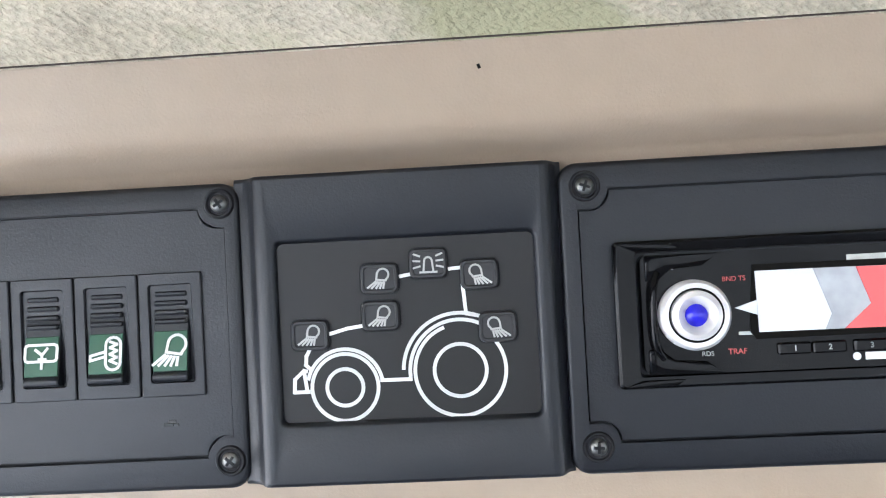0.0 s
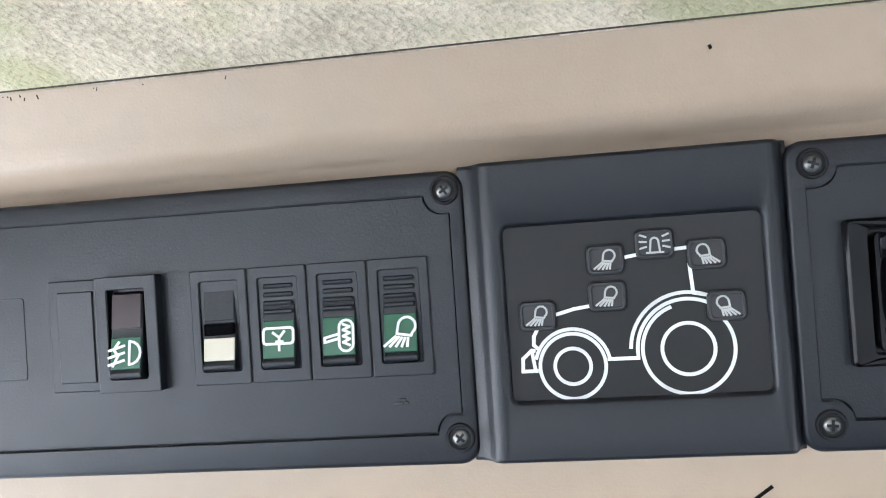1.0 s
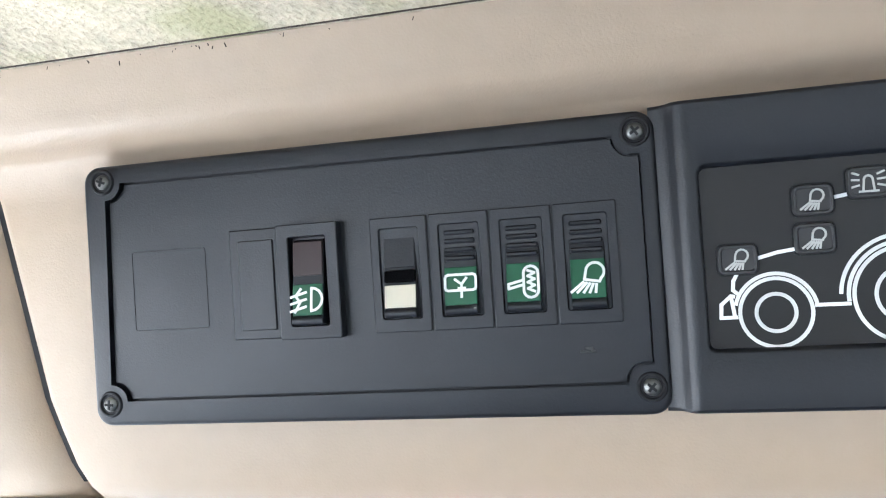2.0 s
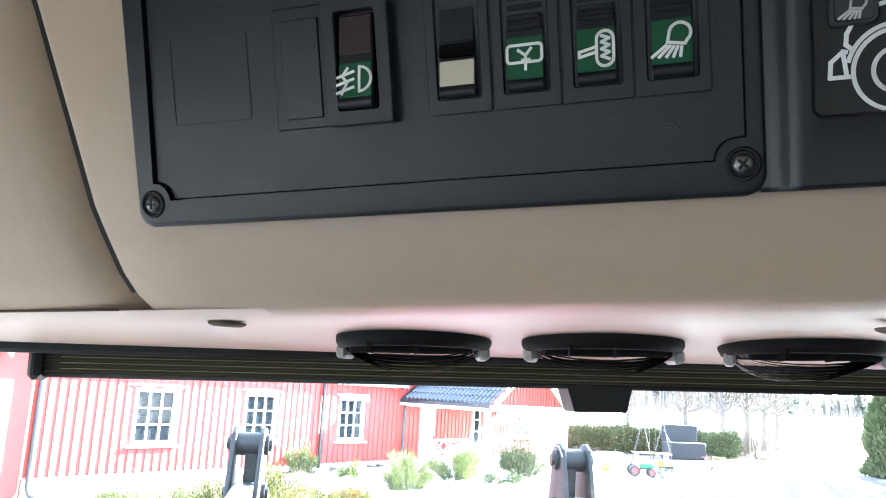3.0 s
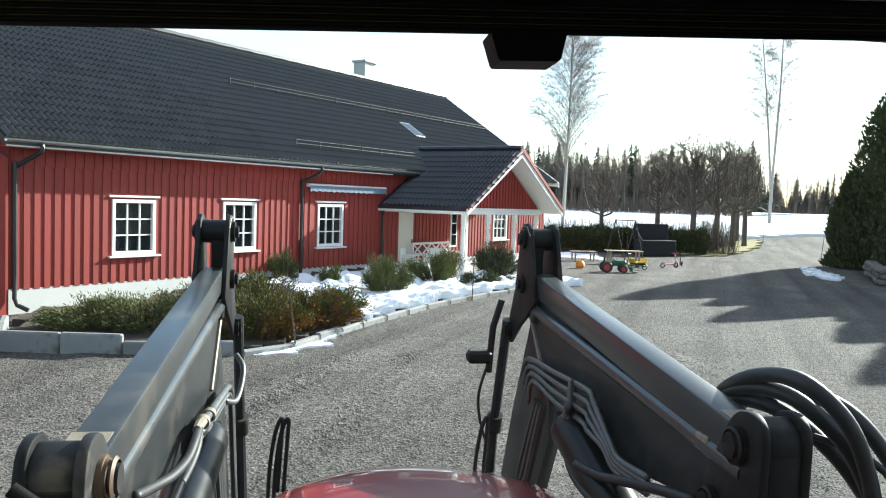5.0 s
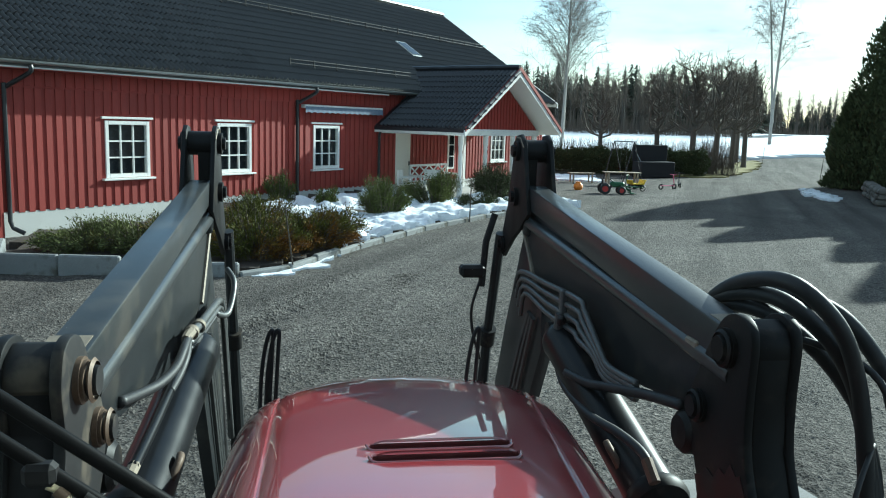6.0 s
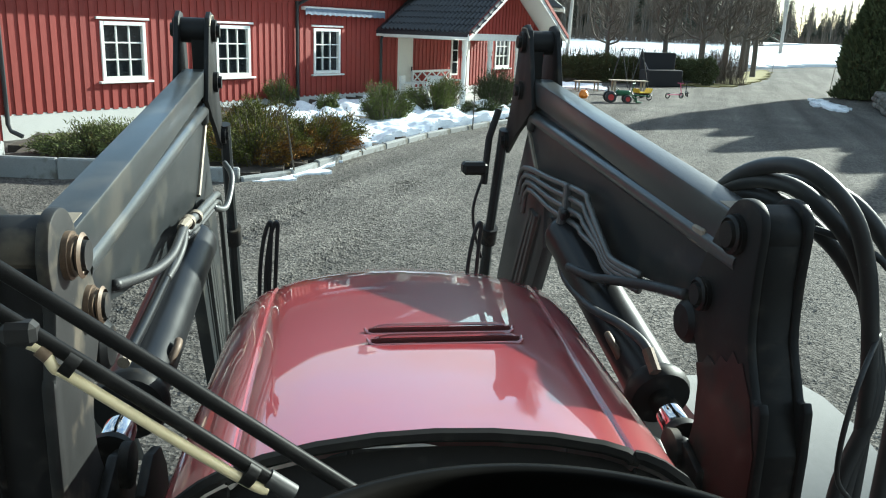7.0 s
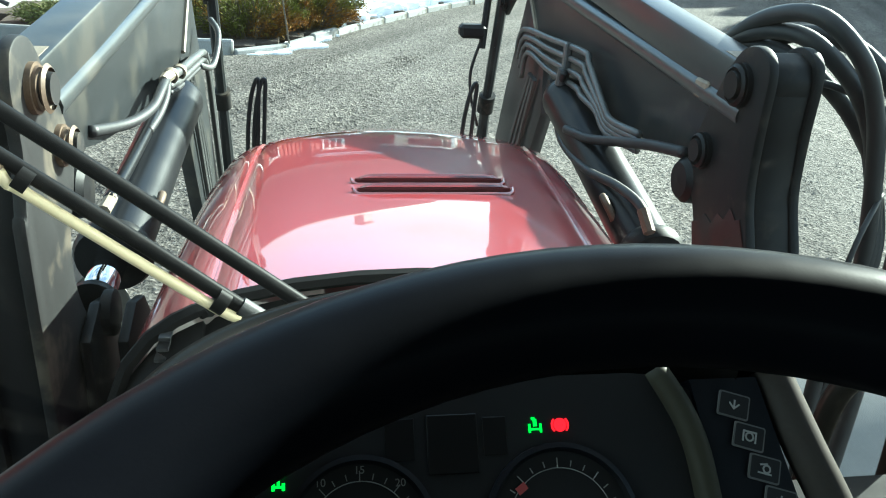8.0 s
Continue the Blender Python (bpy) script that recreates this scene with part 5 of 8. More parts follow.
        wheel = Shape().lathe([(0.3, -0.2), (0.6, -0.21), (0.66, -0.17), (0.68, 0.0), (0.66, 0.17), (0.6, 0.21), (0.3, 0.2)], 32, Matrix.Translation((0.19 + s * 0.98, 2.05, 0.58)) @ Matrix.Rotation(radians(90), 4, "Y"))
        part("front_tyre", wheel, M["rubber"], tractor, m=lift)
    part("radiator_cap", Shape().lathe([(0, 0.035), (0.02, 0.033), (0.026, 0.02), (0.026, 0)], 12, Matrix.Translation((0.11, 2.6, 1.60))), M["red_worn"], tractor, "small dark red knob ahead of the bonnet", m=lift)
    part("front_mast", Shape().tube([(0.11, 2.6, 0.9), (0.11, 2.6, 1.605)], 0.012, 8), M["black_flat"], tractor, m=lift)
    part("chassis", Shape().box((0.5, 2.4, 0.5), (0.19, 1.3, 0.75), bevel=0.05), M["black_flat"], tractor, m=lift)
    return tractor


build_tractor()


def side_x(s, off):
    """x of a place off metres from the tractor's middle plane, on side s."""
    return 0.197 + s * off


def loader_side(loader, s):
    def plate(name, poly, a, b, material, label="", parent=None, smooth=25, edge=0.004):
        return part(name, soften(Shape().prism(poly, side_x(s, a), side_x(s, b), "x"), min(edge, abs(b - a) * 0.3)), material, parent or loader, label, smooth)

    arm_line = lambda t: (1.42 + 1.56 * t, 2.083 + 0.145 * t)
    # main arm: a square box beam on top of a deep pressed plate with a rolled rib
    yb = 1.42 if s < 0 else 1.50
    arm = plate("lift_arm", [(yb, 2.070 + 0.1 * (yb - 1.42)), (2.98, 2.226), (2.985, 2.150), (yb + 0.02, 1.995 + 0.1 * (yb - 1.42))], 0.540, 0.610, M["beam"], "square grey-black box beam of the loader arm", edge=0.006)
    deep = [(1.50, 2.004), (2.98, 2.142), (3.06, 2.06), (2.80, 1.835), (2.62, 1.80), (2.2, 1.80), (1.78, 1.86), (1.58, 1.90)]
    web = plate("side_plate", deep, 0.56, 0.605, M["loader"], "deep pressed side plate of the loader arm")
    rib = [(1.50 + 1.46 * t, 1.998 + 0.10 * t + 0.012) for t in (0, 0.25, 0.5, 0.75, 1)]
    part("rolled_rib", Shape().tube([(side_x(s, 0.553), y, z - 0.012) for y, z in rib] + [(side_x(s, 0.56), 3.0, 2.06)], 0.022, 14), M["beam"], arm, "rounded rib pressed along the arm")
    part("weld_seam", Shape().tube([(side_x(s, 0.556), 3.045, 2.06), (side_x(s, 0.556), 2.81, 1.845)], 0.008, 6), M["worn_edge"], arm, "bare weathered weld seam")
    part("wear_patch", Shape().prism([(yb + 0.045, 2.070 + 0.1 * (yb - 1.375) - 0.004), (yb + 0.045, 2.070 + 0.1 * (yb - 1.375) + 0.0012), (yb + 0.105, 2.070 + 0.1 * (yb - 1.315) + 0.0012), (yb + 0.105, 2.070 + 0.1 * (yb - 1.315) - 0.004)], side_x(s, 0.548), side_x(s, 0.613), "x"), M["worn_edge"], arm, "paint worn off the beam's end")
    # lower arm, down and forward
    low = [(3.06, 2.06), (2.80, 1.835), (2.78, 1.68), (3.35, 0.75), (3.6, 0.62), (3.72, 0.8), (3.3, 1.65)]
    plate("lower_arm", low, 0.562, 0.605, M["loader"], "lower loader arm reaching to the ground")
    for k in range(3):
        part("steel_pipe", Shape().tube(spline([(side_x(s, 0.548 + 0.004 * k), 2.84 + 0.045 * k, 1.78), (side_x(s, 0.55), 3.0 + 0.05 * k, 1.5), (side_x(s, 0.55), 3.3 + 0.05 * k, 0.95)], 4), 0.009, 6), M["pipe"], loader)
    # knee bracket: two plates and a cross tube
    knee = [(2.90, 2.13), (2.965, 2.30), (3.0, 2.385), (3.04, 2.405), (3.09, 2.40), (3.13, 2.35), (3.18, 2.16), (3.29, 1.98), (3.24, 1.93), (3.1, 2.02), (3.0, 2.07)]
    bracket = None
    for a in (0.533, 0.628):
        q = plate("knee_plate", knee, a - 0.008, a + 0.008, M["tower_dark"], "black knee plate of the loader")
        bracket = bracket or q
        for y, z, r in ((3.055, 2.345, 0.036), (3.06, 2.18, 0.034), (3.235, 1.98, 0.03)):
            o = -0.022 if a < 0.6 else 0.018
            part("pin", Shape().tube([(side_x(s, a), y, z), (side_x(s, a + o), y, z)], r, 14).tube([(side_x(s, a + o), y, z), (side_x(s, a + o * 1.5), y, z)], r * 0.6, 8), M["tower_dark"], loader, "pivot pin with nut")
    part("cross_tube", Shape().tube([(side_x(s, 0.535), 3.05, 2.345), (side_x(s, 0.626), 3.05, 2.345)], 0.040, 16), M["tower_dark"], loader)
    part("knee_link", Shape().prism([(3.02, 2.36), (3.09, 2.36), (3.08, 2.25), (3.07, 2.06), (3.03, 2.06), (3.03, 2.25)], side_x(s, 0.548), side_x(s, 0.588), "x"), M["tower_dark"], loader, "dark link inside the knee")
    part("worn_rim", Shape().tube([(side_x(s, 0.5245), 2.985, 2.36), (side_x(s, 0.5245), 3.03, 2.391), (side_x(s, 0.5245), 3.09, 2.393), (side_x(s, 0.5245), 3.14, 2.355)], 0.0025, 5), M["worn_edge"], bracket, "bare worn rim")
    # tilt cylinder below the knee
    part("tilt_rod", Shape().tube([(side_x(s, 0.515), 3.24, 2.02), (side_x(s, 0.515), 3.42, 1.55), (side_x(s, 0.515), 3.6, 0.9)], [0.02, 0.02, 0.034], 10), M["loader"], loader, "slim black tilt cylinder")
    part("tilt_collar", Shape().tube([(side_x(s, 0.515), 3.40, 1.60), (side_x(s, 0.515), 3.43, 1.53)], 0.034, 12), M["loader_dirty"], loader)
    # lift cylinder: black barrel, chrome rod
    top, foot = (Vector((-0.335, 2.56, 1.765)), Vector((-0.345, 1.585, 1.648))) if s < 0 else (Vector((0.725, 2.46, 1.815)), Vector((0.742, 1.655, 1.602)))
    way = (foot - top).normalized()
    reach = (foot - top).length
    cyl = part("lift_cylinder", Shape().tube([top, top + way * 0.008, top + way * 0.03, top + way * 0.045, top + way * (reach * 0.84 - 0.02), top + way * reach * 0.84], [0.046, 0.059, 0.0635, 0.061, 0.061, 0.060], 28), M["barrel"], loader, "black lift cylinder barrel", smooth=50)
    part("gland", Shape().tube([top + way * reach * 0.835, top + way * (reach * 0.84 + 0.012), top + way * (reach * 0.84 + 0.03), top + way * (reach * 0.84 + 0.045)], [0.062, 0.072, 0.073, 0.066], 28), M["tower_dark"], cyl)
    part("rod", Shape().tube([top + way * (reach * 0.84 + 0.04), foot + way * 0.02], 0.029, 24), M["chrome"], cyl, "bright chromed piston rod", smooth=180)
    eye = foot + way * 0.058
    side = Vector((1, 0, 0))
    clevis = Shape().tube([foot + way * 0.006, foot + way * 0.018, foot + way * 0.034], [0.033, 0.041, 0.043], 20)
    for o in (-0.034, 0.034):
        clevis.tube([eye + side * (o - 0.011), eye + side * (o - 0.008), eye + side * (o + 0.008), eye + side * (o + 0.011)], [0.034, 0.040, 0.040, 0.034], 18)
    part("rod_eye", clevis, M["tower_dark"] if s < 0 else M["loader_dirty"], cyl, "oily forked rod eye", smooth=40)
    part("cylinder_pin", Shape().tube([(side_x(s, 0.50), top.y + 0.05, top.z + 0.005), (side_x(s, 0.57), top.y + 0.05, top.z + 0.005)], 0.028, 14), M["loader_dirty"], cyl)
    port = top + way * reach * 0.74 + Vector((0.052 if s < 0 else -0.052, 0, 0.018))
    part("port_elbow", Shape().tube(spline([port - way * 0.05 + Vector((-0.01 * s, 0, 0.02)), port - way * 0.02 + Vector((-0.012 * s, 0, 0.022)), port + Vector((-0.006 * s, 0, 0.012)), port + way * 0.012], 4), 0.009, 8), M["rust"], cyl, "small bent oil-port elbow", smooth=180)
    # tower: inner and outer plate with a dark box between
    if s < 0:
        tow = [(1.318, 2.085), (1.335, 2.112), (1.372, 2.122), (1.415, 2.108), (1.455, 2.060), (1.515, 1.975), (1.532, 1.920), (1.515, 1.870), (1.475, 1.820), (1.458, 1.765), (1.470, 1.700), (1.53, 1.600), (1.60, 1.45), (1.62, 0.8), (1.30, 0.8), (1.288, 1.80), (1.300, 1.90), (1.322, 1.985), (1.312, 2.05)]
    else:
        tow = [(1.430, 2.075), (1.448, 2.108), (1.485, 2.118), (1.530, 2.102), (1.572, 2.050), (1.625, 1.955), (1.650, 1.900), (1.640, 1.850), (1.606, 1.806), (1.580, 1.750), (1.574, 1.660), (1.592, 1.585), (1.67, 1.45), (1.69, 0.8), (1.36, 0.8), (1.350, 1.70), (1.385, 1.79), (1.424, 1.880), (1.432, 1.98)]
    rear = [(tow[0][0] + 0.004, tow[0][1] - 0.012)] + [(a + 0.004, b) for a, b in tow[14:][::-1]]
    outline = [(p.y, p.z) for p in spline([(0, a, b) for a, b in tow[14:] + tow[:14]], 4)]
    # inner plate, cap and pins: lighter colours on the left, darker on the right
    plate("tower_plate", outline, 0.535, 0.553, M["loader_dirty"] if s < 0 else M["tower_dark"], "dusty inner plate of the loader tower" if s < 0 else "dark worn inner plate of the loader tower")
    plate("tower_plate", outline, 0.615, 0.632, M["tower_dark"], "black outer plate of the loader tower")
    if s > 0:
        plate("tower_base", [(1.428, 1.842), (1.440, 1.835), (1.462, 1.85), (1.478, 1.822), (1.50, 1.826), (1.518, 1.80), (1.545, 1.808), (1.565, 1.785), (1.588, 1.776), (1.572, 1.74), (1.568, 1.66), (1.586, 1.585), (1.66, 1.45), (1.68, 0.82), (1.37, 0.82), (1.356, 1.70), (1.39, 1.79)], 0.5325, 0.535, M["red_worn"], "dark red lower frame of the loader tower")
    shell = [(a + (0.012 if s < 0 else 0.001), b) for a, b in rear] + [(a + 0.05, b) for a, b in rear[::-1]]
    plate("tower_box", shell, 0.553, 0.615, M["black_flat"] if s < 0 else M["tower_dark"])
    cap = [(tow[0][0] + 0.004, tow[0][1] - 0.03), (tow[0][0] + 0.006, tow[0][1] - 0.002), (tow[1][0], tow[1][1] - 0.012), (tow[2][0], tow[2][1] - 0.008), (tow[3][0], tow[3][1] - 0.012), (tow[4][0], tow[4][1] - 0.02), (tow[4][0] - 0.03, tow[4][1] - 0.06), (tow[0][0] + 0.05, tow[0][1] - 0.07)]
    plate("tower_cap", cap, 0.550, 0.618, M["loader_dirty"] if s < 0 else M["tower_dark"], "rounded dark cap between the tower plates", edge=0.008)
    for (y, z), r in ((((1.39, 2.05), 0.040), ((1.471, 1.948), 0.036)) if s < 0 else (((1.507, 2.05), 0.042), ((1.595, 1.912), 0.038))):
        x0, x1 = side_x(s, 0.54), side_x(s, 0.506 if s < 0 else 0.514)
        r *= 0.88
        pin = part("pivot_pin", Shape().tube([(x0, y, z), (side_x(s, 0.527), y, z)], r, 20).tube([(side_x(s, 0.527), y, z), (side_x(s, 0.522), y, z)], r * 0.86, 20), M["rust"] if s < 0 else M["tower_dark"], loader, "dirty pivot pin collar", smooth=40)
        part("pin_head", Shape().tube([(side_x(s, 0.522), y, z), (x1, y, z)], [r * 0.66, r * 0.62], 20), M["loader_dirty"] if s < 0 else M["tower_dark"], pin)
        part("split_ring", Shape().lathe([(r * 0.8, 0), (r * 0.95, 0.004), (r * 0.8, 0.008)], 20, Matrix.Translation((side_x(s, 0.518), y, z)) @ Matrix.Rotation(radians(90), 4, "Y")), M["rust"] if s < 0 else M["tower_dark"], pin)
    part("boss", Shape().lathe([(0, 0.03), (0.034, 0.028), (0.044, 0.018), (0.046, 0.0)], 24, Matrix.Translation((side_x(s, 0.553), 1.555 if s < 0 else 1.655, 1.848 if s < 0 else 1.835)) @ Matrix.Rotation(radians(s * -90), 4, "Y")), M["tower_dark"], loader)
    fy, fz = (1.52, 1.60) if s < 0 else (1.60, 1.545)
    cheek = [(fy - 0.10, fz + 0.045), (fy - 0.02, fz + 0.075), (fy + 0.045, fz + 0.055), (fy + 0.085, fz + 0.0), (fy + 0.10, fz - 0.08), (fy + 0.12, fz - 0.55), (fy - 0.10, fz - 0.60)]
    for a in (0.470, 0.527):
        plate("tower_foot", cheek, a - 0.012, a + 0.006, M["tower_dark"], "oily cheek of the cylinder's foot bracket", edge=0.005)
    # small corner tag of worn sheet on the rib's end
    if s > 0:
        part("tag", Shape().box((0.03, 0.05, 0.035), (side_x(s, 0.548), 1.65, 2.012), bevel=0.004), M["worn_edge"], loader)


def hose(loader, pts, r, material="rubber", label="", n=6):
    return part("hydraulic_hose", Shape().tube(spline(pts, n), r, 10), M[material], loader, label, smooth=180)


def build_loader():
    loader = thing("front_loader", "grey-black front loader with two arms beside the bonnet", "front loader")
    for s in (-1, 1):
        loader_side(loader, s)
    part("cross_tube", Shape().tube([(-0.36, 3.45, 0.95), (0.76, 3.45, 0.95)], 0.06, 16), M["loader"], loader)
    part("bucket", Shape().prism([(3.7, 0.45), (4.5, 0.15), (4.5, 0.1), (3.65, 0.1), (3.6, 0.5)], -0.5, 0.9, "x"), M["loader_dirty"], loader)
    # hoses looping up and down beside the far tower
    for k in range(3):
        d = k * 0.62
        hose(loader, [(0.846, 1.86 + 0.04 * d, 2.02 - 0.03 * d), (0.846, 1.76 + 0.04 * d, 2.10 - 0.04 * d), (0.85 + 0.01 * d, 1.64 + 0.06 * d, 2.150 - 0.055 * d), (0.875 + 0.025 * d, 1.54 + 0.08 * d, 2.158 - 0.07 * d), (0.937 + 0.03 * d, 1.5 + 0.07 * d, 2.095 - 0.07 * d), (0.985 + 0.03 * d, 1.5 + 0.05 * d, 2.005 - 0.05 * d), (1.015 + 0.025 * d, 1.5 + 0.04 * d, 1.89), (1.038 + 0.015 * d, 1.5, 1.73), (1.045 - 0.03 * d, 1.5, 1.5), (1.0, 1.45, 1.1)], 0.0160, "rubber", "thick black hydraulic hose")
    hose(loader, [(0.86, 1.80, 2.04), (0.90, 1.66, 2.115), (0.97, 1.57, 2.105), (1.035, 1.53, 2.035), (1.075, 1.51, 1.95), (1.10, 1.5, 1.80), (1.105, 1.5, 1.5), (1.05, 1.45, 1.1)], 0.0165, "rubber", "thick black hydraulic hose")
    hose(loader, [(0.84, 1.75, 2.02), (0.93, 1.6, 2.04), (1.02, 1.5, 2.0), (1.06, 1.46, 1.9)], 0.007)
    hose(loader, [(1.04, 1.5, 1.86), (0.97, 1.44, 1.80), (0.94, 1.42, 1.70), (0.96, 1.44, 1.60), (1.0, 1.45, 1.55)], 0.005)
    # four steel pipes along the arm's inner face, bent down
    for k in range(4):
        e = 0.03 * k
        hose(loader, [(0.722, 3.02 - e, 1.85 - e * 0.9), (0.720, 2.94 - e * 0.8, 1.925 - e * 0.7), (0.718, 2.6, 1.948 - e), (0.718, 2.29 + e * 0.4, 1.965 - e * 1.1), (0.718, 2.24 + e * 0.4, 1.945 - e), (0.716, 2.10 + e * 0.5, 1.875 - e * 0.3), (0.716, 2.03 + e * 0.3, 1.853 - e * 0.4), (0.716, 1.86, 1.868 - e * 0.4)], 0.0085, "pipe", "grey steel hydraulic pipe", 4)
    part("pipe_clamp", Shape().box((0.02, 0.025, 0.13), (0.711, 2.41, 1.905), bevel=0.004), M["pipe"], loader, "pipe clamp")
    # the same on the near arm
    for k, (rad, dz) in enumerate(((0.012, 0.0), (0.009, -0.024), (0.007, -0.040))):
        hose(loader, [(-0.320, 2.30, 1.878 + dz), (-0.320, 2.46, 1.858 + dz), (-0.320, 2.75, 1.838 + dz), (-0.322, 2.98, 1.815 + dz), (-0.320, 3.06, 1.76 + dz), (-0.320, 3.15, 1.56 + dz), (-0.320, 3.3, 1.2)], rad, "pipe" if k < 2 else "rubber", "grey steel hydraulic pipe" if k < 2 else "", 4)
    for y, z in ((2.34, 1.872), (2.47, 1.856)):
        part("pipe_clamp", Shape().lathe([(0.014, -0.012), (0.019, -0.010), (0.019, 0.010), (0.014, 0.012)], 14, Matrix.Translation((-0.32, y, z)) @ Matrix.Rotation(radians(-82), 4, "X")), M["worn_edge"], loader, "bright pipe clamp")
    part("hose_fitting", Shape().tube([(-0.319, 2.36, 1.872), (-0.318, 2.28, 1.882), (-0.318, 2.22, 1.885)], [0.013, 0.014, 0.011], 8), M["worn_edge"], loader, "pale crimped hose end")
    hose(loader, [(-0.318, 2.27, 1.882), (-0.312, 2.16, 1.878), (-0.315, 2.06, 1.862), (-0.328, 1.95, 1.862), (-0.345, 1.86, 1.872), (-0.36, 1.72, 1.90)], 0.011, "rubber", "black hose along the arm")
    hose(loader, [(-0.318, 2.27, 1.872), (-0.312, 2.2, 1.850), (-0.316, 2.12, 1.828), (-0.322, 2.02, 1.818)], 0.010, "rubber")
    hose(loader, [(-0.322, 2.14, 1.832), (-0.326, 1.98, 1.812), (-0.330, 1.82, 1.794), (-0.334, 1.69, 1.782)], 0.012, "barrel", "slim black pipe beside the cylinder")
    part("hose_fitting", Shape().tube([(-0.333, 1.70, 1.783), (-0.336, 1.65, 1.776)], 0.012, 8), M["worn_edge"], loader, "pale pipe end")
    hose(loader, [(-0.32, 2.85, 1.80), (-0.29, 2.95, 1.78), (-0.28, 3.06, 1.86), (-0.31, 3.12, 1.9)], 0.010, "pipe")
    # hoses on the far cylinder
    part("hose_fitting", Shape().tube([(0.702, 2.40, 1.90), (0.700, 2.41, 1.855)], 0.015, 10), M["pipe"], loader, "steel hose elbow")
    hose(loader, [(0.700, 2.385, 1.895), (0.699, 2.41, 1.848), (0.690, 2.385, 1.79), (0.678, 2.27, 1.735), (0.674, 2.06, 1.728), (0.682, 1.86, 1.752), (0.694, 1.75, 1.748), (0.700, 1.705, 1.715)], 0.0105, "rubber", "black hose along the cylinder")
    hose(loader, [(0.676, 2.24, 1.775), (0.690, 2.10, 1.790), (0.705, 1.98, 1.818), (0.716, 1.80, 1.862), (0.735, 1.67, 1.884)], 0.012)
    part("hose_fitting", Shape().tube([(0.696, 1.735, 1.742), (0.700, 1.695, 1.708)], 0.013, 8), M["rust"], loader)
    # loops standing up beside the bonnet's nose
    for x in (-0.135, -0.118, 0.468):
        hose(loader, [(x - 0.024, 2.5, 1.5), (x - 0.018, 2.5, 1.68), (x - 0.006, 2.5, 1.78), (x + 0.008, 2.5, 1.828), (x + 0.017, 2.5, 1.828), (x + 0.014, 2.5, 1.77), (x + 0.006, 2.5, 1.62)], 0.006)
    # latch arm ahead of the far knee
    part("latch_rod", Shape().tube([(0.70, 3.3, 2.09), (0.668, 3.3, 1.98), (0.655, 3.3, 1.80)], 0.014, 8), M["loader_dirty"], loader, "dark latch rod")
    part("latch_block", Shape().box((0.10, 0.06, 0.05), (0.615, 3.3, 1.862), bevel=0.012, m=Matrix.Identity(4)), M["loader_dirty"], loader, "dark latch block")
    hose(loader, [(0.655, 3.3, 1.84), (0.62, 3.3, 1.72), (0.625, 3.3, 1.62), (0.66, 3.3, 1.5)], 0.006)


build_loader()


def wiper(pts, tube_too, label):
    w = thing("windscreen_wiper", label, "wiper", group="windscreen wipers")
    part("arm", Shape().tube(pts, 0.0072, 16), M["wiper_black"], w, smooth=60)
    way = (Vector(pts[-1]) - Vector(pts[0])).normalized()
    part("blade_tip", Shape().tube([Vector(pts[-1]) - way * 0.03, Vector(pts[-1])], 0.0095, 14), M["rubber"], w, smooth=60)
    if tube_too:
        low = Vector((0, -0.006, -0.014))
        a, b = Vector(pts[0]), Vector(pts[-1])
        part("washer_tube", Shape().tube(spline([a.lerp(b, 0.235) + low * 0.7, a.lerp(b, 0.275) + low * 0.6, a.lerp(b, 0.305) + low * 1.2, a.lerp(b, 0.345) + low * 1.1, a.lerp(b, 0.6) + low * 1.1, a.lerp(b, 0.86) + low, a.lerp(b, 0.92) + low * 0.7], 5), 0.0052, 8), M["washer_tube"], w, "yellowed washer tube", smooth=180)
        part("joint", Shape().box((0.03, 0.02, 0.022), tuple(a.lerp(b, 0.215) + Vector((0, -0.004, -0.004))), bevel=0.005), M["black_flat"], w, "black wiper joint")
        for t in (0.345, 0.862):
            part("clip", Shape().tube([a.lerp(b, t) + low * 0.45 - way * 0.006, a.lerp(b, t) + low * 0.45 + way * 0.006], 0.0118, 14), M["wiper_black"], w, smooth=40)
        part("coupling", Shape().tube([a.lerp(b, 0.262) + low * 0.65, a.lerp(b, 0.290) + low * 0.75], 0.0068, 10), M["rust"], w, "small brass tube coupling", smooth=40)


wiper([(-0.30, 0.93, 2.20), (-0.121, 0.93, 2.066), (0.034, 0.93, 1.947), (0.10, 0.93, 1.897)], False, "slim black wiper arm before the windscreen")
wiper([(-0.31, 0.94, 2.16), (-0.147, 0.94, 2.037), (-0.015, 0.94, 1.934)], True, "black wiper arm with a yellowed washer tube")


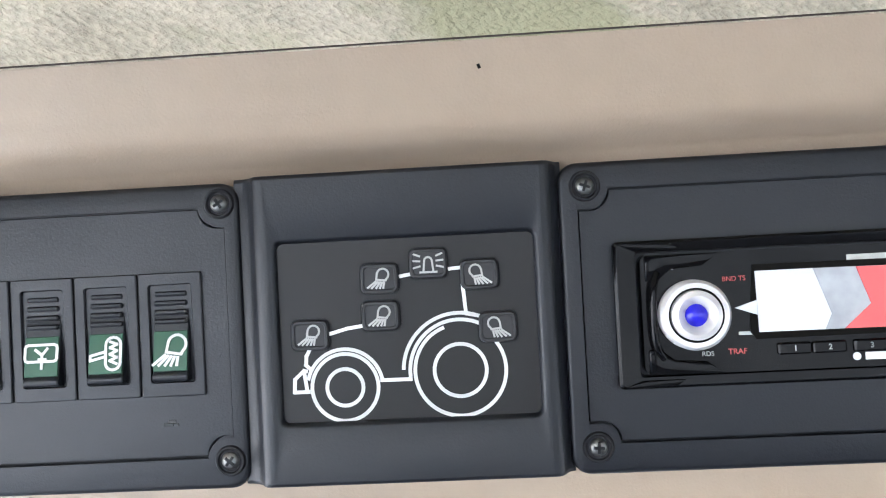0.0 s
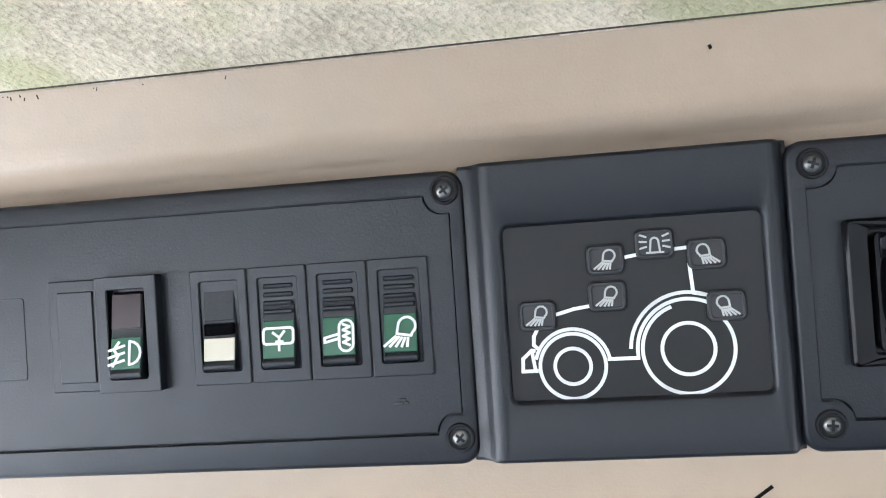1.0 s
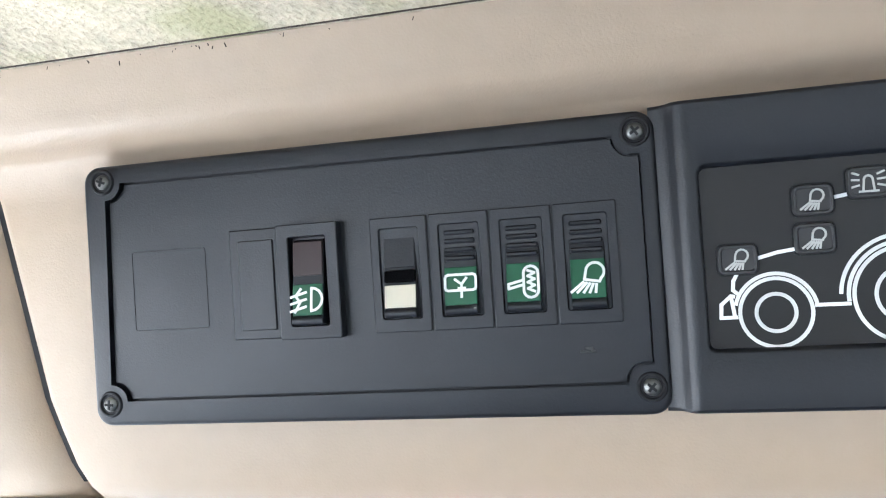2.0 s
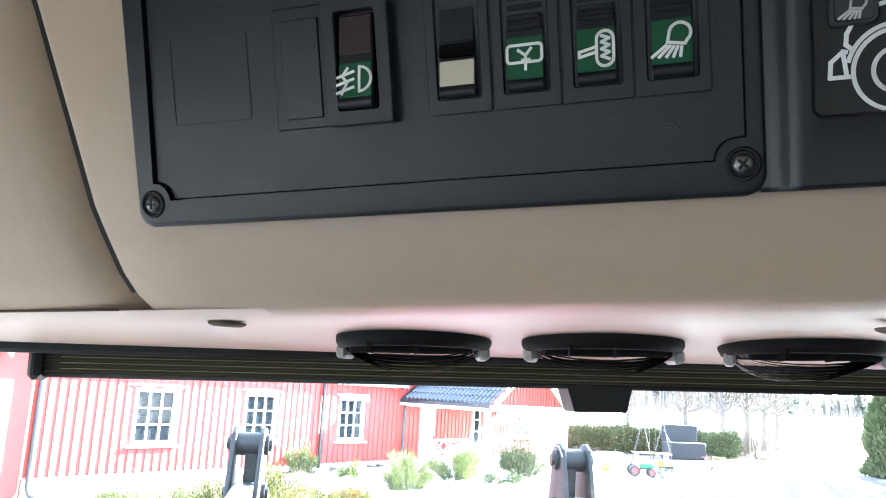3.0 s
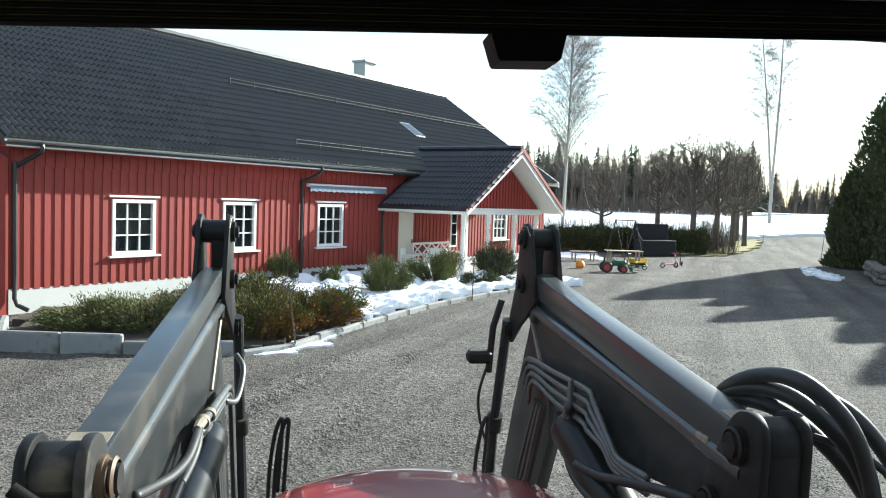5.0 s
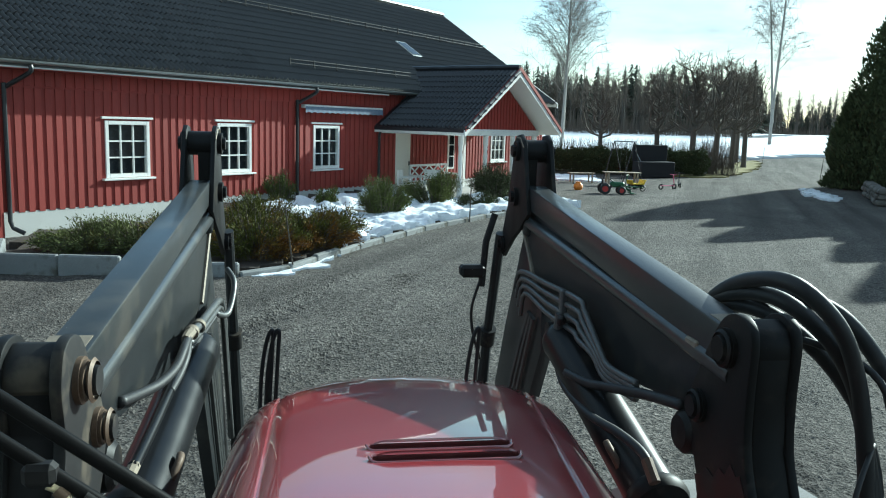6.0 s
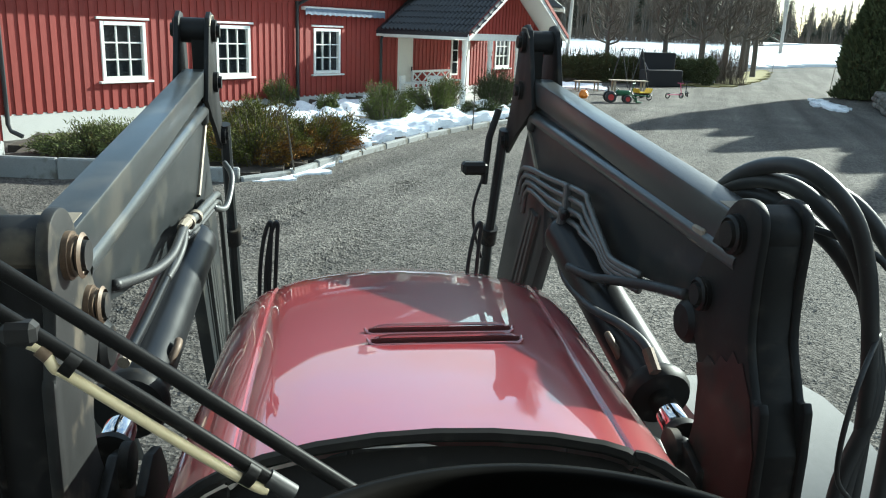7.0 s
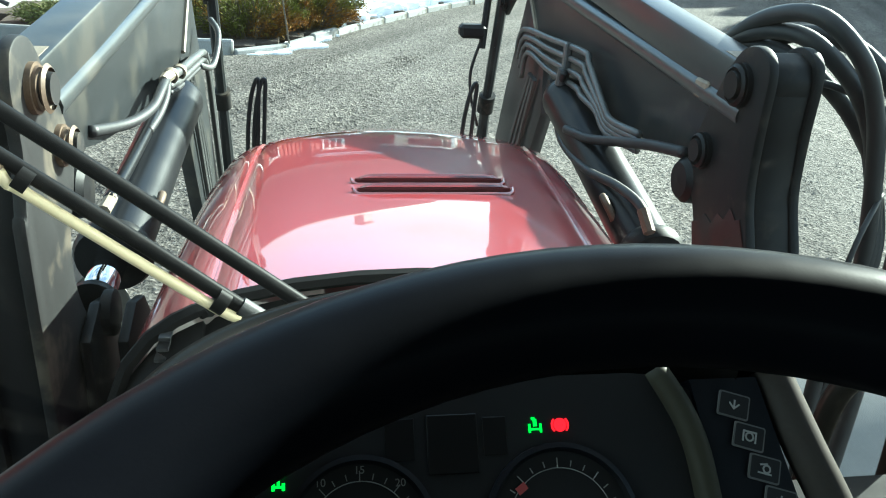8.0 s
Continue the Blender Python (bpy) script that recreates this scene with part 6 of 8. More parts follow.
# ---- the cab: shell ----
def build_cab_shell():
    roof = Shape().box((1.75, 2.05, 0.10), (0.19, -0.22, 2.90), bevel=0.03)
    roof.box((1.75, 0.10, 0.31), (0.19, 0.765, 2.775), bevel=0.02)
    roof.box((1.75, 0.08, 0.24), (0.19, -1.2, 2.74)).box((0.08, 2.0, 0.26), (-0.645, -0.2, 2.73)).box((0.08, 2.0, 0.26), (1.025, -0.2, 2.73))
    solid("cab_roof", roof, M["black_flat"], "tractor cab roof shell", "cab roof", kind="structure")
    sh = Shape().box((1.6, 1.9, 0.08), (0.19, -0.2, 1.0))
    solid("floor", sh, M["rubber"], "black rubber cab floor mat", "floor", kind="structure")
    rear = Shape().box((1.6, 0.06, 1.0), (0.19, -1.18, 1.5))
    solid("wall_rear", rear, M["black_flat"], "black lower rear cab panel", "cab wall", kind="structure")
    for x, n in ((-0.64, "wall_left"), (1.02, "wall_right")):
        solid(n, Shape().box((0.06, 1.9, 0.95), (x, -0.2, 1.48)), M["black_flat"], "black lower cab door panel", "cab wall", kind="structure")
    solid("wall_front", Shape().box((1.6, 0.06, 0.74), (0.19, 0.875, 1.37)), M["vent_black"], "black bulkhead under the windscreen", "cab wall", kind="structure")
    for x, y, n in ((-0.64, 0.72, 1), (1.02, 0.72, 2), (-0.64, -1.18, 3), (1.02, -1.18, 4)):
        solid("pillar_%d" % n, Shape().tube([(x, y + (0.16 if y > 0 else 0), 1.0), (x, y, 2.7)], 0.035, 10), M["black_flat"], "black cab corner pillar", "cab pillar", kind="structure")
    # the windscreen, clear and thin
    tilt = [[(-0.62, 0.694, 2.59), (1.0, 0.694, 2.59)], [(-0.62, 0.868, 1.735), (1.0, 0.868, 1.735)]]
    g = Shape().grid(tilt)
    ws = solid("windscreen", g, M["glass"], "clear windscreen of the cab", "windscreen", kind="structure")
    ws.visible_shadow = False
    # unseen panes: right and rear darkened so the console is lit from the left
    tint, light_cut = pane("tinted_cab_glass", (0.95, 0.96, 0.94)), pane("light_cutting_cab_glass", (0.24, 0.25, 0.25))
    for n, rows in ((2, [[(-0.64, -1.15, 2.62), (-0.64, 0.72, 2.62)], [(-0.64, -1.15, 1.95), (-0.64, 0.78, 1.95)]]), (3, [[(1.02, -1.15, 2.62), (1.02, 0.72, 2.62)], [(1.02, -1.15, 1.95), (1.02, 0.78, 1.95)]]),
                    (4, [[(-0.6, -1.18, 2.63), (1.0, -1.18, 2.63)], [(-0.6, -1.18, 2.0), (1.0, -1.18, 2.0)]])):
        solid("window_%d" % n, Shape().grid(rows), light_cut if n != 2 else tint, "unseen cab window, tint set to balance light on the console", "window", kind="structure")


build_cab_shell()

# ---- overhead console ----
_ex, _n, _ez = Vector((0.90473, -0.42598, 0.0)), Vector((-0.41012, -0.87105, -0.27033)), Vector((-0.11516, -0.24458, 0.96277))
_t = radians(2.05)
P_X, P_Z = _ex * math.cos(_t) + _ez * math.sin(_t), _ez * math.cos(_t) - _ex * math.sin(_t)
P_Y = -_n
P_O = Vector((0.0386, 0.3231, 2.6367))
PANEL = Matrix(((P_X.x, P_Y.x, P_Z.x, P_O.x), (P_X.y, P_Y.y, P_Z.y, P_O.y), (P_X.z, P_Y.z, P_Z.z, P_O.z), (0, 0, 0, 1)))
# in PANEL, x runs along the console, y into it, z up its face


def on_panel(x, y, z):
    return PANEL @ Vector((x, y, z))


def header_y(x):
    return 0.581 - 0.045 * x


UPPER = [(-0.0215, 0.1440), (-0.0197, 0.137), (-0.0168, 0.130), (-0.0148, 0.1235), (-0.0138, 0.1190), (-0.0110, 0.1155), (-0.0040, 0.1118), (0.0045, 0.1090), (0.0080, 0.1060), (0.0092, 0.09), (0.0092, 0.0), (0.0085, -0.014), (0.0085, -0.030), (0.011, -0.040), (0.0165, -0.0475), (0.026, -0.053)]


def skew(x, z):
    """How far the moulding's end leans over with height."""
    return (-0.010 - 0.23 * z if z > 0 else -0.010 - 0.43 * z) * max(0.0, 1 - max(0.0, abs(x + 0.268) - 0.02) / 0.09)


def console_rows(stations, out=0.0):
    rows = []
    for x in stations:
        pts = [on_panel(x + skew(x, z), y - out, z) for y, z in UPPER]
        a = pts[-1]
        b = Vector((a.x + 0.03, header_y(a.x + 0.03), 2.5825 + 0.03 * a.x))
        pts += [a.lerp(b, 0.2) * 1.0, a.lerp(b, 0.5), b]
        for q, z in zip(pts[-3:-1], (2.5900, 2.5880)):
            q.z = min(z + 0.036 * q.x, a.z) - out * 0.5
        rows.append([tuple(p) for p in pts])
    return rows


def build_console():
    con = thing("overhead_console", "beige moulded overhead console with black switch panels", "console")
    n = 26
    xs = [-0.2545 + (0.62 + 0.2545) * i / n for i in range(n + 1)]
    rows = console_rows([-0.2600], -0.036) + console_rows([-0.2598], -0.012) + console_rows([-0.2594], -0.005) + console_rows([-0.2578], -0.0012) + console_rows(xs)
    part("moulding", Shape().grid(rows), M["beige"], con, "beige grained plastic moulding", smooth=60)
    # corner trim beside it, its edge rolled in at a dark gap
    xs = [-0.74, -0.6, -0.5, -0.4, -0.34, -0.304, -0.288, -0.279, -0.273, -0.2676, -0.2654, -0.2646]
    outs = [0.001, 0.001, 0.001, 0.001, 0.0008, 0.0, -0.0012, -0.003, -0.0055, -0.0085, -0.0115, -0.015]
    rows = []
    for x, o in zip(xs, outs):
        rows += console_rows([x], o)
    part("corner_trim", Shape().grid(rows), M["beige"], con, "beige corner trim beside the console", smooth=60)
    part("dark_gap", Shape().grid([row[:14] for row in console_rows([-0.277], -0.0088) + console_rows([-0.2585], -0.0088)]), M["black_flat"], con, "dark gap between the mouldings")
    # the underside runs on below the gap in one piece, with a fine seam under the corner trim
    under = []
    for x, o in zip((-0.62, -0.5, -0.4, -0.34, -0.31, -0.29, -0.275, -0.262, -0.25, -0.235, -0.20, -0.16), (0.0012, 0.0012, 0.0012, 0.0012, 0.0012, 0.0012, 0.0012, 0.0011, 0.0009, 0.0006, 0.0001, -0.0008)):
        under.append(console_rows([x], o)[0][14:])
    part("underside_strip", Shape().grid(under), M["beige"], con, smooth=60)
    part("underside_seam", Shape().tube([Vector(row[0]) + Vector((0, -0.0006, 0.0004)) for row in under[:7]], 0.0007, 6), M["seam_and_shade_brown"], con, "fine seam under the corner trim", smooth=180)
    # shallow discs; the shade of the cap recesses is painted dark brown
    for x, y, z, k in ((-0.139, 0.468, 2.5828, 0.66), (0.126, 0.366, 2.5905, 0.9)):
        part("cap", Shape().lathe([(0, -0.0004), (0.010, -0.0004), (0.013, 0.001), (0.0135, 0.003)], 20, Matrix.Translation((x, y, z)) @ Matrix.Diagonal((k, 0.8 * k, 0.5, 1))), M["seam_and_shade_brown"], con, "screw cap recess, its shade put into dark brown colour")
    # small scuffs on the moulding
    part("scuff", Shape().box((0.012, 0.001, 0.0012), m=PANEL @ pose(0.11, 0.0083, -0.028, 0, -35)), M["dash"], con)
    part("scuff", Shape().tube([on_panel(0.098, -0.0193, 0.1352), on_panel(0.099, -0.0194, 0.1356)], 0.0008, 6), M["dash"], con)
    return con


build_console()


def build_ceiling():
    """Fabric headliner, from the console's seam back over the cab."""
    rows = []
    for i in range(27):
        x = -0.74 + (0.62 + 0.74) * i / 26
        a = on_panel(x, -0.0212, 0.1437)
        pts = [a + Vector((0, 0.0012, -0.0003)), a + Vector((-0.001, -0.002, 0.0022)), a + Vector((-0.004, -0.012, 0.006)), a + Vector((-0.02, -0.05, 0.021)), a + Vector((-0.03, -0.12, 0.035)), Vector((a.x - 0.03, -0.3, 2.825)), Vector((a.x - 0.03, -1.15, 2.80))]
        rows.append([tuple(p) for p in pts])
    solid("ceiling", Shape().grid(rows), M["fabric"], "pale woven headliner with greenish stains", "headliner", kind="structure", smooth=60)
    line = [on_panel(-0.74 + 1.36 * i / 26, -0.0215, 0.1450) for i in range(27)]
    tr = solid("trim", Shape().tube(line, 0.0004, 6), M["soil"], "dark seam where fabric meets the moulding", "trim", kind="structure", smooth=180)
    r = random.Random(4)
    mould = Shape()
    for k in range(20):
        x = min(0.3, -0.17 + abs(r.gauss(0, 0.055)) * r.choice((-1, 1)) * 0.9)
        mould.tube([on_panel(x, -0.0211, 0.1435 - abs(r.gauss(0, 0.0014))), on_panel(x + r.uniform(0.0002, 0.0007), -0.0212, 0.1433 - abs(r.gauss(0, 0.0012)))], r.uniform(0.00012, 0.0003), 5)
    solid("mould_specks", mould, M["soil"], "dark mould specks along the headliner seam", "stain", kind="stuff", smooth=None)


build_ceiling()


def pframe(x=0.0, y=0.0, z=0.0):
    return PANEL @ Matrix.Translation((x, y, z))


def screw_at(parent, x, z, turn):
    s = part("screw", Shape().lathe([(0, 0.0021), (0.0018, 0.0020), (0.0029, 0.0014), (0.0034, 0.0004), (0.0034, -0.001)], 18, pose(x, -0.0008, z, 90)), M["screw"], parent, "cross-head zinc screw")
    for a in (turn, turn + 90):
        part("slot", Shape().box((0.0040, 0.0011, 0.0010), m=pose(x, -0.0026, z, 0, a)), M["black_flat"], s)
    part("screw_well", Shape().lathe([(0.0034, 0.0002), (0.0041, 0.0002), (0.0046, 0.0010), (0.0052, 0.0010), (0.0058, 0.0)], 24, pose(x, -0.0012, z, 90)), M["black_flat"], parent, smooth=40)


def switch_plate(name, label, x0, x1, screws, out_l, out_r):
    """A black panel: raised rim round a sunk field, notched round its four screws."""
    p = thing(name, label, "switch panel", pframe())
    z0, z1, q = -0.0105, 0.1025, 0.0072

    def corner(px, pz, sx, sz, d, flip):
        local = arc(0, 0, q, 180, 270, 6) + [(d, -q)]
        pts = [(px + sx * a, pz + sz * b) for a, b in local]
        return pts[::-1] if flip else pts

    def notched(inset):
        (ax, az), (bx, bz), (cx, cz), (dx, dz) = screws[0], screws[1], screws[2], screws[3]
        line = corner(bx, bz, 1, 1, out_r, False) + corner(dx, dz, 1, -1, out_r, True) + corner(cx, cz, -1, -1, out_l, False) + corner(ax, az, -1, 1, out_l, True)
        mx, mz = (x0 + x1) / 2, (z0 + z1) / 2
        return [(a - math.copysign(inset, a - mx), b - math.copysign(inset, b - mz)) for a, b in line]

    def outer(inset):
        r, a, b, c, d, out = 0.0075 - inset, x0 + inset, x1 - inset, z0 + inset, z1 - inset, []
        for cx, cz, t in ((b - r, d - r, 90), (b - r, c + r, 0), (a + r, c + r, -90), (a + r, d - r, -180)):
            out += arc(cx, cz, r, t, t - 90, 7)
        return out
    sh = Shape().grid([[(a, y, b) for a, b in ring] for ring, y in ((outer(0), 0.010), (outer(0), 0.0006), (outer(0.0004), -0.0004), (outer(0.0012), -0.0011), (outer(0.0022), -0.0013),
                                                                  (notched(-0.0010), -0.0013), (notched(-0.0004), -0.0011), (notched(0.0), 0.0036), (notched(0.0014), 0.0036), (notched(0.0017), 0.0010), (notched(0.0021), 0.0008))], closed=True)
    part("plate", sh, M["black"], p, "grained black plastic rim", smooth=50)
    part("field", Shape().prism(notched(0.0019), 0.0008, 0.003, "y"), M["black"], p, "sunk grained black field", smooth=30)
    for k, (x, z) in enumerate(screws):
        screw_at(p, x, z, 20 + 37 * k)
    return p


left_plate = switch_plate("switch_panel", "black grained switch panel with raised rim on the beige console", -0.236, 0.0072, [(-0.226, 0.0955), (0.0, 0.0948), (-0.228, -0.001), (0.0, 0.0)], 0.0004, 0.0026)
switch_plate("switch_panel", "black grained radio panel with raised rim on the beige console", 0.1245, 0.371, [(0.1345, 0.0938), (0.361, 0.0938), (0.1345, -0.0005), (0.361, -0.0005)], 0.0040, 0.0004)
part("ghost_outline", Shape().tube([(a, 0.0007, b) for a, b in rounded(-0.215, -0.180, 0.030, 0.064, 0.001, 2)] + [(-0.180, 0.0007, 0.063)], 0.00022, 5, False), M["black"], left_plate, "faint moulded square")
for k in range(3):
    part("scratch", Shape().box((0.004 - 0.001 * k, 0.0004, 0.0012), (-0.0235 + 0.0015 * k, 0.0007, 0.0137 + 0.0012 * (k % 2)), bevel=0.0002), M["key_grey"], left_plate)


def strokes(lines, width, y, z_off=0.0, closed=False):
    """Flat printed strokes on a face, through points (x, z)."""
    sh = Shape()
    for ln in lines:
        pts = [Vector((a, y, b)) for a, b in ln]
        for a, b in zip(pts, pts[1:]):
            d = b - a
            if d.length < 1e-6:
                continue
            m = Matrix.Translation((a + b) / 2) @ Matrix.Rotation(-math.atan2(d.z, d.x), 4, "Y")
            sh.box((d.length + width * 0.7, 0.0003, width), m=m)
    return sh


ICON = {
    "fog": [arc(0.0018, 0, 0.0046, -90, 90, 8) + [(0.0018, 0.0046), (0.0018, -0.0046)], [(-0.0005, 0.003), (-0.007, 0.0012)], [(-0.0005, 0.0002), (-0.007, -0.0016)], [(-0.0005, -0.0028), (-0.007, -0.0046)], [(-0.0028, 0.0044), (-0.0050, 0.0016), (-0.0030, -0.001), (-0.0052, -0.005)]],
    "wiper": [rounded(-0.0061, 0.0061, -0.0018, 0.0044, 0.0012, 2) + [(0.0061, 0.0032)], [(0.0004, -0.0044), (0.0004, 0.0006)], [(-0.0022, 0.0026), (0.0004, 0.0006)], [(0.0004, 0.0006), (0.0024, 0.0030)], [(-0.0008, -0.0010), (0.0018, -0.0010)]],
    "rear_wiper": [rounded(0.0002, 0.0058, -0.0060, 0.0060, 0.0027, 4) + [(0.0058, 0.0033)], [(0.0018, 0.0044), (0.0044, 0.0034), (0.0018, 0.0022), (0.0044, 0.0010), (0.0018, -0.0002), (0.0044, -0.0014), (0.0018, -0.0026), (0.0044, -0.0038)], [(-0.0056, -0.0006), (0.0002, 0.0008)], [(-0.0056, -0.0024), (0.0002, -0.0010)], [(-0.0056, -0.0006), (-0.0056, -0.0024)]],
    "lamp": [arc(0.0026, 0.0024, 0.0034, 175, -50, 12) + [(0.0042, -0.0014), (-0.0014, -0.0004), (-0.0008, 0.0026)], [(-0.0018, -0.0014), (-0.0064, -0.0050)], [(-0.0006, -0.0017), (-0.0042, -0.0052)], [(0.0006, -0.0020), (-0.0018, -0.0053)], [(0.0018, -0.0022), (0.0004, -0.0054)], [(0.0030, -0.0024), (0.0026, -0.0054)]],
    "beam": [arc(0.0014, 0.0014, 0.0021, 170, -55, 9) + [(0.0024, -0.0008), (-0.0010, -0.0004), (-0.0007, 0.0018)], [(-0.0012, -0.0010), (-0.0042, -0.0032)], [(-0.0004, -0.0012), (-0.0028, -0.0034)], [(0.0004, -0.0013), (-0.0012, -0.0035)], [(0.0011, -0.0014), (0.0002, -0.0035)], [(0.0018, -0.0014), (0.0014, -0.0035)]],
    "beacon": [[(-0.0018, -0.003), (-0.0014, 0.0005)] + arc(0, 0.0008, 0.0014, 170, 10, 6) + [(0.0018, -0.003)], [(-0.0030, -0.0032), (0.0030, -0.0032)]] + [[(s * 0.003, 0.0008 + q * 0.0018), (s * 0.0055, 0.001 + q * 0.0026)] for s in (-1, 1) for q in (-1, 0, 1)],
}


def rocker(x0, lens, icon, ribs, proud=0.0, w=0.0238, base_z=0.0243, h=0.046, label="", icon_key=None):
    """A rocker switch in its own bezel, with a coloured lens in the lower half."""
    cx = x0 + w / 2
    s = thing("rocker_switch", label, "switch", pframe(cx, 0.0008, base_z), group="rocker switches")
    depth = 0.0012 + proud
    iw, i0, i1 = 0.0168, 0.0050, 0.0418
    o0, o1 = rounded(-w / 2 + 0.0001, w / 2 - 0.0001, 0, h, 0.0006, 3), rounded(-w / 2 + 0.0005, w / 2 - 0.0005, 0.0004, h - 0.0004, 0.0006, 3)
    n0, n1 = rounded(-iw / 2, iw / 2, i0, i1, 0.0012, 3), rounded(-iw / 2 + 0.0004, iw / 2 - 0.0004, i0 + 0.0004, i1 - 0.0004, 0.0010, 3)
    b = Shape().grid([[(a, y, c) for a, c in ring] for ring, y in ((o0, 0.002), (o0, -depth + 0.0003), (o1, -depth), (n0, -depth), (n1, -depth + 0.0006), (n1, 0.004))], closed=True)
    part("bezel", b, M["black"], s, smooth=10)
    part("well", Shape().prism(n1, 0.0036, 0.005, "y"), M["black_flat"], s)
    # key: ribbed upper half lying back, lens below it, a rolled lip at the foot
    hw, yb = iw / 2 - 0.0017, -depth
    prof = [(i0 + 0.0010, 0.004), (i0 + 0.0006, yb - 0.0012), (i0 + 0.0012, yb - 0.0030), (i0 + 0.0022, yb - 0.0036), (i0 + 0.0036, yb - 0.0034), (i0 + 0.0044, yb - 0.0024), (0.0250, yb + 0.0002), (i1 - 0.0026, yb + 0.0022), (i1 - 0.0016, yb + 0.0030), (i1 - 0.0012, 0.004)]
    key = part("key", soften(Shape().prism([(y, z) for z, y in prof], -hw, hw, "x"), 0.0004, 1), M["black"], s, smooth=30)

    def lie(z, lift=0.0):
        """A frame on the key's face at height z, its z axis up the face."""
        a, c = (i0 + 0.0044, yb - 0.0024), (0.0250, yb + 0.0002)
        if z > 0.0250:
            a, c = (0.0250, yb + 0.0002), (i1 - 0.0026, yb + 0.0022)
        t = (z - a[0]) / (c[0] - a[0])
        return Matrix.Translation((0, a[1] + (c[1] - a[1]) * t, z)) @ Matrix.Rotation(-math.atan2(c[1] - a[1], c[0] - a[0]), 4, "X") @ Matrix.Translation((0, -lift, 0))
    low, tall = (0.0098, 0.0090) if lens == "ivory" else (0.0096, 0.0126 if not ribs else 0.0148)
    lm = lie(low + tall / 2, 0.0002)
    part("lens", Shape().box((hw * 2 - 0.0006, 0.0007, tall), bevel=0.0002), M[{"green": "green_lens", "ivory": "ivory"}[lens]], key, "%s lens" % lens, m=lm)
    if icon:
        part("symbol", strokes(ICON[icon], 0.0010, -0.0006), M["print_white"], key, "white printed symbol", m=lm)
    if ribs:
        for q in range(4):
            part("rib", Shape().box((hw * 2 - 0.0010, 0.0022, 0.0020), bevel=0.0006), M["black"], key, m=lie(0.0278 + q * 0.0034, 0.0004))
    else:
        part("cover", Shape().box((hw * 2 - 0.0006, 0.0009, 0.0140), bevel=0.0003), M["brown_lens" if lens == "green" else "black"], key, "dull brown cover" if lens == "green" else "", m=lie(0.0325, 0.0003))
        if lens == "ivory":
            part("ledge", Shape().box((hw * 2 - 0.0004, 0.0024, 0.0050), bevel=0.0006), M["gloss_black"], key, m=lie(0.0222, 0.0))
    return s


part("blank_cover", Shape().box((0.0232, 0.0016, 0.046), (-0.1564, 0.0004, 0.0470), bevel=0.0005).box((0.0160, 0.0010, 0.0375), (-0.1560, -0.0006, 0.0465), bevel=0.0004), M["black"], left_plate, "blank switch cover")
rocker(-0.1450, "green", "fog", False, 0.0042, 0.0266, 0.0236, 0.0468, "black rocker switch with green fog-lamp symbol standing proud")
rocker(-0.1060, "ivory", None, False, 0.0, 0.0238, 0.0243, 0.046, "black rocker switch with ivory lens")
rocker(-0.0815, "green", "wiper", True, 0.0, 0.0240, 0.0243, 0.046, "black ribbed rocker switch with green windscreen symbol")
rocker(-0.0570, "green", "rear_wiper", True, 0.0, 0.0240, 0.0243, 0.046, "black ribbed rocker switch with green heating symbol")
rocker(-0.0325, "green", "lamp", True, 0.0, 0.0240, 0.0243, 0.046, "black ribbed rocker switch with green work-lamp symbol")


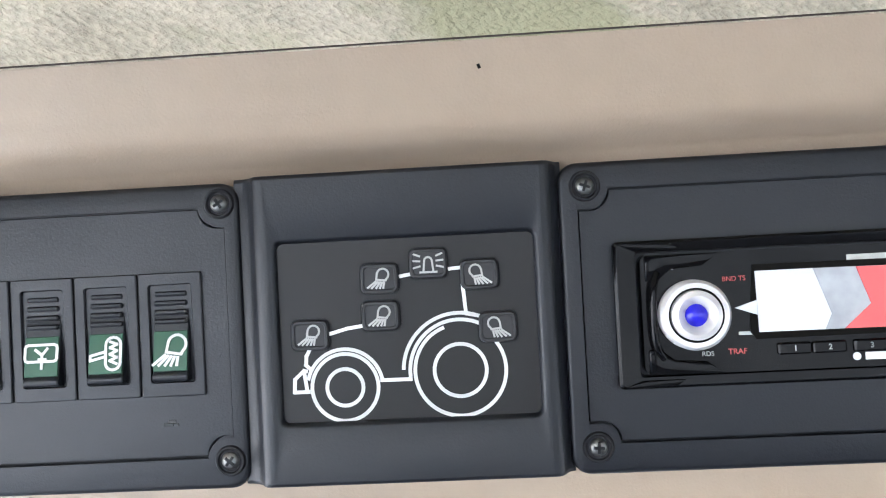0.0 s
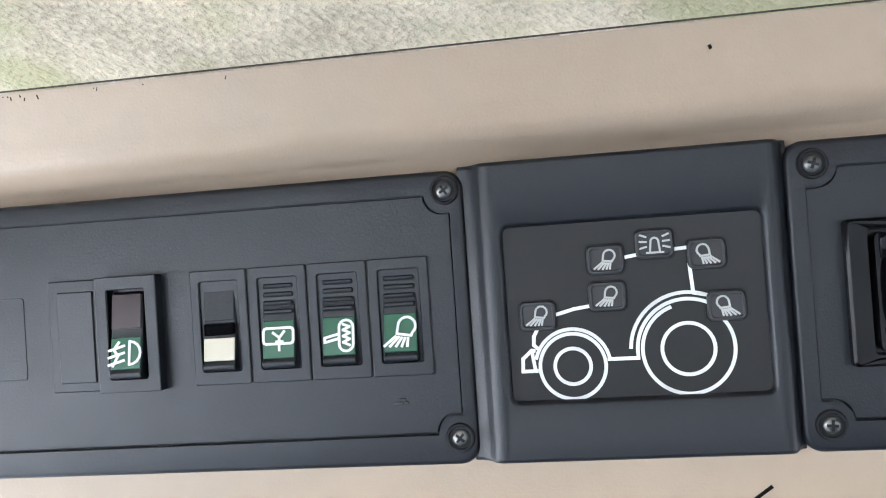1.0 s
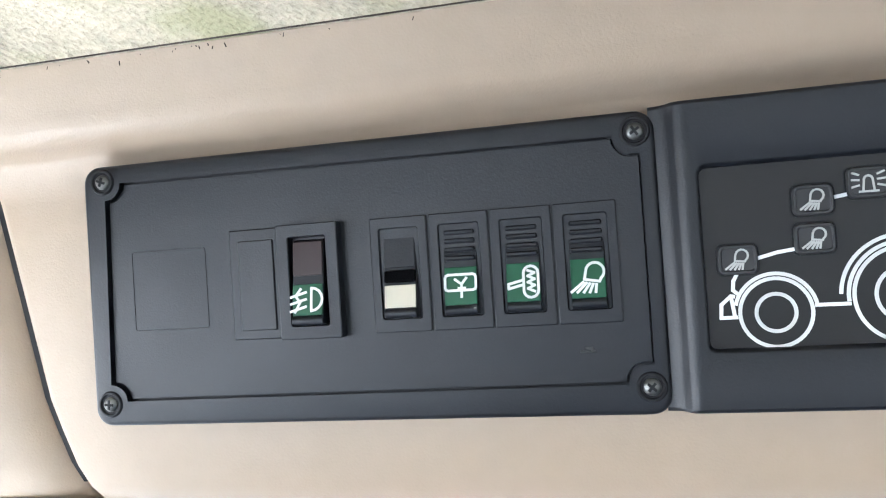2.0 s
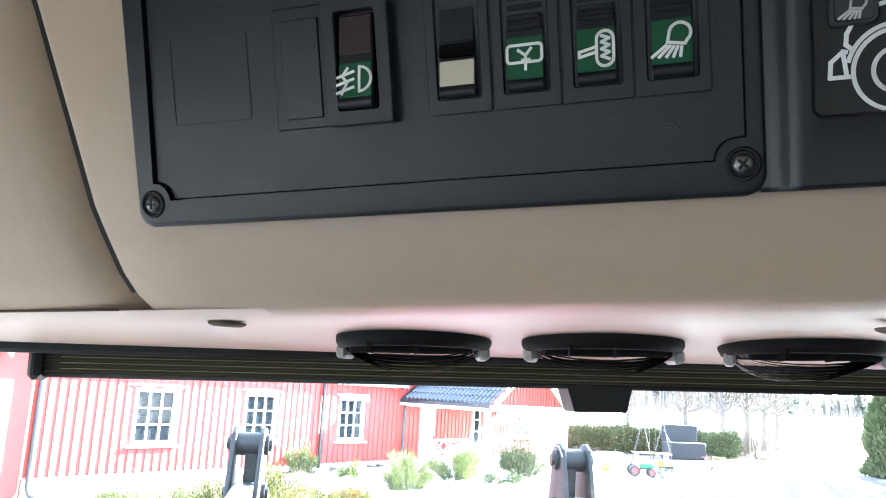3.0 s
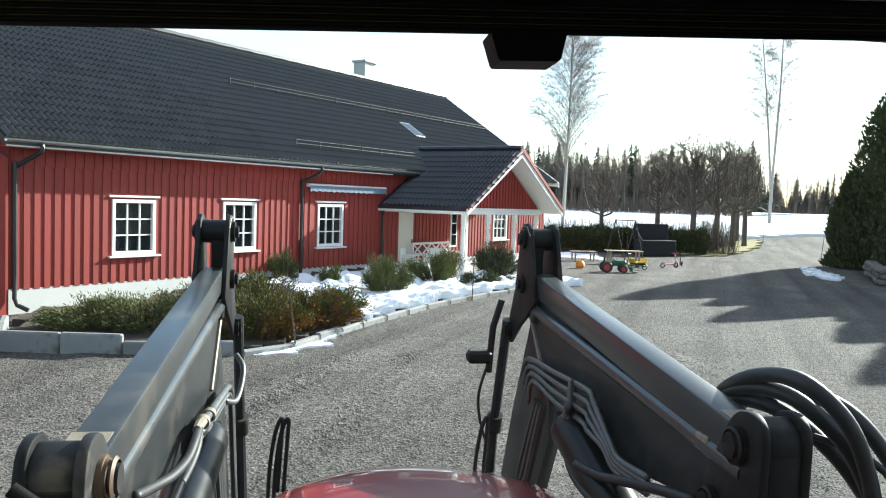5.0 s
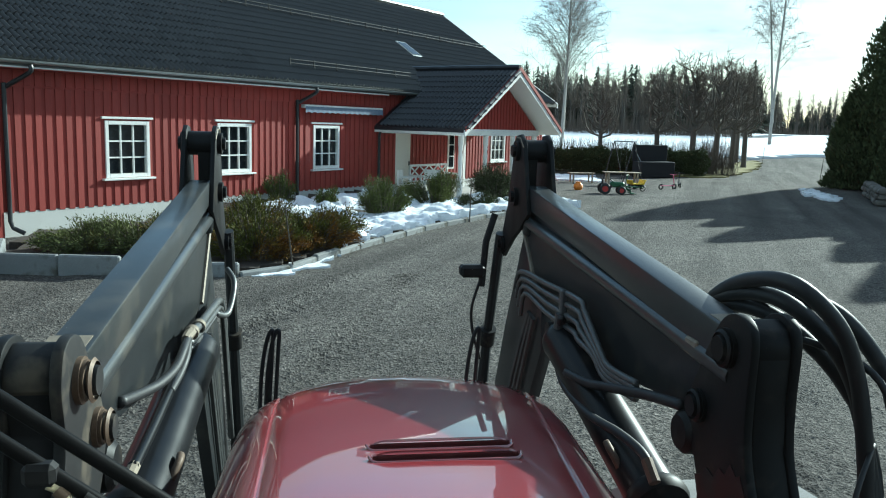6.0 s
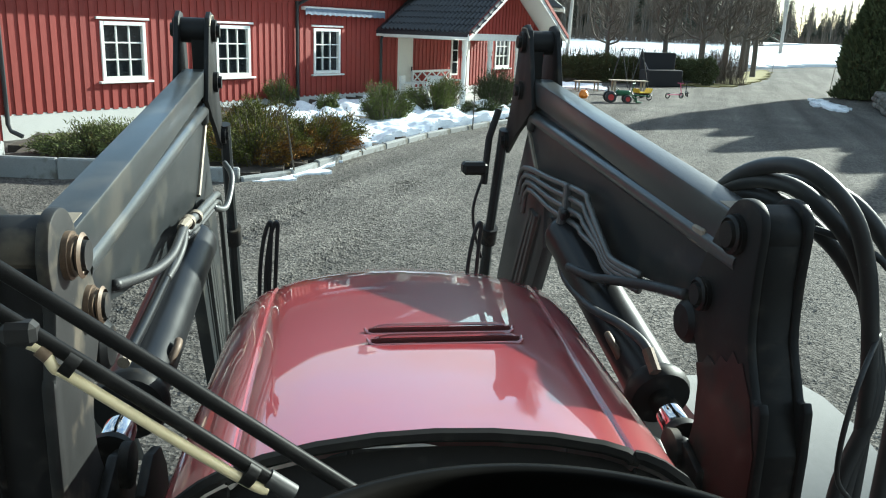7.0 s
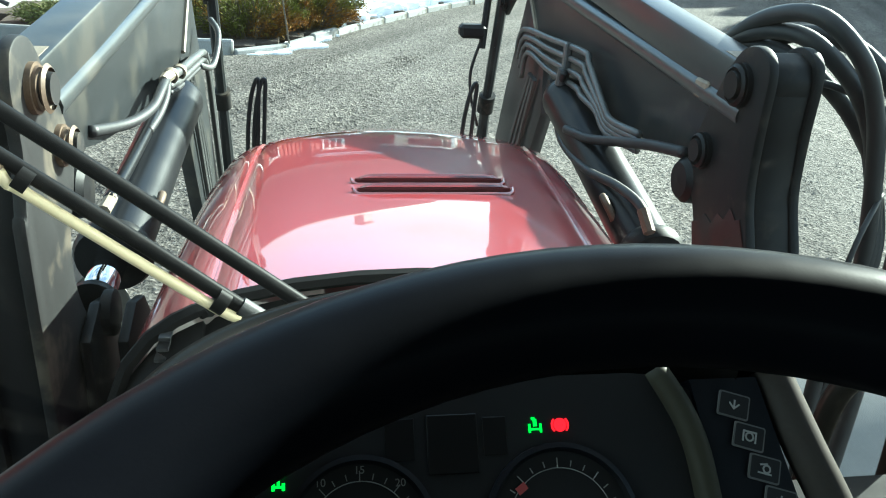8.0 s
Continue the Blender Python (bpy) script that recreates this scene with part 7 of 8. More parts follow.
def build_lamp_display():
    """The raised middle panel: a sunk field with a printed tractor and six lamp keys."""
    d = thing("lamp_panel", "black work-lamp panel with white tractor outline and grey keys", "control panel", pframe())
    x0, x1, z0, z1, fr = 0.0052, 0.1262, -0.0096, 0.1036, -0.0066
    f0, f1, g0, g1 = 0.0203, 0.1158, 0.0122, 0.0795
    # a raised bed drawn out upright: long hollow flank, rounded shoulder, flat front
    lf = [(x0, 0.004), (x0, 0.0006), (x0 + 0.0022, 0.0002), (x0 + 0.0045, -0.0006), (x0 + 0.0066, -0.0024), (x0 + 0.0080, -0.0048), (x0 + 0.0092, -0.0060), (x0 + 0.0112, fr), (0.0178, fr)]
    rt = [(0.1180, fr), (0.1196, fr + 0.0002), (0.1210, fr + 0.0010), (0.1222, fr + 0.0028), (0.1236, -0.0008), (0.1248, 0.0006), (x1, 0.0010), (x1, 0.004)]
    a, b = z0 + 0.0016, z1 - 0.0016
    sh = Shape()
    for side in (lf, rt):
        sh.grid([[(px, py, pz) for px, py in side] for pz in (a, b)])
    for e, way in ((a, -1), (b, 1)):
        sh.grid([[(px, min(py + d, 0.012), e + way * k) for px, py in lf + rt] for k, d in ((0.0, 0.0), (0.0008, 0.0003), (0.0014, 0.0009), (0.0016, 0.0018), (0.0016, 0.02))])
    ring_o = rounded(0.0178, 0.1180, a, b, 0.00001, 6)
    rings = [(ring_o, fr)] + [(rounded(f0 - k, f1 + k, g0 - k, g1 + k, 0.0036 + k, 6), fr + d) for k, d in ((0.0006, 0.0), (0.0, 0.0003), (-0.0006, 0.0012), (-0.0010, 0.0022), (-0.0012, 0.0034))]
    sh.grid([[(px, y, pz) for px, pz in ring] for ring, y in rings], closed=True)
    part("housing", sh, M["black"], d, "raised black housing", smooth=60)
    part("panel_field", Shape().prism(rounded(f0, f1, g0, g1, 0.003, 5), fr + 0.0028, fr + 0.005, "y"), M["panel_face"], d, "sunk charcoal field")
    y = fr + 0.0026
    fc, rc = (0.0443, 0.0254), (0.0864, 0.0298)
    art = [arc(*fc, 0.0066, 0, 360, 40), arc(*fc, 0.0121, 0, 360, 48), arc(*fc, 0.0138, 12, 165, 28),
           arc(*rc, 0.0094, 0, 360, 44), arc(*rc, 0.0164, 52, -250, 64), arc(*rc, 0.0182, 66, 184, 32), arc(*rc, 0.0206, 70, 176, 32),
           [(0.0576, 0.0274), (0.0684, 0.0273)], [(0.0318, 0.0394), (0.0306, 0.0372), (0.0303, 0.0340), (0.0322, 0.0322)],
           [(0.0310, 0.0243), (0.0257, 0.0243), (0.0260, 0.0290), (0.0294, 0.0320), (0.0304, 0.0318)], [(0.0294, 0.0320), (0.0304, 0.0243)]]
    body = [[(0.0397, 0.0450), (0.0460, 0.0466), (0.0523, 0.0474)], [(0.0662, 0.0646), (0.0703, 0.0652)], [(0.0841, 0.0664), (0.0882, 0.0667)], [(0.0887, 0.0604), (0.0894, 0.0500), (0.0950, 0.0488)]]
    part("tractor_outline", strokes(art, 0.0013, y), M["print_white"], d, "white printed tractor outline")
    for line in body:
        part("cab_outline", strokes([line], 0.0013, y), M["print_white"], d, "white printed cab lines")
    for (x, z), mirror, icon in (((0.0325, 0.0449), 1, "beam"), ((0.0585, 0.0507), 1, "beam"), ((0.0587, 0.0642), 1, "beam"), ((0.0767, 0.0688), 1, "beacon"), ((0.0949, 0.0640), -1, "beam"), ((0.1006, 0.0448), -1, "beam")):
        o, o2, o3, o4 = (rounded(x - 0.0068 + k, x + 0.0068 - k, z - 0.0054 + k, z + 0.0054 - k, 0.0022 - k * 0.6, 4) for k in (0.0, 0.0005, 0.0011, 0.0015))
        k = Shape().grid([[(a, yy, b) for a, b in r] for r, yy in ((o, y + 0.001), (o, y - 0.0010), (o2, y - 0.0019), (o3, y - 0.0019), (o4, y - 0.0013))], closed=True)
        k.prism(o4, y - 0.0013, y + 0.001, "y")
        key = part("key", k, M["key_grey"], d, "grey rubber lamp key", smooth=40)
        part("key_shadow_gap", Shape().prism(rounded(x - 0.0074, x + 0.0074, z - 0.0060, z + 0.0060, 0.0026, 4), y - 0.0001, y + 0.0006, "y"), M["black_flat"], key)
        part("symbol", strokes([[(x + mirror * a, z + b) for a, b in ln] for ln in ICON[icon]], 0.0007, y - 0.0016), M["print_grey"], key, "pale lamp symbol")


build_lamp_display()


def lettering(word, size, m, material, parent, name="lettering", label=""):
    cu = bpy.data.curves.new(name, "FONT")
    cu.body, cu.size, cu.extrude, cu.align_x, cu.align_y = word, size, 0.00008, "CENTER", "CENTER"
    cu.materials.append(material)
    ob = new(name, cu)
    ob.parent = parent
    ob.matrix_basis = m @ pose(0, 0, 0, 90)
    if label:
        ob["label"] = label
    return ob


def build_radio():
    r = thing("car_radio", "gloss black car radio with silver knob and pale screen", "radio", pframe(-0.0027))
    x0, x1, z0, z1 = 0.1457, 0.3337, 0.0200, 0.0728
    # surround, stepping inward
    sh = Shape()
    rings = [(rounded(x0, x1, z0, z1, 0.0015, 3), -0.0002), (rounded(x0, x1, z0, z1, 0.0015, 3), -0.0035), (rounded(x0 + 0.001, x1 - 0.001, z0 + 0.001, z1 - 0.001, 0.0015, 3), -0.0042),
             (rounded(x0 + 0.0075, x1 - 0.0075, z0 + 0.004, z1 - 0.004, 0.0015, 3), -0.0036), (rounded(x0 + 0.0085, x1 - 0.0085, z0 + 0.0046, z1 - 0.0046, 0.0015, 3), 0.002)]
    sh.grid([[(a, y, b) for a, b in ring] for ring, y in rings], closed=True)
    part("surround", sh, M["gloss_black"], r, "stepped gloss black surround", smooth=30)
    part("face", Shape().prism(rounded(x0 + 0.0088, x1 - 0.0088, z0 + 0.0050, z1 - 0.0050, 0.003, 4), -0.0062, 0.002, "y"), M["gloss_black"], r, "removable gloss black face", smooth=30)
    # moulded corners of the face: a low arched wall beside the knob, wedges above and below it
    part("grip", Shape().tube(spline([(0.1602, -0.0066, 0.0612), (0.1582, -0.0084, 0.0560), (0.1578, -0.0088, 0.0460), (0.1584, -0.0084, 0.0360), (0.1612, -0.0066, 0.0308)], 5), 0.0014, 8), M["gloss_black"], r, smooth=180)
    for s in (-1, 1):
        mid = 0.0462
        part("corner_wedge", soften(Shape().prism([(0.1560, mid + s * 0.0212), (0.1820, mid + s * 0.0212), (0.1760, mid + s * 0.0168), (0.1650, mid + s * 0.0160), (0.1600, mid + s * 0.0120), (0.1560, mid + s * 0.0120)], -0.0072, -0.0055, "y"), 0.0006, 2), M["gloss_black"], r, smooth=40)
        part("surround_step", soften(Shape().prism([(0.1465, mid + s * 0.0258), (0.1650, mid + s * 0.0258), (0.1690, mid + s * 0.0232), (0.1540, mid + s * 0.0232)], -0.0052, -0.0030, "y"), 0.0005, 2), M["gloss_black"], r, smooth=40)
    fy = -0.0063
    km = pose(0.1721, fy, 0.0459, 90)
    knob = part("knob", Shape().lathe([(0.0124, -0.001), (0.0123, 0.004), (0.0112, 0.0052), (0.0096, 0.0050)], 40, km), M["silver"], r, "silver rotary knob", smooth=50)
    part("knob_ring", Shape().lathe([(0.0097, 0.0036), (0.0091, 0.0042), (0.0086, 0.0036)], 40, km), M["gloss_black"], knob, smooth=180)
    part("knob_cap", Shape().lathe([(0.0088, 0.003), (0.0086, 0.0064), (0.0068, 0.0072), (0.0042, 0.0050), (0.0038, 0.0044)], 40, km), M["silver"], knob, smooth=50)
    part("knob_lens", Shape().lathe([(0.0041, 0.0044), (0.0034, 0.0056), (0.0018, 0.0062), (0.0, 0.0064)], 24, km), M["blue_lens"], knob, "domed blue lens", smooth=180)
    # screen: pale, grey and red areas put its reflections into the colour
    part("screen_frame", Shape().prism([(0.1915, 0.0388), (0.1935, 0.0625), (0.300, 0.0622), (0.300, 0.0368), (0.1935, 0.0362)], fy - 0.0004, fy, "y"), M["dash"], r)
    part("screen", Shape().prism([(0.1945, 0.0387), (0.1940, 0.0602), (0.2900, 0.0598), (0.2900, 0.0385)], fy - 0.0009, fy - 0.0003, "y"), M["grey_lcd"], r, "screen with a pale reflection put into its colour")
    part("screen_shade", Shape().prism([(0.2172, 0.0387), (0.2196, 0.0440), (0.2140, 0.0601), (0.2900, 0.0598), (0.2900, 0.0386)], fy - 0.0012, fy - 0.0007, "y"), M["dull_lcd"], r, "dull grey part of the screen's painted reflection")
    part("screen_flag", Shape().prism([(0.2236, 0.0387), (0.2330, 0.0470), (0.2285, 0.0600), (0.2600, 0.0598), (0.2600, 0.0386)], fy - 0.0016, fy - 0.0011, "y"), M["red_lcd"], r, "red part of the screen's painted reflection")
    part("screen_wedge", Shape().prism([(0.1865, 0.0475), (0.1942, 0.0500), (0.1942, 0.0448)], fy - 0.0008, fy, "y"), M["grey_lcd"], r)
    for i, x in enumerate((0.2064, 0.2183, 0.2325)):
        key = part("preset_key", Shape().box((0.0116, 0.0016, 0.0042), (x, fy - 0.0004, 0.0325), bevel=0.0006), M["gloss_black"], r)
        lettering(str(i + 1), 0.0028, pose(x, fy - 0.0014, 0.0325), M["print_grey"], key)
    lettering("TRAF", 0.0028, pose(0.1868, fy - 0.0003, 0.0322), M["print_red"], r)
    lettering("BND TS", 0.0024, pose(0.1868, fy - 0.0003, 0.0578), M["print_red"], r)
    lettering("RDS", 0.0024, pose(0.1765, fy - 0.0003, 0.0318), M["print_grey"], r)
    part("symbol", strokes([[(0.1622, 0.0632), (0.1640, 0.0648), (0.1658, 0.0632)], [(0.1622, 0.0624), (0.1658, 0.0624)]], 0.0006, fy - 0.0002), M["print_grey"], r, "eject symbol")
    part("word_bar", Shape().box((0.030, 0.0002, 0.0022), (0.241, fy - 0.0002, 0.0632)), M["print_grey"], r, "pale printed name bar")
    part("mark_dot", Shape().lathe([(0, 0.0003), (0.0014, 0.0003), (0.0014, 0)], 16, pose(0.2276, fy, 0.0287, 90)), M["silver"], r, "small round mark")
    part("word_bar", Shape().box((0.034, 0.0002, 0.0026), (0.2475, fy - 0.0002, 0.0287)), M["print_white"], r, "white printed name bar")
    part("word_bar", Shape().box((0.006, 0.0002, 0.0012), (0.1905, fy - 0.0002, 0.0385)), M["print_grey"], r)


build_radio()


# ---- air vents in the console's underside ----
def air_vent(x, y, turn):
    z = 2.5868 + 0.036 * x
    v = thing("air_vent", "round black air vent with curved louvres under the console", "air vent", pose(x, y, z, 0, -2.1, turn), group="air vents")
    part("ring", Shape().lathe([(0.0412, 0.002), (0.0412, -0.002), (0.0395, -0.0052), (0.0375, -0.0055), (0.0355, -0.003), (0.035, 0.004)], 36), M["vent_black"], v, "black bezel ring", smooth=60)
    part("duct", Shape().lathe([(0.0365, -0.0046), (0.034, -0.0040), (0.0, -0.0032)], 24), M["vent_black"], v, "dark mouth of the vent")
    for s in (-1, 1):
        part("lug", Shape().box((0.006, 0.014, 0.007), (s * 0.0355, -0.008, -0.007), bevel=0.0015, m=Matrix.Rotation(s * 0.2, 4, "Z")), M["lug_grey"], v, "grey pivot lug")
    # louvres: bowed strips hanging below the ring, set one behind the other
    for k in range(5):
        yy, dep = 0.016 - 0.007 * k, 0.0135 - 0.0018 * k
        wid = 0.0345 * math.cos(math.asin(min(0.95, abs(yy) / 0.036)))
        rows = [[], []]
        for i in range(15):
            a = math.pi * i / 14
            rows[0].append((wid * math.cos(a), yy + 0.004, -0.004 - dep * math.sin(a)))
            rows[1].append((wid * math.cos(a) * 0.99, yy - 0.005, -0.006 - dep * 0.86 * math.sin(a)))
        back = [[(a, b + 0.0006, c + 0.0012) for a, b, c in r] for r in rows]
        part("louvre", Shape().grid(rows).grid(back), M["vent_black"], v, smooth=180)
    part("crossbar", Shape().box((0.062, 0.004, 0.004), (0, -0.018, -0.006), bevel=0.001), M["vent_black"], v)
    for q in (-0.5, 0.1):
        part("rib", Shape().box((0.0016, 0.012, 0.006), (0.036 * q, -0.03, -0.006)), M["dash"], v)


for x, y, t in ((-0.048, 0.514, -12), (0.047, 0.490, -12), (0.147, 0.473, -14)):
    air_vent(x, y, t)

# ---- windscreen header, rolled sun blind and sensor housing ----
hm = pose(0.04, 0.584, 2.5930, 0, -2.1, -2.65)
solid("windscreen_header", Shape().box((1.5, 0.10, 0.06), (0.25, 0.055, 0.020), bevel=0.003).box((1.5, 0.014, 0.008), (0.25, 0.010, -0.0098), bevel=0.002), M["black_flat"], "matt black header above the windscreen", "header", hm, kind="structure")


def build_blind():
    b = thing("sun_blind", "black pleated roller blind rolled up above the windscreen", "blind", hm)
    ctr = -0.0190
    for k in range(7):
        part("pleat", Shape().box((1.3, 0.0028, 0.0013), (0.34, 0.020 + 0.0008 * (k % 2), ctr + 0.0054 - k * 0.0018), bevel=0.0005), M["blind_cloth"], b)
        if k % 2:
            part("thread", Shape().tube([(-0.30, 0.0186, ctr + 0.0054 - k * 0.0018), (0.98, 0.0186, ctr + 0.0054 - k * 0.0018)], 0.00028, 4), M["thread"], b)
    part("backing", Shape().box((1.3, 0.002, 0.0135), (0.34, 0.0235, ctr)), M["blind_cloth"], b)
    part("bottom_bar", Shape().tube([(-0.31, 0.020, ctr - 0.0075), (0.99, 0.020, ctr - 0.0075)], 0.0018, 10), M["black_flat"], b, smooth=180)
    part("end_cap", Shape().box((0.008, 0.02, 0.022), (-0.314, 0.022, ctr), bevel=0.003), M["black_flat"], b)


build_blind()
solid("sensor_housing", Shape().prism([(-0.0215, 0.0), (0.0215, 0.0), (0.0178, -0.0145), (0.0165, -0.0158), (-0.0160, -0.0158), (-0.0173, -0.0145)], 0.0, 0.03, "y"), M["black_flat"],
      "small black housing hanging below the sun blind", "sensor", hm @ pose(0.0405, 0.018, -0.0270))

# ---- steering wheel ----
WHEEL = pose(0.119, 0.266, 2.1535, 17)


def build_wheel():
    w = thing("steering_wheel", "thick black steering wheel with smooth foam rim", "steering wheel", WHEEL)
    R = 0.1846
    ring = [(R * math.cos(2 * math.pi * k / 96), R * math.sin(2 * math.pi * k / 96), 0) for k in range(97)]
    part("rim", Shape().tube(ring, 0.0172, 20, False), M["wheel_rim"], w, smooth=180)
    for a in (-90, 30, 150):
        d = Vector((math.cos(radians(a)), math.sin(radians(a)), 0))
        part("spoke", Shape().tube([d * 0.05 + Vector((0, 0, -0.055)), d * 0.11 + Vector((0, 0, -0.045)), d * (R - 0.006)], [0.02, 0.016, 0.012], 10), M["wheel_rim"], w, smooth=180)
    part("hub", Shape().lathe([(0, -0.03), (0.05, -0.032), (0.066, -0.045), (0.07, -0.07), (0.04, -0.09), (0.035, -0.30), (0, -0.30)], 28), M["wheel_rim"], w)


build_wheel()


# ---- dashboard: cowl and instruments ----
def build_dash():
    d = thing("dashboard", "dark instrument binnacle with cowl behind the steering wheel", "dashboard")
    cx, cy, R = 0.133, 0.569, 0.196
    prof = [(0.010, -0.45), (0.006, -0.22), (0.004, -0.06), (0.002, -0.018), (-0.001, -0.007), (-0.006, -0.001), (-0.012, -0.0005), (-0.018, -0.004), (-0.024, -0.012), (-0.034, -0.034), (-0.043, -0.075), (-0.045, -0.12)]
    rows = []
    for k in range(61):
        a = radians(28 + 180 * k / 60)
        f = min(1.0, 0.25 + 1.5 * k / 60)
        c, s = math.cos(a), math.sin(a)
        rows.append([(cx + (R + (o if o > -0.02 else -0.02 + (o + 0.02) * f)) * c * 1.02, cy + (R + (o if o > -0.02 else -0.02 + (o + 0.02) * f)) * s, 2.0855 - 0.021 * s + z) for o, z in prof])
    part("cowl", Shape().grid(rows), M["dash"], d, "rounded dark grey cowl", smooth=60)
    part("cowl_screw", Shape().lathe([(0, 0.0003), (0.0042, 0.0003), (0.0048, 0.0010), (0.0060, 0.0)], 16, Matrix.Translation((-0.0186, 0.6565, 2.0643)) @ Vector((0.646, -0.38, 0.66)).to_track_quat("Z", "Y").to_matrix().to_4x4()), M["vent_black"], d, "black screw cap")
    CL = Matrix.Translation((0.13, 0.60, 1.98)) @ Matrix.Rotation(math.atan2(0.75, 0.66), 4, "X")      # x along, y up the face, z towards the driver
    face = Shape().prism(rounded(-0.170, 0.160, -0.17, 0.088, 0.07, 8), -0.01, 0.0, "z")
    part("cluster_face", face, M["dial"], d, "black instrument face", m=CL)
    for x, y, r in ((-0.0755, 0.004, 0.040), (0.040, 0.003, 0.0425)):
        g = part("gauge", Shape().lathe([(r + 0.003, 0.0), (r + 0.003, 0.004), (r, 0.005), (r - 0.002, 0.002)], 44, Matrix.Translation((x, y, 0))), M["black"], d, "round gauge with black bezel", m=CL, smooth=50)
        tick = Shape()
        for k in range(19):
            a = radians(215 - 250 * k / 18)
            l = 0.0055 if k % 3 == 0 else 0.0035
            tick.box((l, 0.0006, 0.0004), m=Matrix.Translation((x + (r - 0.0085) * math.cos(a), y + (r - 0.0085) * math.sin(a), 0.0006)) @ Matrix.Rotation(a, 4, "Z"))
        arcs = [(x + (r - 0.0115) * math.cos(radians(215 - 250 * k / 40)), y + (r - 0.0115) * math.sin(radians(215 - 250 * k / 40)), 0.0006) for k in range(41)]
        tick.tube(arcs, 0.0003, 4, False)
        part("scale", tick, M["print_grey"], g, "pale gauge scale")
        if x < 0:
            for word, px, py in (("10", -0.0975, 0.0325), ("15", -0.0755, 0.0385), ("20", -0.0525, 0.0305), ("5", -0.1085, 0.012), ("25", -0.0420, 0.012)):
                lettering(word, 0.0062, Matrix.Translation((px, py, 0.0006)) @ Matrix.Rotation(radians(-90), 4, "X"), M["print_grey"], g)
        else:
            part("red_mark", Shape().box((0.0065, 0.0045, 0.0005), m=Matrix.Translation((0.0175, 0.0235, 0.0008)) @ Matrix.Rotation(radians(35), 4, "Z")), M["print_red"], g, "red field on the scale")
        part("needle", Shape().box((0.0012, r * 0.7, 0.0015), m=Matrix.Translation((x, y, 0.002)) @ Matrix.Rotation(radians(120), 4, "Z") @ Matrix.Translation((0, r * 0.3, 0))), M["print_red"], g)
    part("display", Shape().box((0.030, 0.034, 0.002), (-0.0213, 0.0505, 0.0005), bevel=0.0006), M["panel_face"], d, "dark small display", m=CL)
    for w, h, x, y in ((0.017, 0.024, -0.052, 0.054), (0.014, 0.022, 0.004, 0.054)):
        part("lamp_field", Shape().box((w, h, 0.001), (x, y, 0.0004), bevel=0.0003), M["panel_face"], d, m=CL)
    # three lit warning lamps
    green, red = lamp_face("lit_green_symbol", (0.004, 0.9, 0.05), 0.42), lamp_face("lit_red_symbol", (1.0, 0.006, 0.02), 0.42)
    sh = Shape()
    for a, b, w, h in ((-0.0034, -0.002, 0.0014, 0.0052), (0.0034, -0.002, 0.0014, 0.0052), (0, -0.0026, 0.006, 0.0012), (0, 0.0012, 0.0022, 0.0042), (-0.001, 0.0036, 0.0022, 0.0016)):
        sh.box((w, h, 0.0004), (0.0286 + a, 0.0593 + b, 0.0008))
    part("warning_lamp", sh, green, d, "lit green symbol", m=CL)
    sh = Shape().lathe([(0.0, 0.0006), (0.0022, 0.0006), (0.0022, 0.001), (0.0040, 0.001), (0.0040, 0.0006)], 20, Matrix.Translation((0.0439, 0.0586, 0)))
    for s in (-1, 1):
        sh.tube([(0.0439 + 0.0050 * math.cos(t) * s, 0.0586 + 0.0050 * math.sin(t), 0.0008) for t in [radians(-45 + 15 * k) for k in range(7)]], 0.0006, 5)
    part("warning_lamp", sh, red, d, "lit red brake symbol", m=CL)
    sh = Shape()
    for a, b in ((-0.0028, 0.0036), (0.0028, 0.0036), (-0.0028, -0.0036), (0.0028, -0.0036)):
        sh.box((0.0018, 0.004, 0.0004), (-0.1205 + a, 0.0353 + b, 0.0008))
    sh.box((0.0046, 0.0014, 0.0004), (-0.1205, 0.0389, 0.0008)).box((0.0046, 0.0014, 0.0004), (-0.1205, 0.0317, 0.0008)).box((0.0016, 0.0075, 0.0004), (-0.1205, 0.0353, 0.0008))
    part("warning_lamp", sh, green, d, "lit green axle symbol", m=CL)
    # column of keys beside the cluster, and the trim outside it
    strip = Shape().prism([(0.128, 0.082), (0.172, 0.082), (0.205, -0.09), (0.150, -0.09)], -0.012, 0.004, "z")
    part("key_strip", strip, M["black"], d, "black strip of function keys", m=CL)
    for k in range(5):
        x, y = 0.1535 + 0.0066 * k, 0.065 - 0.0192 * k
        t = math.atan2(0.0066, -0.0192) + math.pi / 2
        km = CL @ Matrix.Translation((x, y, 0.0045)) @ Matrix.Rotation(-0.30, 4, "Z")
        key = part("key", Shape().prism(rounded(-0.0100, 0.0100, -0.0076, 0.0076, 0.0014, 3), 0, 0.0012, "z"), M["key_ring"], d, m=km)
        part("key_field", Shape().prism(rounded(-0.0090, 0.0090, -0.0066, 0.0066, 0.001, 3), 0.001, 0.0015, "z"), M["dial"], key)
        sy = [[[(-0.003, 0.001), (0.0, -0.002), (0.003, 0.001)], [(0, 0.003), (0, -0.002)]], [arc(0, 0, 0.0024, 0, 360, 12), [(-0.004, -0.003), (-0.004, 0.003), (0.004, 0.003), (0.004, -0.003)]], [arc(0.001, 0, 0.0022, 0, 360, 12), [(-0.004, -0.0028), (0.004, -0.0028)], [(-0.003, 0.002), (0.001, 0.003)]]][k % 3]
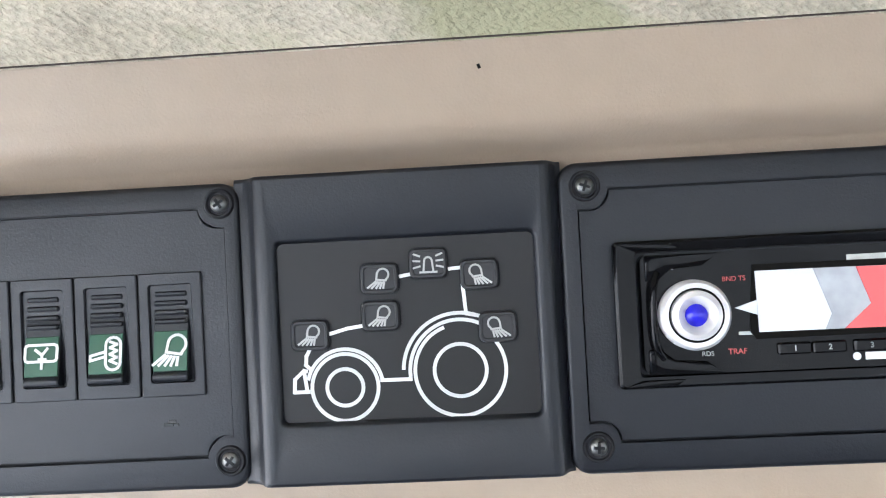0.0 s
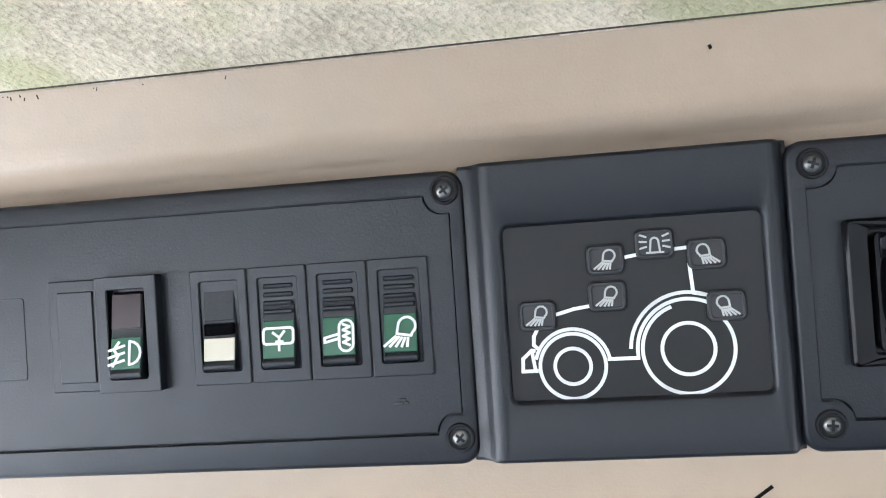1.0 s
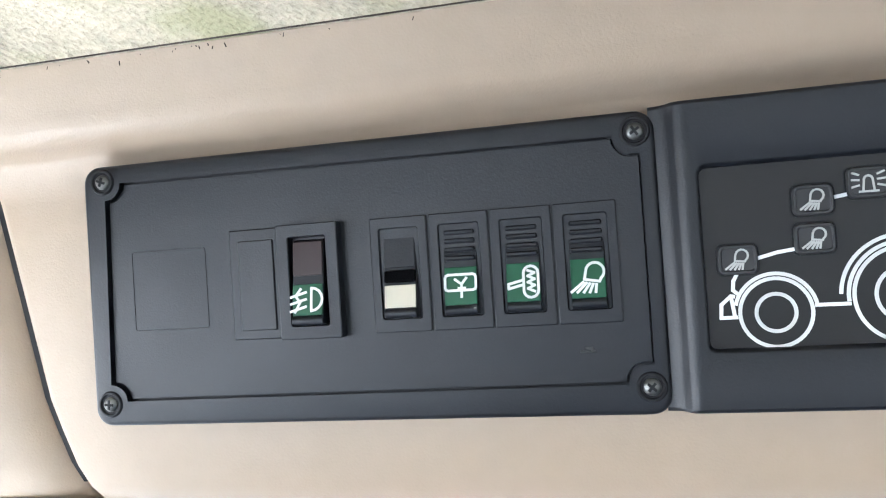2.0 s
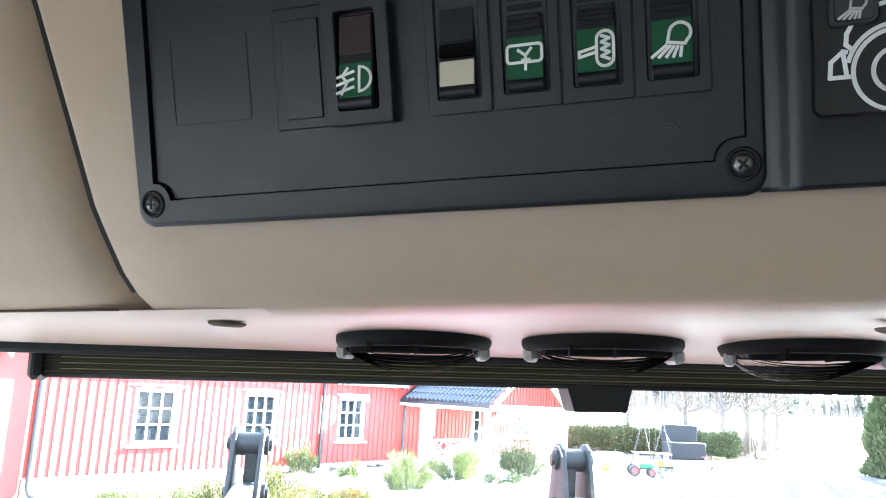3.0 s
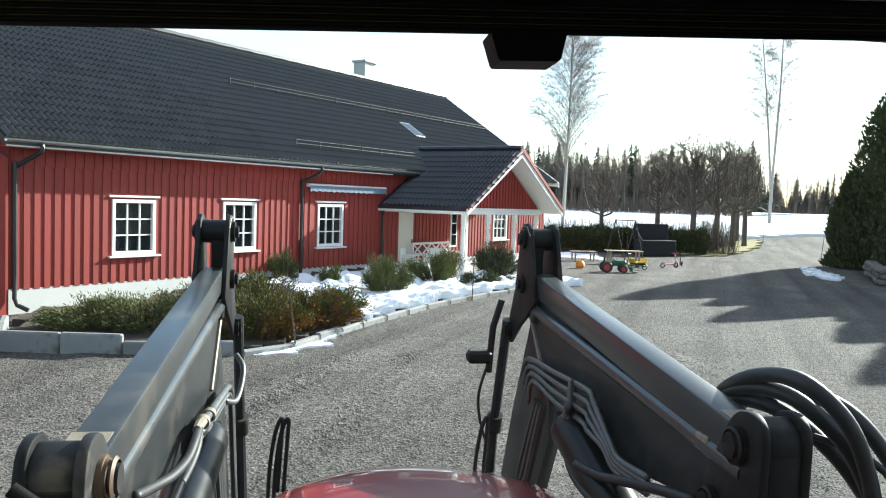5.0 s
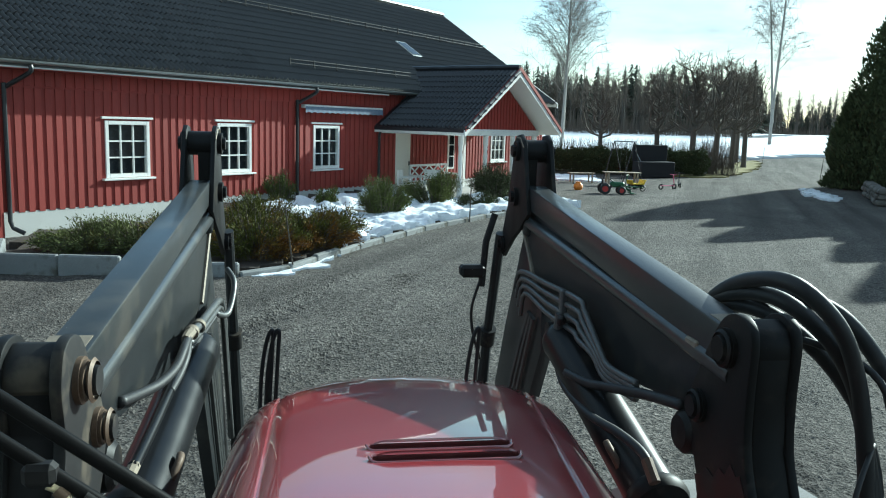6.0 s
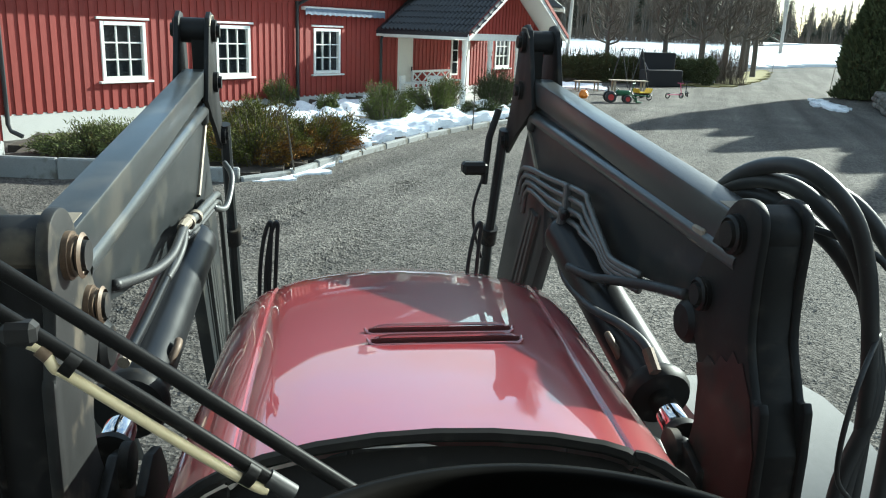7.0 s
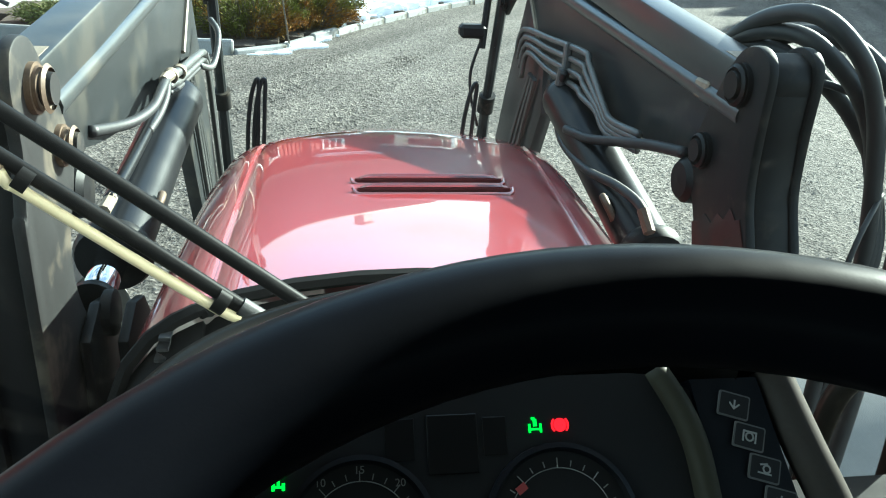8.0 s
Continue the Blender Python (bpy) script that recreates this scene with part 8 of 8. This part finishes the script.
        part("symbol", strokes(sy, 0.0010, 0.0), M["print_grey"], key, m=Matrix.Translation((0, 0, 0.0017)) @ Matrix.Rotation(radians(-90), 4, "X"))
    part("side_trim", Shape().tube(spline([CL @ Vector((0.186, 0.088, -0.004)), CL @ Vector((0.199, 0.04, -0.002)), CL @ Vector((0.212, 0.0, -0.002)), CL @ Vector((0.238, -0.09, -0.004))], 5), 0.013, 12), M["trim_grey"], d, "rounded grey edge trim", smooth=180)
    part("inner_trim", Shape().tube(spline([CL @ Vector((0.108, 0.09, 0.0)), CL @ Vector((0.124, 0.055, 0.002)), CL @ Vector((0.130, 0.01, 0.002)), CL @ Vector((0.133, -0.09, 0.0))], 5), 0.008, 10), M["trim_olive"], d, "olive-grey inner trim", smooth=180)
    part("column_shroud", Shape().tube([(0.125, 0.50, 1.95), (0.125, 0.62, 1.6), (0.125, 0.72, 1.1)], [0.16, 0.17, 0.2], 20), M["dash"], d)


build_dash()


def build_handrail():
    solid("grab_rail", Shape().tube(spline([(0.62, 0.98, 1.60), (0.63, 0.98, 1.78), (0.66, 0.97, 1.83), (0.71, 0.96, 1.80), (0.72, 0.96, 1.60)], 6), 0.014, 10), M["dash"], "grey tubular grab rail outside the cab", "grab rail", smooth=180)


build_handrail()


# ---- toys and garden things in the yard ----
def toy_tractor(x, y, turn):
    t = thing("toy_tractor", "green pedal tractor with red wheels standing on the gravel", "toy tractor", pose(x, y, 0.0, 0, 0, turn) @ Matrix.Scale(0.88, 4))
    part("bonnet", Shape().box((0.62, 0.24, 0.22), (0.22, 0, 0.42), bevel=0.05), M["toy_green"], t)
    part("body", Shape().box((0.4, 0.3, 0.14), (-0.2, 0, 0.34), bevel=0.03), M["tarp"], t)
    part("seat", Shape().box((0.2, 0.26, 0.05), (-0.3, 0, 0.46), bevel=0.02).box((0.05, 0.26, 0.2), (-0.4, 0, 0.55), bevel=0.02), M["tarp"], t)
    part("steering_wheel", Shape().lathe([(0.1, 0), (0.115, 0.012), (0.13, 0), (0.115, -0.012), (0.1, 0)], 18, pose(-0.02, 0, 0.6, 0, 40)), M["tarp"], t)
    for px, py, r, w in ((-0.32, 0.28, 0.24, 0.13), (-0.32, -0.28, 0.24, 0.13), (0.4, 0.24, 0.18, 0.1), (0.4, -0.24, 0.18, 0.1)):
        m = pose(px, py, r, 90)
        wheel = part("wheel", Shape().lathe([(r * 0.55, -w / 2), (r * 0.9, -w / 2), (r, -w / 4), (r, w / 4), (r * 0.9, w / 2), (r * 0.55, w / 2)], 20, m), M["rubber"], t)
        part("rim", Shape().lathe([(0, w * 0.3), (r * 0.5, w * 0.3), (r * 0.58, w * 0.45), (r * 0.58, -w * 0.45), (r * 0.5, -w * 0.3), (0, -w * 0.3)], 16, m), M["toy_red"], wheel)
    part("loader", Shape().tube([(0.1, 0.17, 0.5), (0.6, 0.17, 0.3), (0.8, 0.17, 0.12)], 0.02, 6).tube([(0.1, -0.17, 0.5), (0.6, -0.17, 0.3), (0.8, -0.17, 0.12)], 0.02, 6), M["toy_green"], t)
    part("bucket", Shape().prism([(0.75, 0.05), (1.02, 0.04), (1.02, 0.06), (0.8, 0.09), (0.78, 0.26), (0.75, 0.26)], -0.25, 0.25, "y"), M["toy_green"], t)


toy_tractor(11.1, 29.6, -10)


def toy_barrow():
    b = thing("toy_dumper", "yellow plastic dumper tray on small wheels", "toy", pose(13.3, 32.6, 0, 0, 0, 15) @ Matrix.Scale(0.6, 4))
    part("tray", Shape().prism([(-0.5, 0.3), (0.45, 0.3), (0.62, 0.62), (0.55, 0.62), (0.4, 0.36), (-0.45, 0.36), (-0.55, 0.6), (-0.62, 0.6)], -0.35, 0.35, "y"), M["toy_yellow"], b, "yellow tray")
    for x in (-0.3, 0.3):
        for y in (-0.3, 0.3):
            part("wheel", Shape().lathe([(0.03, -0.05), (0.15, -0.05), (0.15, 0.05), (0.03, 0.05)], 14, pose(x, y, 0.15, 90)), M["rubber"], b)
    part("chassis", Shape().box((0.8, 0.4, 0.16), (0, 0, 0.22)), M["tarp"], b)


toy_barrow()


def picnic_table(x, y, turn, label, size):
    t = thing("garden_table", label, "table", pose(x, y, 0, 0, 0, turn) @ Matrix.Scale(size, 4), group="garden tables")
    for k in range(5):
        part("board", Shape().box((1.9, 0.13, 0.04), (0, -0.3 + 0.15 * k, 0.70), bevel=0.006), M["pale_wood"], t)
    for s in (-0.75, 0.75):
        for y2 in (-0.28, 0.28):
            part("leg", Shape().box((0.09, 0.09, 0.68), (s, y2, 0.34)), M["pale_wood"], t)


picnic_table(11.9, 35.6, 8, "pale wooden garden table standing in old snow", 0.62)
picnic_table(13.2, 34.0, -6, "long pale wooden bench table by the toys", 0.84)
solid("plastic_pumpkin", Shape().lathe([(0.0, 0.0), (0.2, 0.02), (0.27, 0.16), (0.24, 0.32), (0.14, 0.42), (0.16, 0.46), (0.0, 0.44)], 14), M["orange"], "orange plastic tub on the gravel", "tub", Matrix.Translation((10.35, 31.3, 0)) @ Matrix.Scale(0.7, 4))


def swing_frame():
    s = thing("swing_frame", "dark tubular swing frame by the hedge", "swing", pose(14.6, 37.5, 0, 0, 0, 20) @ Matrix.Scale(0.78, 4))
    for y in (-0.9, 0.9):
        for x in (-0.75, 0.75):
            part("leg", Shape().tube([(x, y, 0), (0, y, 2.4)], 0.03, 8), M["tarp"], s)
    part("crossbar", Shape().tube([(0, -0.95, 2.4), (0, 0.95, 2.4)], 0.03, 8), M["tarp"], s)
    for y in (-0.25, 0.25):
        part("rope", Shape().tube([(0, y, 2.4), (0, y, 0.55)], 0.01, 5), M["tarp"], s)
    part("swing_seat", Shape().box((0.2, 0.55, 0.04), (0, 0, 0.53), bevel=0.01), M["toy_yellow"], s, "yellow swing seat")


swing_frame()


def lidded_bin():
    b = thing("storage_bin", "large black lidded storage bin by the hedge", "storage bin", pose(17.4, 40.4, 0, 0, 0, 12))
    part("bin_body", Shape().box((2.1, 0.8, 0.82), (0, 0, 0.43), bevel=0.03), M["tarp"], b)
    part("bin_lid", Shape().box((2.16, 0.05, 0.84), (0, 0.40, 1.26), bevel=0.02), M["tarp"], b, "raised black lid")
    part("bin_strut", Shape().tube([(-1.0, -0.3, 0.84), (-0.95, 0.36, 1.4)], 0.015, 6), M["gutter"], b)


lidded_bin()


def kick_bike(x, y, turn, material, label):
    k = thing("kick_scooter", label, "toy scooter", pose(x, y, 0, 0, 0, turn))
    for px in (-0.35, 0.4):
        part("wheel", Shape().lathe([(0.09, -0.02), (0.12, -0.02), (0.12, 0.02), (0.09, 0.02)], 14, pose(px, 0, 0.12, 90)), M["rubber"], k)
    part("deck", Shape().box((0.7, 0.1, 0.04), (0, 0, 0.16), bevel=0.01), M[material], k)
    part("stem", Shape().tube([(0.4, 0, 0.12), (0.3, 0, 0.62)], 0.018, 6).tube([(0.3, -0.18, 0.62), (0.3, 0.18, 0.62)], 0.014, 6), M[material], k)


kick_bike(14.6, 32.4, 20, "pink_toy", "pink toy scooter lying among the toys")
kick_bike(15.8, 33.8, 70, "tarp", "dark toy scooter standing on the gravel")
kick_bike(12.7, 31.3, 140, "toy_green", "green toy scooter beside the pedal tractor")

# ---- red cottage edge and pole line far off ----
solid("far_shed", Shape().box((5, 4, 2.6), (0, 0, 1.3)).prism([(-3, 2.6), (3, 2.6), (0, 4.4)], -2.2, 2.2, "y"), M["white_wood"], "small white shed at the far side of the field", "shed", pose(66.5, 122.0, 0, 0, 0, 30) @ Matrix.Scale(0.5, 4))
solid("red_tub", Shape().lathe([(0.0, 0.0), (0.16, 0.0), (0.2, 0.24), (0.21, 0.24), (0.17, 0.02)], 18), M["toy_red"], "red plastic bucket at the bed's edge", "bucket", Matrix.Translation((-4.95, 13.1, 0)))


# ---- churned gravel and loose stones round the tractor ----
def build_gravel_relief():
    """Clods, tyre marks and ruts in the gravel where the tractor turns, and loose stones on it."""
    x0, x1, y0, y1, cell = -4.2, 6.6, 2.6, 13.6, 0.055
    nx, ny = int((x1 - x0) / cell), int((y1 - y0) / cell)
    turn = radians(16)
    rows = []
    for j in range(ny + 1):
        row = []
        for i in range(nx + 1):
            x, y = x0 + i * cell, y0 + j * cell
            u, v = x * math.cos(turn) - y * math.sin(turn), x * math.sin(turn) + y * math.cos(turn)
            rim = min(1.0, i / 12, (nx - i) / 12, j / 12, (ny - j) / 12)
            z = 0.016 * noise.noise(Vector((x * 1.4, y * 1.4, 1))) + 0.009 * noise.noise(Vector((x * 5, y * 5, 2))) + 0.010 * noise.noise(Vector((x * 13, y * 13, 3)))
            for lane in (-3.3, -2.35, 1.9, 3.4):
                w = u - lane - 0.25 * math.sin(v * 0.35 + lane)
                if abs(w) < 0.27:
                    bar = math.sin((v + abs(w) * 0.8) * 2 * math.pi / 0.21)
                    z += (0.052 * max(0.0, bar) - 0.020) * (1 - (w / 0.27) ** 4) * (0.35 + 0.65 * max(0, noise.noise(Vector((x * .6, y * .6, lane))) + 0.5))
            row.append((x, y, ground_height(x, y) - 0.05 + rim * (0.075 + z)))
        rows.append(row)
    solid("churned_gravel", Shape().grid(rows), M["gravel"], "churned grey gravel with tyre tread marks and clods", "gravel", kind="stuff", smooth=180, fix=False)
    r = random.Random(12)
    stones = Shape()
    for _ in range(26000):
        y = 3.0 + 12.5 * r.random() ** 1.3
        x = r.uniform(-3.8, 4.0 + y * 0.25)
        inside = x0 + 0.7 < x < x1 - 0.7 and y < y1 - 0.7
        s = 0.006 + 0.010 * r.random() ** 3
        a = r.uniform(0, 6.28)
        p = Vector((x, y, ground_height(x, y) + (0.028 if inside else 0.004) + 0.016 * noise.noise(Vector((x * 1.4, y * 1.4, 1))) * inside))
        c, d = Vector((math.cos(a), math.sin(a), 0)) * s * r.uniform(0.8, 1.6), Vector((-math.sin(a), math.cos(a), 0)) * s
        stones.add([p + c, p + d, p - c * 0.9, p - d * 1.1, p + Vector((s * r.uniform(-.4, .4), s * r.uniform(-.4, .4), s * r.uniform(0.3, 0.6)))], [(0, 1, 4), (1, 2, 4), (2, 3, 4), (3, 0, 4)])
    solid("loose_gravel", stones, M["gravel_stone"], "loose crushed stones lying on the gravel", "gravel", kind="stuff", smooth=None, fix=False)


build_gravel_relief()
